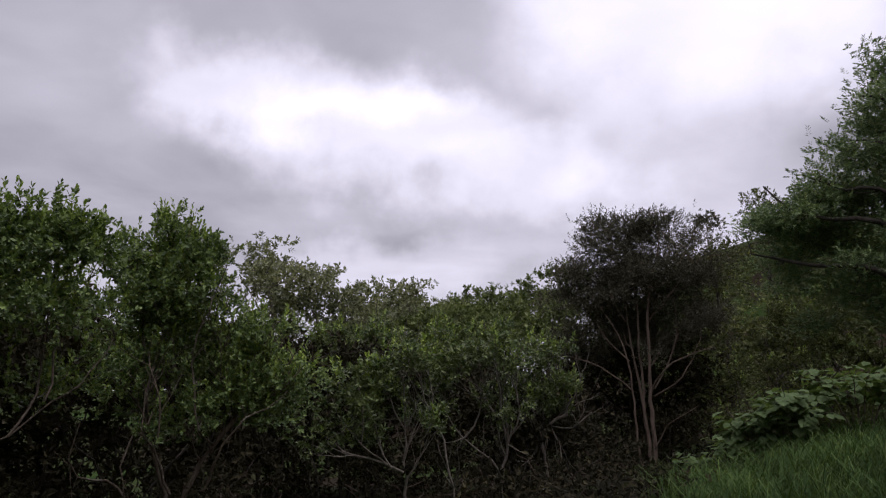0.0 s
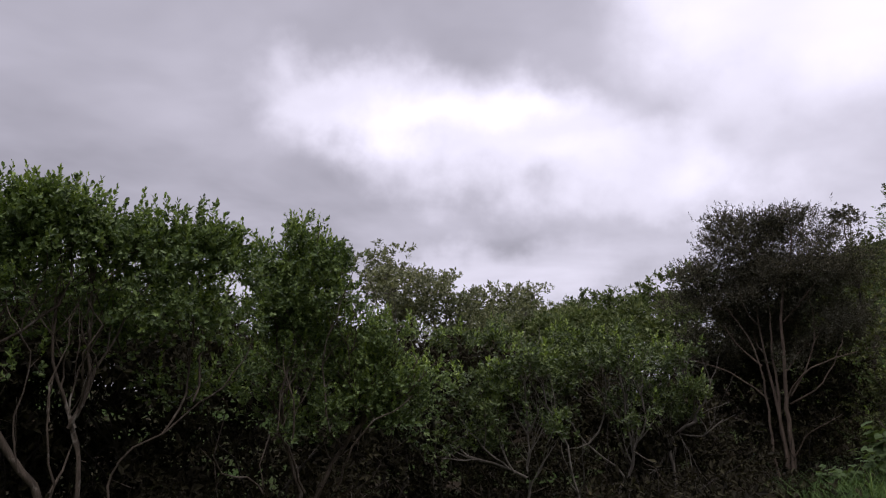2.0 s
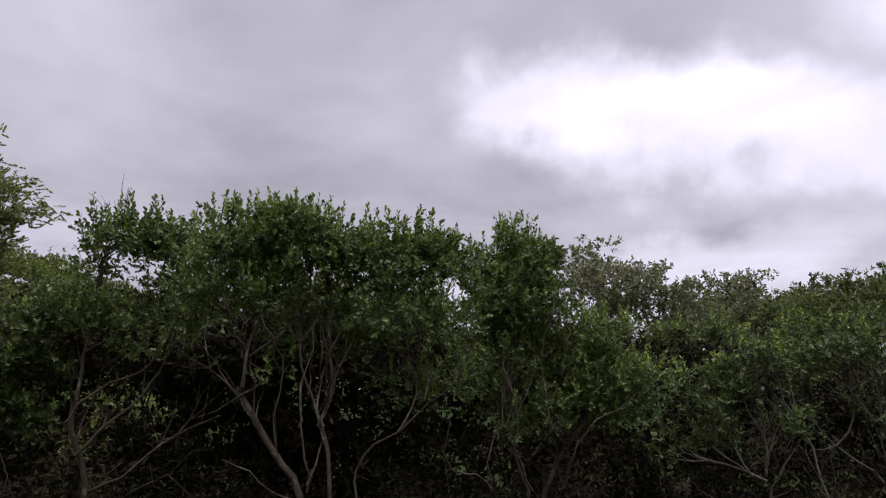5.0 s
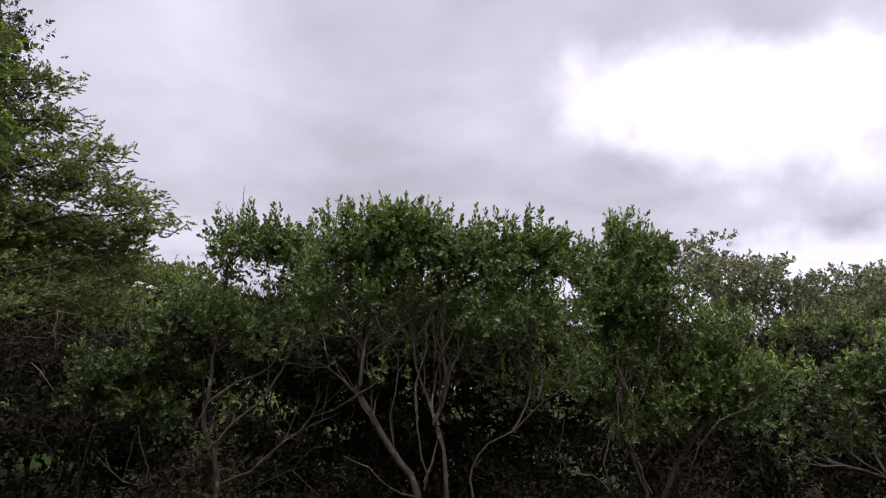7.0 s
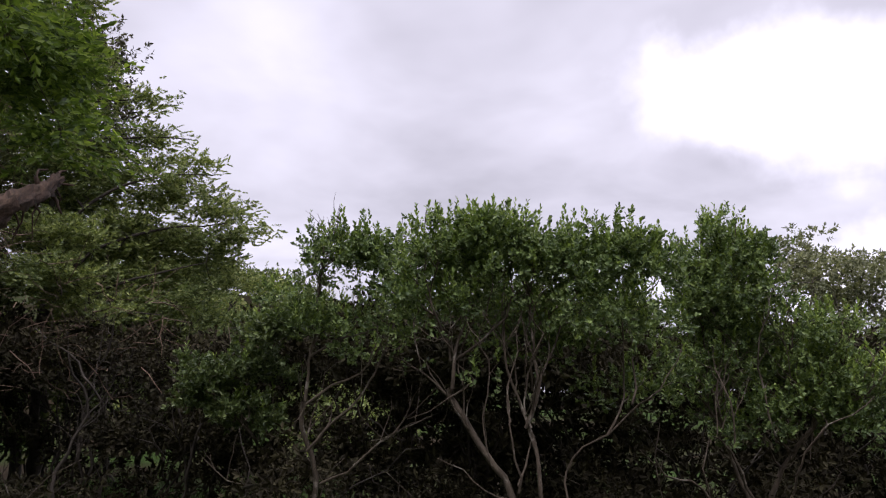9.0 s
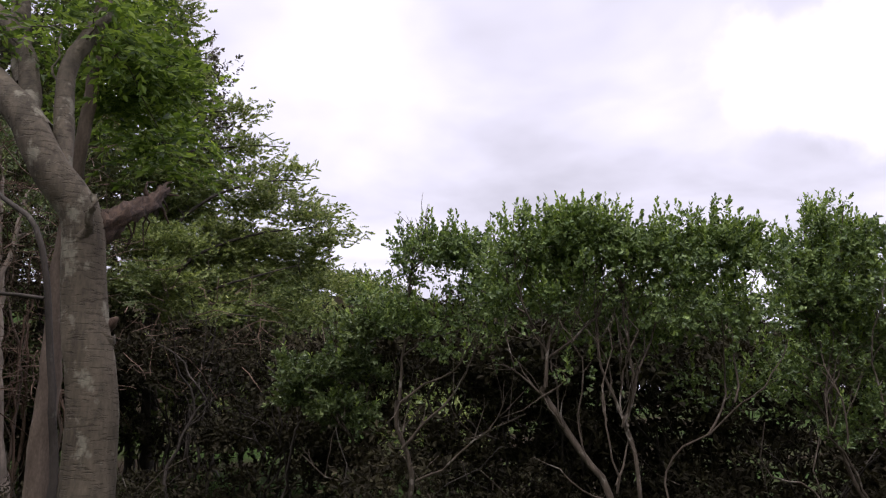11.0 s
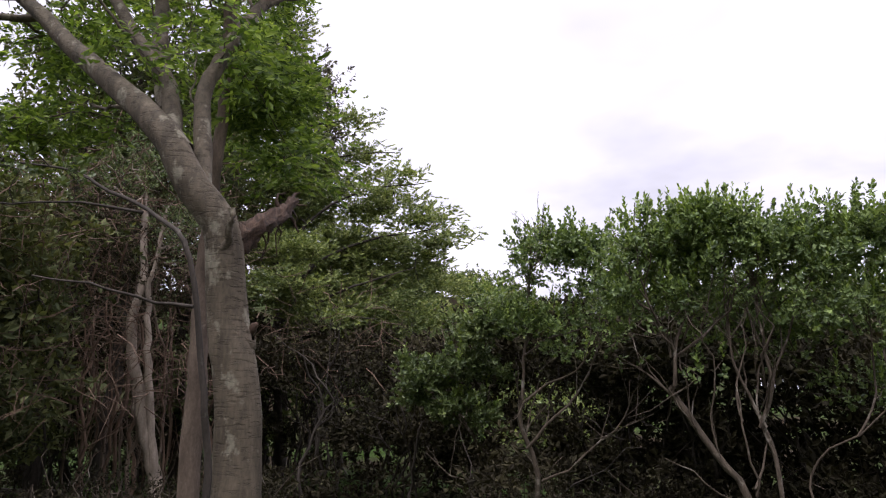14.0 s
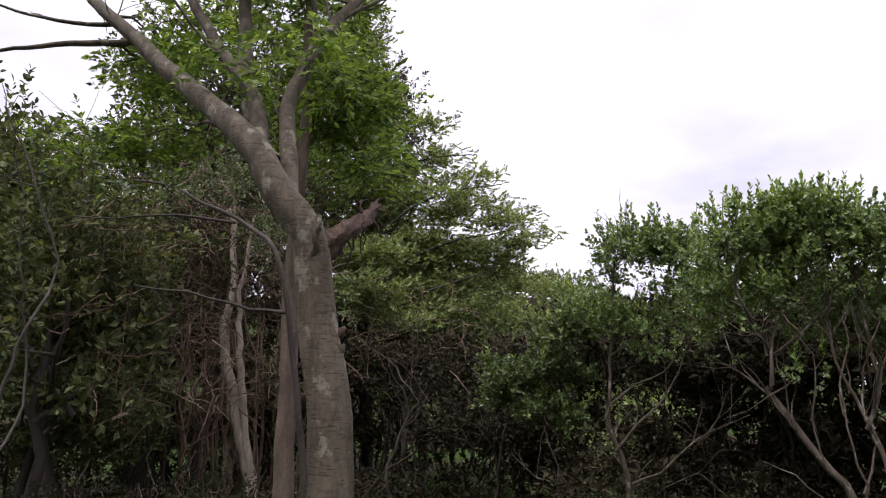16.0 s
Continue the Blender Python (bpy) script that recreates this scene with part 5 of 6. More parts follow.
FRESH = dict(shoots=3, reach=0.28, n=9, size=0.1, wide=0.42, spread=64, level=0.2, droop=0.3, up=0.15, loose=0.7, puff=0.12)
BIG_FORM = Form()
BIG_FORM.mass(-8.28, 2.46, 5.53, 0.39, 0.39, 0.28)
BIG_FORM.mass(-8.16, 2.8, 5.06, 0.34, 0.34, 0.21, 1.1)
BIG_FORM.mass(-8.28, 2.48, 4.64, 0.39, 0.39, 0.18)
BIG_FORM.mass(-8.05, 3.06, 4.63, 0.25, 0.25, 0.17)
BIG_FORM.mass(-8.36, 2.24, 4.09, 0.34, 0.34, 0.14, 0.9)
BIG_FORM.mass(-8.18, 2.75, 4.04, 0.41, 0.41, 0.12)
BIG_FORM.mass(-7.98, 3.22, 3.84, 0.25, 0.25, 0.1, 0.9)
BIG_FORM.mass(-8.33, 2.31, 6.13, 0.4, 0.4, 0.31, 0.9)
BIG_FORM.mass(-8.54, 1.58, 6.04, 0.35, 0.35, 0.31, 0.8)
BIG_FORM.mass(-8.66, 0.89, 5.64, 0.47, 0.47, 0.3, 0.9)
BIG_FORM.mass(-8.72, 0.36, 5.26, 0.37, 0.37, 0.29, 0.9)
BIG_FORM.mass(-8.74, 0.05, 4.72, 0.38, 0.38, 0.22, 0.8)
BIG_FORM.mass(-8.7, 0.64, 4.68, 0.46, 0.46, 0.26, 0.9)
BIG_FORM.mass(-8.74, -0.03, 4.21, 0.44, 0.44, 0.19, 0.8)
BIG_FORM.mass(-8.62, 1.15, 4.46, 0.33, 0.33, 0.22, 0.7)
BIG_FORM.mass(-8.28, 2.47, 5.15, 0.35, 0.35, 0.21, 0.8)
BIG_FORM.mass(-8.23, -0.83, 5.32, 0.29, 0.29, 0.12, 1.2)
BIG_FORM.mass(-8.24, 0.15, 5.81, 0.31, 0.31, 0.12, 0.8)
BIG_FORM.mass(-8.25, -0.46, 5.2, 0.24, 0.25, 0.08, 1.2)
BIG_FORM.mass(-8.22, -0.9, 4.96, 0.17, 0.25, 0.08)
BIG_FORM.mass(-6.61, 1.01, 4.85, 0.2, 0.2, 0.15, 0.7)
BIG_FORM.mass(-6.65, 0.81, 4.56, 0.15, 0.2, 0.15, 0.7)
BIG_FORM.mass(-6.57, 1.21, 4.64, 0.12, 0.2, 0.17, 0.7)
BIG_FORM.mass(-6.51, 1.42, 4.94, 0.19, 0.2, 0.15, 0.7)
BIG_FORM.mass(-6.5, 1.47, 4.45, 0.14, 0.2, 0.15, 0.6)
BIG_FORM.mass(-6.69, 0.5, 4.82, 0.24, 0.24, 0.1, 0.7)
BIG_FORM.mass(-6.72, 0.23, 4.14, 0.2, 0.2, 0.12, 0.7)
BIG_FORM.mass(-6.68, 0.54, 3.91, 0.19, 0.2, 0.1, 0.6)
BIG_FORM.mass(-6.72, 0.12, 4.46, 0.16, 0.2, 0.11, 0.7)
BIG_FORM.mass(-6.72, 0.19, 3.77, 0.18, 0.2, 0.08, 0.6)
BIG_FORM.mass(-6.44, 1.68, 4.87, 0.18, 0.2, 0.19, 0.7)
BIG_FORM.mass(-6.38, 1.84, 5.04, 0.18, 0.2, 0.16, 0.7)
BIG_FORM.mass(-6.4, 1.79, 4.61, 0.18, 0.2, 0.1, 0.7)
BIG_FORM.mass(-7.36, 2.08, 4.69, 0.3, 0.3, 0.14)
BIG_FORM.mass(-7.28, 2.31, 4.4, 0.26, 0.26, 0.13)
BIG_FORM.mass(-7.21, 2.49, 3.98, 0.26, 0.26, 0.11)
BIG_FORM.mass(-7.33, 2.17, 4.01, 0.29, 0.29, 0.12, 0.9)
BIG_FORM.mass(-7.18, 2.56, 3.68, 0.2, 0.2, 0.08)
BIG_FORM.mass(-7.27, 2.34, 4.79, 0.24, 0.24, 0.16, 0.9)
# unseen upper crown, added overhead to shade the limbs and trunk
BIG_FORM.mass(-7.26, 0.77, 6.09, 1.1, 1.1, 0.33, 0.5)
BIG_FORM.mass(-6.94, 2.07, 6.38, 0.71, 0.71, 0.36, 0.5)
BIG_FORM.mass(-7.32, 0.14, 5.68, 0.62, 0.62, 0.26, 0.5)
BIG_FORM.mass(-7.16, 1.31, 7.18, 1.41, 1.41, 0.47, 0.4)
BIG_FORM.mass(-5.85, 0.74, 5.66, 0.91, 0.91, 0.27, 0.5)
BIG_FORM.mass(-5.68, 1.41, 6.59, 0.78, 0.78, 0.39, 0.4)
BIG_FORM.limb("trunk", 0.19, 0.12, foot(-5.34, 1.54, 0.15), (-5.4, 1.47, 0.97), (-5.48, 1.4, 2.08), (-5.52, 1.34, 2.63), (-5.56, 1.29, 2.9), (-5.66, 1.12, 3.17), (-5.85, 0.98, 3.56), (-6.05, 0.88, 3.76))
BIG_FORM.limb("limb", 0.118, 0.05, (-5.8, 1.02, 3.46), (-6.0, 0.9, 3.7), (-6.25, 0.77, 3.95), (-6.9, 0.51, 4.49), (-7.53, 0.18, 5.08), (-8.35, -0.33, 5.9), (-9.2, -0.9, 7.0))
BIG_FORM.limb("limb", 0.085, 0.045, (-5.66, 1.16, 3.05), (-5.86, 1.22, 3.49), (-6.15, 1.25, 4.08), (-6.4, 1.47, 4.69), (-6.7, 1.84, 5.34), (-6.89, 2.2, 5.89), (-7.2, 2.5, 6.6))
BIG_FORM.limb("limb", 0.09, 0.04, (-6.0, 0.98, 3.66), (-6.22, 1.05, 3.95), (-6.51, 1.04, 4.39), (-6.95, 0.88, 4.91), (-7.59, 0.61, 5.76), (-8.1, 0.4, 6.6))
BIG_FORM.limb("limb", 0.1, 0.05, (-6.3, 1.05, 3.98), (-6.61, 1.05, 4.21), (-7.12, 1.06, 5.0), (-7.61, 1.14, 5.91), (-7.8, 1.1, 6.8))
BIG_FORM.limb("limb", 0.045, 0.012, (-7.66, 0.1, 5.2), (-7.86, -0.06, 5.22), (-7.94, -0.51, 5.14), (-7.93, -0.85, 5.02), (-7.91, -1.3, 4.85))
BIG_FORM.limb("limb", 0.028, 0.01, (-8.0, -0.1, 5.5), (-8.05, -0.49, 5.44), (-8.2, -0.9, 5.5), (-8.3, -1.4, 5.6))
BIG_FORM.limb("limb", 0.03, 0.01, (-6.72, 1.9, 5.4), (-6.75, 2.28, 5.71), (-6.75, 2.54, 5.88), (-6.8, 3.0, 6.1))
BIG_FORM.limb("broken_limb", 0.098, 0.036, (-5.5, 1.32, 2.68), (-5.54, 1.5, 2.86), (-5.66, 1.66, 2.98), (-5.78, 1.82, 3.1), (-5.88, 1.93, 3.2), (-5.96, 2.03, 3.29))
BIG_FORM.limb("snag", 0.034, 0.022, (-5.42, 1.27, 2.68), (-5.345, 1.295, 2.8), (-5.341, 1.302, 2.88), (-5.339, 1.307, 2.97))
BIG_FORM.limb("stub", 0.06, 0.016, (-5.47, 1.45, 2.06), (-5.43, 1.53, 2.12), (-5.41, 1.565, 2.16))
BIG_FORM.limb("splinter", 0.03, 0.004, (-5.93, 2.0, 3.26), (-5.98, 2.06, 3.33), (-6.0, 2.1, 3.38))
BIG_FORM.limb("splinter", 0.02, 0.004, (-5.93, 2.02, 3.24), (-5.97, 2.1, 3.28), (-5.98, 2.16, 3.27))
BIG_FORM.limb("splinter", 0.022, 0.006, (-5.86, 1.92, 3.15), (-5.88, 2.02, 3.1), (-5.9, 2.06, 3.0))
BIG_FORM.limb("splinter", 0.02, 0.005, (-5.8, 1.84, 3.16), (-5.8, 1.86, 3.25), (-5.83, 1.9, 3.3))
BIG_FORM.limb("splinter", 0.011, 0.003, (-5.62, 1.60, 2.90), (-5.60, 1.65, 2.79), (-5.63, 1.63, 2.66))
BIG_FORM.limb("splinter", 0.011, 0.003, (-5.70, 1.70, 2.98), (-5.68, 1.66, 2.84), (-5.71, 1.68, 2.68))
BIG_FORM.limb("splinter", 0.011, 0.003, (-5.78, 1.80, 3.05), (-5.76, 1.86, 2.96), (-5.79, 1.84, 2.85))
BIG_FORM.limb("splinter", 0.011, 0.003, (-5.84, 1.88, 3.10), (-5.82, 1.85, 2.95), (-5.85, 1.86, 2.76))
BIG_FORM.limb("splinter", 0.011, 0.003, (-5.92, 1.98, 3.20), (-5.90, 2.05, 3.12), (-5.93, 2.02, 3.02))
BIG_FORM.limb("knot", 0.125, 0.06, (-5.46, 1.4, 1.93), (-5.42, 1.455, 2.02), (-5.395, 1.49, 2.07))
plant("pale_barked_tree", "big tree with pale ringed bark, forked limbs and fresh green leaflets", "tree", 81, BIG_FORM.stems,
    BIG_FORM.blobs, 760, FRESH, BARK_BIG, [LEAF_BRIGHT], tip=0.005, step=0.12, wobble=0.04, lumps=swell, sides=20, tuft=(16, 0.22, 0.6), thick=0.33, forks=34, fork=(0.4, 1.3), band=(3.5, 7.0))

# ---- the wood beside the big tree ----
b = foot(-7.25, 1.68, 0.1)
plant("slim_tree", "slim straight grey-brown tree close behind the big one", "tree", 91, [
    ("trunk", [b, (-7.28, 1.65, 0.8), (-7.29, 1.62, 2.2), (-7.3, 1.66, 3.1), (-7.34, 1.74, 4.4), (-7.44, 1.8, 6.2)], 0.108, 0.05)],
    [(-8.0, 1.9, 6.4, 0.9, 0.9, 0.6), (-8.2, 2.4, 5.0, 0.8, 0.7, 0.5)], 160, FRESH, BARK_RED, [LEAF_BRIGHT], step=0.14, wobble=0.06, sides=14, lumps=swell)
plant("leaning_stem", "slender dark stem arching past the big trunk", "tree", 92, [
    ("stem", [foot(-4.98, 1.24), (-5.0, 1.2, 1.0), (-5.05, 1.1, 1.9), (-5.08, 1.02, 2.35), (-5.12, 0.94, 2.65), (-5.5, 0.75, 2.92), (-5.9, 0.5, 3.15), (-6.3, 0.3, 3.35), (-6.6, -0.1, 3.42)], 0.034, 0.008),
    ("twig", [(-5.5, 0.75, 2.92), (-5.75, 0.4, 2.98), (-5.95, 0.0, 2.95), (-6.1, -0.3, 2.96)], 0.012, 0.005),
    ("twig", [(-5.0, 1.05, 2.2), (-5.1, 0.8, 2.24), (-5.2, 0.45, 2.32), (-5.3, 0.1, 2.36)], 0.013, 0.005)],
    [(-6.2, 0.0, 3.3, 0.5, 0.5, 0.25)], 14, BUSH, BARK_DARK, [LEAF_MID], step=0.12, wobble=0.06)


def pole(seed, x, y, lean, top, r):
    """A bare stem of the thicket."""
    f = foot(x, y)
    return ("stem", [f, (x + lean * 0.2, y - lean * 0.15, f[2] + 0.3 * top), (x - lean * 0.1, y + lean * 0.2, f[2] + 0.65 * top), (x + lean, y + lean * 0.5, f[2] + top)], r, r * 0.5)


THICKET = dict(shoots=3, reach=0.2, n=9, size=0.075, wide=0.4, spread=60, up=0.3, loose=0.8, puff=0.16)
plant("forked_tree", "pale forked tree with two bare leaning stems", "tree", 93, [
    ("stem", [foot(-12.95, 2.78, 0.1), (-13.0, 2.65, 0.4), (-13.08, 2.3, 1.6), (-13.15, 2.08, 2.6), (-13.2, 2.2, 3.6), (-13.6, 2.3, 5.2)], 0.125, 0.05),
    ("stem", [(-13.0, 2.7, 0.3), (-13.0, 2.62, 1.2), (-12.95, 2.5, 1.75), (-12.95, 2.42, 2.4), (-13.0, 2.4, 3.4), (-13.2, 2.6, 4.8)], 0.08, 0.035)],
    [(-13.8, 2.4, 5.4, 1.2, 1.2, 0.8), (-13.2, 3.2, 4.4, 0.9, 0.8, 0.5)], 260, THICKET, BARK_FORK, [LEAF_MID], step=0.18, wobble=0.13, sides=12, lumps=swell)
POLES = "poles in the thicket"
rng = random.Random(5)
for k in range(52):
    a = radians(rng.uniform(74.5, 83.5) if k < 24 else rng.uniform(84, 96) if k < 30 else rng.uniform(56, 72))
    d = rng.uniform(13.4, 17.5) if k < 30 else rng.uniform(12.5, 18)
    x, y = -math.sin(a) * d, math.cos(a) * d
    top = rng.uniform(3.4, 5.4) if k < 30 else rng.uniform(2.2, 3.2)
    # sapling leaves are coloured as if in deep shade
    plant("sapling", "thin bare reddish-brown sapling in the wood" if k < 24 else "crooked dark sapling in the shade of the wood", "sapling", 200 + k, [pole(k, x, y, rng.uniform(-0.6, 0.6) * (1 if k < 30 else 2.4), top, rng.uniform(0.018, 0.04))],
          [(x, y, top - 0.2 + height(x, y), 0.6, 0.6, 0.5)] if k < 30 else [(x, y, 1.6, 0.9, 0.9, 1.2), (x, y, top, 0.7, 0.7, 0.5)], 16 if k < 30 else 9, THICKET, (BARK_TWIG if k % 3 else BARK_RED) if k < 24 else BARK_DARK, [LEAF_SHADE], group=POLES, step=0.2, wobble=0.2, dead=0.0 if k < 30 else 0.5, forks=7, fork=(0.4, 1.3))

FEATHER = dict(shoots=3, reach=0.17, n=9, size=0.09, wide=0.48, spread=56, level=0.35, droop=0.05, up=0.3, loose=0.55, puff=0.14)
FEATHERY_FORM = Form()
FEATHERY_FORM.limb("trunk", 0.13, 0.03, foot(-17.03, 6.49, 0.1), (-17.03, 6.49, -0.57), (-17.1, 6.32, 2.99), (-17.14, 6.21, 6.43), (-17.16, 6.16, 10.16), (-17.18, 6.11, 13.05))
FEATHERY_FORM.limb("limb", 0.07, 0.012, (-17.1, 6.3, 3.52), (-16.55, 6.86, 4.74), (-15.82, 7.93, 5.46), (-14.83, 9.4, 5.8))
FEATHERY_FORM.limb("limb", 0.06, 0.012, (-17.08, 6.35, 2.46), (-16.29, 6.94, 3.9), (-15.4, 8.06, 4.45), (-14.94, 8.86, 4.76))
FEATHERY_FORM.limb("limb", 0.06, 0.012, (-17.12, 6.25, 4.88), (-16.53, 6.9, 6.14), (-15.87, 8.04, 6.79), (-15.25, 9.12, 7.01))
FEATHERY_FORM.limb("limb", 0.05, 0.012, (-17.14, 6.21, 6.43), (-16.71, 6.75, 7.45), (-16.26, 7.72, 7.78), (-15.72, 8.71, 7.92))
FEATHERY_FORM.limb("limb", 0.045, 0.01, (-17.15, 6.19, 7.73), (-16.73, 6.69, 8.48), (-16.22, 7.8, 8.81))
FEATHERY_FORM.limb("limb", 0.04, 0.01, (-17.15, 6.17, 9.54), (-16.87, 6.35, 9.96), (-16.66, 6.86, 9.89))
FEATHERY_FORM.limb("limb", 0.05, 0.012, (-17.09, 6.33, 2.99), (-15.96, 6.45, 2.93), (-15.26, 7.04, 3.42), (-14.77, 7.76, 3.43))
FEATHERY_FORM.mass(-17.35, 5.63, 12.33, 0.44, 0.7, 0.73, 1.2)
FEATHERY_FORM.mass(-17.23, 5.97, 11.13, 0.64, 0.7, 0.44, 1.2)
FEATHERY_FORM.mass(-17.08, 6.35, 10.26, 0.43, 0.7, 0.35, 1.1)
FEATHERY_FORM.mass(-16.99, 6.59, 9.36, 0.49, 0.7, 0.43, 1.2)
FEATHERY_FORM.mass(-17.28, 5.82, 9.54, 0.71, 0.7, 0.57)
FEATHERY_FORM.mass(-16.63, 7.4, 8.58, 0.55, 0.7, 0.19, 1.2)
FEATHERY_FORM.mass(-16.43, 7.83, 8.82, 0.29, 0.7, 0.12)
FEATHERY_FORM.mass(-16.8, 7.03, 8.28, 0.49, 0.7, 0.2)
FEATHERY_FORM.mass(-17.06, 6.4, 8.27, 0.85, 0.7, 0.31)
FEATHERY_FORM.mass(-16.27, 8.13, 7.79, 0.52, 0.7, 0.2, 1.1)
FEATHERY_FORM.mass(-16.01, 8.63, 7.99, 0.29, 0.7, 0.12, 0.9)
FEATHERY_FORM.mass(-16.61, 7.45, 7.57, 0.72, 0.7, 0.26, 1.1)
FEATHERY_FORM.mass(-15.95, 8.72, 7.15, 0.64, 0.7, 0.22, 1.1)
FEATHERY_FORM.mass(-15.7, 9.15, 7.26, 0.32, 0.7, 0.12, 0.9)
FEATHERY_FORM.mass(-16.23, 8.22, 7.12, 0.72, 0.7, 0.23)
FEATHERY_FORM.mass(-15.42, 9.59, 6.53, 0.52, 0.7, 0.17, 1.1)
FEATHERY_FORM.mass(-15.87, 8.86, 6.49, 0.87, 0.7, 0.23, 1.1)
FEATHERY_FORM.mass(-16.41, 7.87, 6.64, 1, 0.7, 0.29)
FEATHERY_FORM.mass(-15.25, 9.85, 5.94, 0.49, 0.7, 0.17, 1.1)
FEATHERY_FORM.mass(-15.71, 9.13, 5.91, 0.86, 0.7, 0.2, 1.1)
FEATHERY_FORM.mass(-15, 10.21, 5.65, 0.26, 0.7, 0.12, 0.9)
FEATHERY_FORM.mass(-15.32, 9.74, 5.34, 0.63, 0.7, 0.2, 1.1)
FEATHERY_FORM.mass(-15.99, 8.66, 5.3, 0.99, 0.7, 0.2, 0.9)
FEATHERY_FORM.mass(-15.16, 9.99, 4.95, 0.37, 0.7, 0.13)
FEATHERY_FORM.mass(-16.57, 7.55, 5.59, 0.84, 0.7, 0.2, 0.5)
FEATHERY_FORM.mass(-16.98, 6.61, 6.96, 0.98, 0.7, 0.34, 0.9)
FEATHERY_FORM.mass(-16.96, 6.67, 5.95, 0.83, 0.7, 0.28, 0.6)
FEATHERY_FORM.mass(-15.69, 9.16, 4.67, 0.85, 0.7, 0.2, 0.8)
FEATHERY_FORM.mass(-16.23, 8.21, 4.49, 0.84, 0.7, 0.2, 0.6)
FEATHERY_FORM.mass(-16.69, 7.28, 3.75, 0.82, 0.7, 0.22, 0.7)
FEATHERY_FORM.mass(-15.95, 8.72, 3.66, 0.7, 0.7, 0.22, 0.6)
FEATHERY_FORM.mass(-16.45, 7.78, 3.22, 0.82, 0.7, 0.19, 0.7)
FEATHERY_FORM.mass(-16.88, 6.86, 2.79, 0.81, 0.7, 0.24, 0.6)
FEATHERY_FORM.mass(-16.49, 7.7, 5.03, 0.98, 0.7, 0.22, 0.9)
FEATHERY_FORM.mass(-15.54, 9.41, 4.25, 0.62, 0.7, 0.2, 0.9)
FEATHERY_FORM.mass(-15.96, 8.7, 4.22, 0.84, 0.7, 0.22)
FEATHERY_FORM.mass(-15.23, 9.88, 4.4, 0.51, 0.7, 0.17, 0.8)
FEATHERY_FORM.mass(-16.22, 8.24, 3.79, 0.83, 0.7, 0.25)
FEATHERY_FORM.mass(-15.67, 9.2, 3.39, 0.7, 0.7, 0.22)
FEATHERY_FORM.mass(-16.71, 7.24, 4.44, 0.96, 0.7, 0.28, 0.9)
FEATHERY_FORM.mass(-16.9, 6.81, 3.59, 0.81, 0.7, 0.3, 0.9)
FEATHERY_FORM.mass(-16.07, 8.51, 2.96, 0.83, 0.7, 0.25)
FEATHERY_FORM.mass(-16.49, 7.7, 2.54, 0.95, 0.7, 0.24)
FEATHERY_FORM.mass(-15.79, 8.99, 2.56, 0.55, 0.7, 0.19, 0.9)
FEATHERY_FORM.mass(-16.91, 6.78, 2.13, 0.8, 0.7, 0.27, 0.8)
FEATHERY_FORM.mass(-16.3, 8.08, 2.01, 0.81, 0.7, 0.22, 0.7)
FEATHERY_FORM.mass(-17.08, 6.35, 5.22, 0.82, 0.7, 0.41, 0.9)
FEATHERY_FORM.mass(-17.17, 6.14, 6.62, 0.69, 0.7, 0.42, 0.9)
FEATHERY_FORM.mass(-17.72, 4.4, 10.15, 0.69, 0.7, 0.69, 0.8)
FEATHERY_FORM.mass(-17.74, 4.33, 8.08, 0.95, 0.7, 0.68, 0.8)
FEATHERY_FORM.mass(-17.66, 4.61, 6.16, 1.06, 0.7, 0.53, 0.8)
FEATHERY_FORM.mass(-17.65, 4.64, 4.4, 1.04, 0.7, 0.52, 0.7)
FEATHERY_FORM.mass(-17.56, 4.98, 7.47, 0.82, 0.7, 0.68, 0.8)
FEATHERY_FORM.mass(-15.43, 5.91, 4.77, 0.62, 0.7, 0.3)
FEATHERY_FORM.mass(-15.58, 5.53, 3.99, 0.73, 0.7, 0.27)
FEATHERY_FORM.mass(-15.25, 6.33, 3.91, 0.74, 0.7, 0.25)
FEATHERY_FORM.mass(-15.46, 5.84, 3.15, 0.73, 0.7, 0.27)
FEATHERY_FORM.mass(-15.03, 6.81, 3.18, 0.74, 0.7, 0.22)
FEATHERY_FORM.mass(-15.56, 5.57, 2.42, 0.72, 0.7, 0.26)
FEATHERY_FORM.mass(-15.16, 6.53, 2.32, 0.73, 0.7, 0.24, 0.9)
FEATHERY_FORM.mass(-15.38, 6.04, 1.72, 0.72, 0.7, 0.22, 0.7)
FEATHERY_FORM.mass(-17.03, 9.26, 5.31, 1.36, 0.8, 0.45)
FEATHERY_FORM.mass(-16.4, 10.29, 5.04, 0.91, 0.8, 0.37, 0.9)
FEATHERY_FORM.mass(-17.64, 8.09, 5.4, 1.19, 0.8, 0.54)
FEATHERY_FORM.mass(-17.96, 7.38, 6.42, 1.19, 0.8, 0.6, 0.9)
FEATHERY_FORM.mass(-18.68, 6.66, 9.8, 0.78, 0.78, 0.93, 0.8)
FEATHERY_FORM.mass(-18.52, 7.08, 7.42, 1.22, 1.22, 0.76, 0.8)
FEATHERY_FORM.mass(-17.82, 8.62, 6.29, 1.39, 1.39, 0.46, 0.7)
FEATHERY_FORM.mass(-18.51, 7.09, 5.1, 1.19, 1.19, 0.59, 0.6)
FEATHERY_FORM.mass(-17.9, 8.46, 4.11, 1.35, 1.35, 0.45, 0.5)
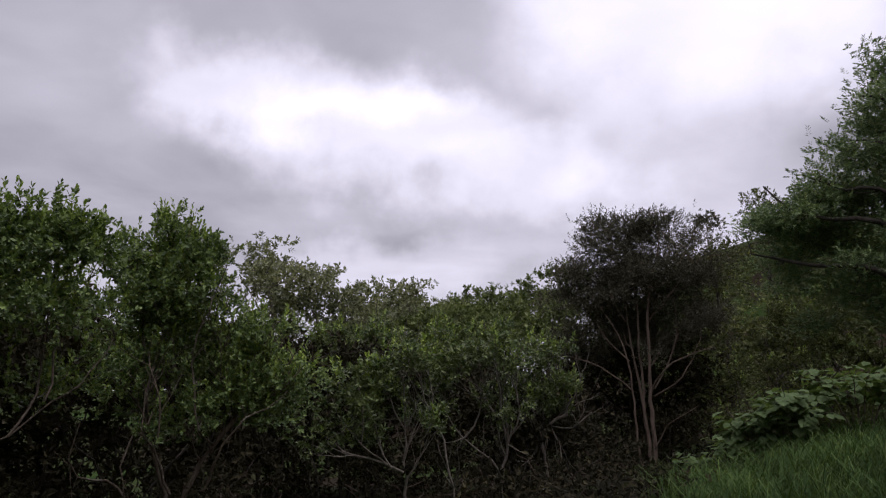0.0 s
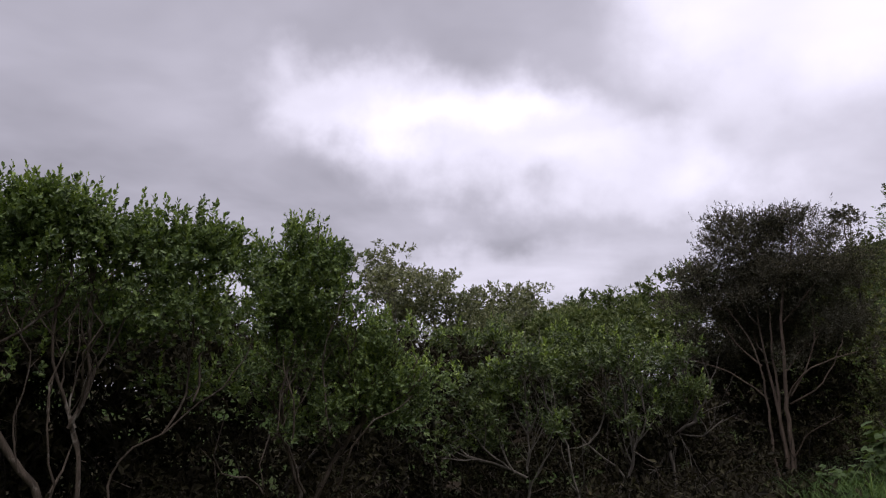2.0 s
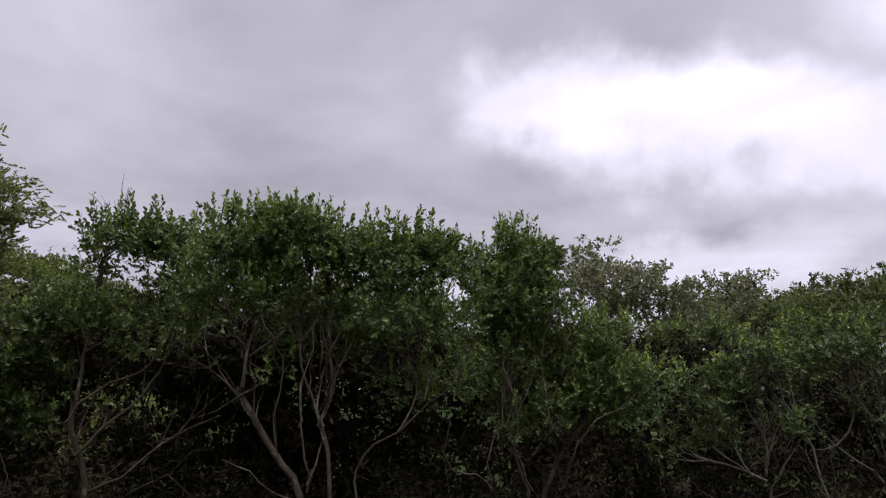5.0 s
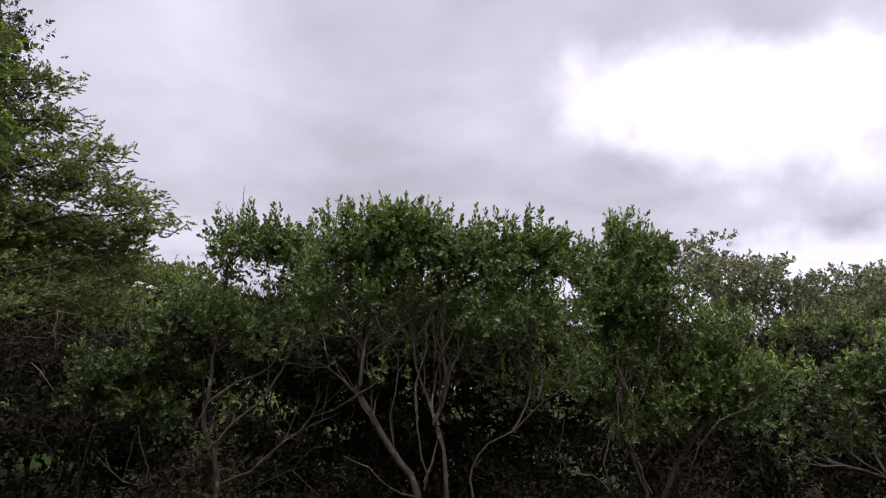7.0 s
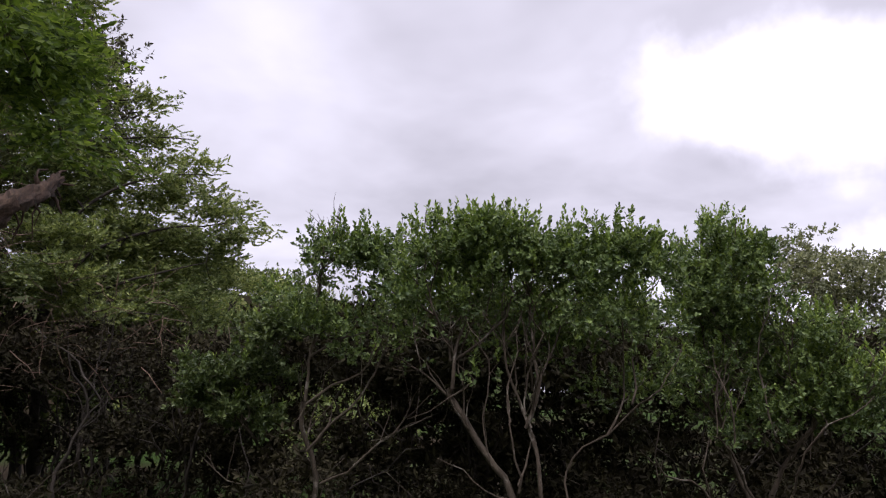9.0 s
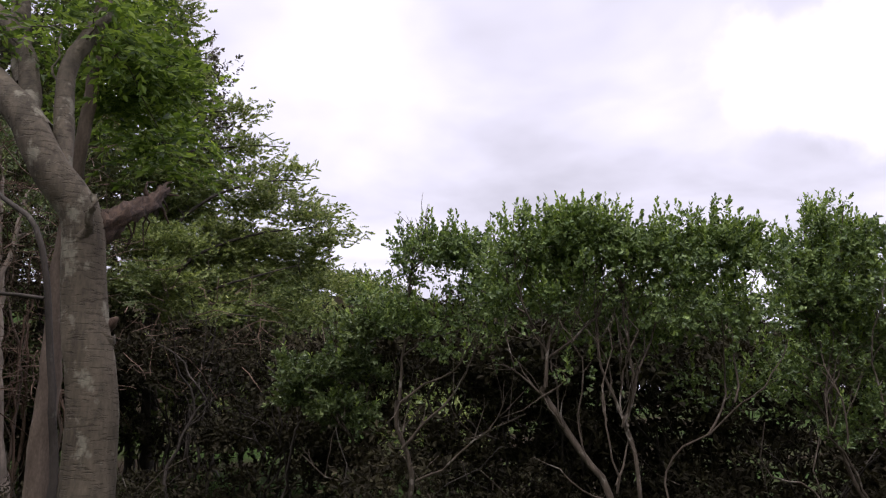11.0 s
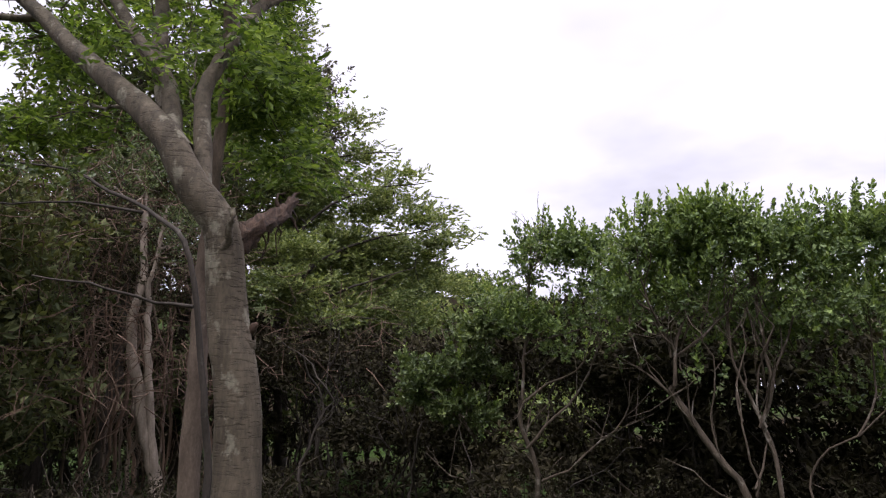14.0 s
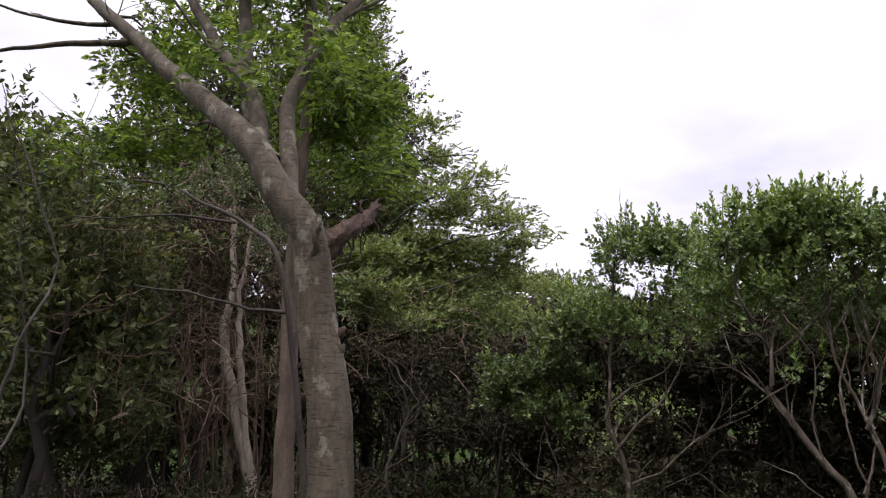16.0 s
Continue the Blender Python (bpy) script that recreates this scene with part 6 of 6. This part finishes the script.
plant("feathery_tree", "tall conical tree with feathery light-green layered foliage", "tree", 95, FEATHERY_FORM.stems, FEATHERY_FORM.blobs, 6600, FEATHER, BARK_DARK, [LEAF_FEATHER],
      tip=0.005, step=0.3, wobble=0.12, steep=0.1, tuft=(18, 0.26, 0.55), bearing=0.15, thick=0.4)

far_tree("tall dark-leaved tree rising behind the feathery tree", 98, -19.5, 7.5, 13.2, 1.1, 320, [LEAF_DARK], BARK_DARK, {**FAR, "size": 0.13, "n": 7}, name="tree", low=0.62)

WOOD = "trees of the wood"
W_LEAF = {**FAR, "size": 0.148, "reach": 0.2, "n": 5, "puff": 0.16}


def wood_tree(seed, x, y, top, wide, mat, n):
    far_tree("leafy tree of the wood with thin dark stems", seed, x, y, top, wide, n, [mat], BARK_DARK, W_LEAF, group=WOOD, low=0.2 if top < 5 else 0.4)


wood_tree(301, -14.2, -1.6, 6.4, 2.2, LEAF_WOOD, 620)
wood_tree(302, -17.5, -3.2, 8.0, 2.6, LEAF_FAR, 620)
wood_tree(303, -20.5, -0.6, 7.6, 2.2, LEAF_DARK, 600)
wood_tree(304, -17.0, 2.6, 11.4, 2.7, LEAF_WOOD, 900)
wood_tree(305, -21.0, 4.2, 10.2, 2.8, LEAF_FEATHER, 700)
wood_tree(307, -11.4, -0.4, 4.6, 1.5, LEAF_WOOD, 520)
wood_tree(308, -24.0, -4.0, 8.5, 3.0, LEAF_FAR, 500)
wood_tree(309, -19.5, 9.6, 5.0, 2.2, LEAF_FAR, 500)
wood_tree(310, -15.0, 12.5, 2.5, 1.9, LEAF_FEATHER, 400)
wood_tree(312, -15.5, -0.6, 4.2, 2.0, LEAF_WOOD, 460)
wood_tree(313, -16.0, -4.5, 5.0, 2.2, LEAF_WOOD, 420)
wood_tree(314, -18.5, 5.0, 4.5, 2.0, LEAF_FAR, 420)
wood_tree(315, -13.8, -0.4, 5.6, 2.0, LEAF_WOOD, 460)
wood_tree(316, -22.5, 1.6, 10.5, 2.8, LEAF_WOOD, 700)
wood_tree(317, -21.0, 7.6, 9.0, 2.6, LEAF_WOOD, 600)
wood_tree(318, -20.0, 2.2, 6.0, 2.4, LEAF_DARK, 500)
wood_tree(319, -17.4, 1.6, 9.4, 2.0, LEAF_WOOD, 650)
wood_tree(320, -18.6, 4.4, 10.0, 2.2, LEAF_WOOD, 650)
plant("young_tree", "young tree with thin dark branches and sparse small leaves", "tree", 96, [
    ("stem", [foot(-5.55, -0.75), (-5.5, -0.72, 1.4), (-5.62, -0.6, 2.1), (-5.85, -0.48, 2.6), (-5.9, -0.62, 3.1), (-6.1, -0.8, 3.7)], 0.017, 0.006),
    ("stem", [(-5.52, -0.72, 1.0), (-6.2, -0.5, 1.6), (-6.4, -0.55, 2.6), (-6.5, -0.75, 3.5)], 0.013, 0.005)],
    [(-6.3, -0.75, 3.35, 0.5, 0.35, 0.55), (-6.5, -0.6, 2.6, 0.4, 0.3, 0.5)], 60, {**BUSH, "size": 0.055, "n": 6, "shoots": 2}, BARK_DARK, [LEAF_WOOD], step=0.14, wobble=0.1)

log = plant("fallen_log", "dark fallen log on the floor of the wood", "log", 97, [
    ("trunk", [(-18.2, 2.4, float(height(-18.2, 2.4)) + 0.1), (-18.4, 0.9, float(height(-18.4, 0.9)) + 0.16), (-18.6, -0.9, float(height(-18.6, -0.9)) + 0.14)], 0.13, 0.09)],
    [], 0, THICKET, BARK_DARK, [LEAF_SHADE], step=0.2, wobble=0.1, sides=10)

# ---- undergrowth, which nobody could count ----
rng = np.random.default_rng(77)


def undergrowth(name, label, seed, bands, twigs, clumps, leaf, mats, bark):
    """Tangled twigs and leaves between two distances; bands: degrees to the left from and to, metres from and to, top."""
    rng = np.random.default_rng(seed)
    share = np.array([(b[1] - b[0]) * (b[3] - b[2]) * (b[4] + 0.5) for b in bands])
    vs, qs, c = [], [], 0

    def spots(n):
        k = np.array(bands)[rng.choice(len(bands), n, p=share / share.sum())]
        a = np.radians(rng.uniform(k[:, 0], k[:, 1]))
        d = rng.uniform(k[:, 2], k[:, 3])
        return -np.sin(a) * d, np.cos(a) * d, k[:, 4]
    x, y, top = spots(twigs)
    z = height(x, y)
    for i in range(twigs):
        lean = rng.normal(0, 0.6, 2)
        h = top[i] * rng.uniform(0.5, 1.2)
        s = np.linspace(0, 1, 6)[:, None]
        p = np.array([x[i], y[i], z[i] - 0.05]) + s * np.array([lean[0] * h, lean[1] * h, h]) + np.cumsum(rng.normal(0, 0.09, (6, 3)), 0)
        v, q = tube(p, np.linspace(rng.uniform(0.008, 0.022), 0.004, 6), 4)
        vs.append(v)
        qs.append(q + c)
        c += len(v)
    x, y, top = spots(clumps)
    lump = 0.65 + 0.4 * np.sin(x * 2.1 + 1.3 * np.sin(y * 1.1)) * np.sin(y * 1.9 + 0.7 * x)
    at = np.stack([x, y, height(x, y) + top * lump * rng.random(clumps) ** 0.7], -1)
    v = leaves(at, unit(rng.normal(0, 1, (clumps, 3)) + np.array([0, 0, 0.6])), rng, **leaf)
    lv = np.arange(len(v)).reshape(-1, 4) + c
    tags = np.concatenate([np.full(sum(len(q) for q in qs), 1), np.zeros(len(lv))])
    o = link_mesh(name, np.vstack(vs + [v]), np.vstack(qs + [lv]), mats + [bark], tags)
    return tagged(o, label, "undergrowth", kind="stuff")


# both layers below have the shade under the bushes put into their leaf colour
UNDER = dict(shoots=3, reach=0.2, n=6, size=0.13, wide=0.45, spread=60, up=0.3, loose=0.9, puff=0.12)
undergrowth("undergrowth", "tangled twigs and leaves under the bushes, coloured for deep shade", 78, [
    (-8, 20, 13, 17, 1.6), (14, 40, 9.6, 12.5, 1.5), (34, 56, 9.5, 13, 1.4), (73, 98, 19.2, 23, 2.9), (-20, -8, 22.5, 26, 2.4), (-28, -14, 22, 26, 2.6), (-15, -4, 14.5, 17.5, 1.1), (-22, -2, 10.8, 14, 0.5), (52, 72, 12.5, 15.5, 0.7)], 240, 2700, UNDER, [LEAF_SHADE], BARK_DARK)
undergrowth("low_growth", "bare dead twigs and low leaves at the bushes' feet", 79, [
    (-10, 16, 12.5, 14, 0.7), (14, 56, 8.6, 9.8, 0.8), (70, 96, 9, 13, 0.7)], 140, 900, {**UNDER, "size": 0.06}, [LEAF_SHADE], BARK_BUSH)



def dead_twigs(name, label, seed, count, left, far, low, high):
    """A haze of bare brown twigs hanging between the stems of the wood."""
    rng = np.random.default_rng(seed)
    a, d = np.radians(rng.uniform(*left, count)), rng.uniform(*far, count)
    p = np.stack([-np.sin(a) * d, np.cos(a) * d, rng.uniform(low, high, count)], -1)
    vs, qs, c = [], [], 0
    for i in range(count):
        run = unit(rng.normal(0, 1, 3) * np.array([1, 1, 0.7])) * rng.uniform(0.4, 1.1)
        s = np.linspace(0, 1, 5)[:, None]
        line = p[i] + s * run + np.cumsum(rng.normal(0, 0.05, (5, 3)), 0)
        v, q = tube(line, np.linspace(rng.uniform(0.005, 0.011), 0.003, 5), 3)
        vs.append(v)
        qs.append(q + c)
        c += len(v)
    return tagged(link_mesh(name, np.vstack(vs), np.vstack(qs), [BARK_TWIG]), label, "twigs", kind="stuff")


dead_twigs("dead_twigs", "haze of bare reddish-brown dead twigs in the wood", 83, 800, (73, 92), (11.5, 16.5), 1.6, 5.8)
dead_twigs("dead_twigs", "tangle of bare brown dead twigs among the dark saplings", 85, 330, (79, 92), (9.5, 13), 1.4, 5.2)
dead_twigs("dead_twigs", "bare dead twigs under the feathery tree", 84, 70, (60, 72), (11.5, 15), 1.6, 3.6)

# ---- wooded hillside ----
n = 5000
a = np.radians(np.concatenate([rng.uniform(42, 68, n * 3 // 4), rng.uniform(-40, -14, n // 4)]))
d = 26 + 54 * np.sqrt(rng.random(len(a)))
x, y = -np.sin(a) * d, np.cos(a) * d
hub = np.stack([x, y, height(x, y)], -1)
spread = rng.normal(0, 1, (len(a), 3)) * np.array([0.3, 0.3, 0.2])
crowns = np.round(hub[:, :2] / 3.0)
dome = 1.6 + 0.7 * np.sin(crowns[:, 0] * 12.9 + crowns[:, 1] * 4.1) - 3.2 * np.sum((hub[:, :2] / 3.0 - crowns) ** 2, 1)
at = hub + spread + np.stack([0 * a, 0 * a, np.maximum(dome, 0.2)], -1)
v = leaves(at, unit(spread + np.array([0, 0, 1.0])), rng, shoots=3, reach=0.35, n=5, size=0.27, wide=0.66, spread=66, up=0.4, loose=0.9, puff=0.3)
far_woods = tagged(link_mesh("far_woods", v, np.arange(len(v)).reshape(-1, 4), [LEAF_HILL]), "bright green low woods covering the far hillside", "woods", kind="stuff")

# ---- grass on the bank ----


def grass(name, label, seed, count, where, tall):
    rng = np.random.default_rng(seed)
    x, y = where(rng, count)
    heads = max(1, count // 70)
    tuft = rng.integers(0, heads, count)
    x, y = x[tuft] + rng.normal(0, 0.2, count), y[tuft] + rng.normal(0, 0.2, count)
    base = np.stack([x, y, height(x, y) - 0.02], -1)
    way = np.stack([np.cos(tuft * 2.4), np.sin(tuft * 2.4), 0 * x], -1) * 0.5 + rng.normal(0, 0.6, (count, 3)) * np.array([1, 1, 0])
    way = unit(way)
    h = (tall * rng.uniform(0.5, 1.2, count) * (0.35 + 0.8 * np.sin(tuft * 7.7) ** 2))[:, None]
    side = np.cross(way, np.array([0, 0, 1.0])) * (0.0028 + 0.0035 * rng.random((count, 1)))
    bend = rng.uniform(0.6, 1.7, (count, 1))
    p1 = base + np.array([0, 0, 1.0]) * h * 0.5 + way * h * 0.16 * bend
    p2 = base + np.array([0, 0, 1.0]) * h * (0.82 - 0.06 * bend) + way * h * 0.42 * bend
    p3 = base + np.array([0, 0, 1.0]) * h * (0.92 - 0.36 * bend) + way * h * 0.78 * bend
    v = np.stack([base - side, base + side, p1 - side, p1 + side, p2 - side * 0.8, p2 + side * 0.8, p3, p3 + side * 0.15], 1).reshape(-1, 3)
    k = np.arange(count)[:, None] * 8
    q = np.stack([k + np.array([0, 1, 3, 2]), k + np.array([2, 3, 5, 4]), k + np.array([4, 5, 7, 6])], 1).reshape(-1, 4)
    return tagged(link_mesh(name, v, q, [GRASS]), label, "grass", kind="stuff")


grass("grass", "long arching green grass on the bank", 81, 21000, lambda r, n: (3.4 + 6.1 * r.random(n) ** 0.8, r.uniform(8.0, 11.6, n)), 0.72)
grass("grass", "patchy grass in the lit gaps of the wood", 82, 8000, lambda r, n: (r.uniform(-27, -13, n), r.uniform(1, 13, n)), 0.5)

# ---- broad-leaved shrubs on the bank ----
blade = bpy.data.meshes.new("leaf")
bm = bmesh.new()
rim = [(0.0, 0.0), (0.34, 0.12), (0.46, 0.42), (0.3, 0.75), (0.0, 1.0), (-0.3, 0.75), (-0.46, 0.42), (-0.34, 0.12)]
spine = [bm.verts.new((0, 0, 0)), bm.verts.new((0, 0.45, 0.05)), bm.verts.new((0, 1.0, -0.12))]
edge = [bm.verts.new((px, py, -0.1 * py * py + 0.22 * abs(px) - 0.08 * (abs(px) > 0.4))) for px, py in rim[1:4]]
other = [bm.verts.new((-v.co.x, v.co.y, v.co.z)) for v in edge]
for e, flip in ((edge, False), (other, True)):
    for f in ((spine[0], e[0], spine[1]), (e[0], e[1], spine[1]), (e[1], e[2], spine[1]), (e[2], spine[2], spine[1])):
        bm.faces.new(f[::-1] if flip else f)
bm.to_mesh(blade)
bm.free()
blade.materials.append(LEAF_BROAD)


def broad_shrub(label, seed, x, y, wide, tall, count, size):
    rng = random.Random(seed)
    f = foot(x, y)
    ob = new("broad_leaved_shrub")
    ob.location = f
    tagged(ob, label, "shrub", "shrubs on the bank")
    stalks = []
    for k in range(9):
        a, r = rng.uniform(0, 6.28), wide * rng.uniform(0.3, 0.9)
        line, _ = smooth_line([(0, 0, 0), (math.cos(a) * r * 0.35, math.sin(a) * r * 0.35, tall * 0.5), (math.cos(a) * r, math.sin(a) * r, tall * rng.uniform(0.65, 0.95))], 0.12, np.random.default_rng(seed + k), 0.06)
        v, q = tube(line, np.linspace(0.014, 0.005, len(line)), 5)
        o = link_mesh("stem", v, q, [BARK_BUSH], smooth=True)
        o.parent = ob
        stalks.append(line)
    for k in range(count):
        line = stalks[k % 9]
        p = Vector(line[int((0.72 + 0.28 * rng.random()) * (len(line) - 1))])
        a = rng.uniform(0, 6.28)
        o = new("leaf", blade)
        o.parent = ob
        s = size * rng.uniform(0.6, 1.2)
        o.matrix_local = Matrix.Translation(p + Vector((math.cos(a) * rng.uniform(0.02, 0.22), math.sin(a) * rng.uniform(0.02, 0.22), rng.uniform(-0.1, 0.1)))) @ Euler((radians(rng.uniform(-45, 10)), radians(rng.uniform(-20, 20)), a - 1.57)).to_matrix().to_4x4() @ Matrix.Scale(s, 4)
    return ob


for k, (x, y, tall, wide) in enumerate(((5.3, 10.9, 1.5, 0.7), (4.95, 11.3, 1.35, 0.6), (6.2, 10.7, 1.55, 0.8), (6.9, 10.5, 1.6, 0.8), (5.8, 11.7, 1.5, 0.8), (7.6, 11.8, 1.7, 0.9), (8.4, 12.4, 1.9, 0.9))):
    broad_shrub("shrub with broad drooping light-green leaves on the grassy bank", 401 + k, x, y, wide, tall, 230, 0.17)
broad_shrub("low broad-leaved plant at the foot of the bank", 411, 5.0, 12.5, 0.5, 0.9, 110, 0.15)
broad_shrub("low broad-leaved plant beside the long grass", 412, 4.5, 12.8, 0.5, 0.8, 110, 0.15)
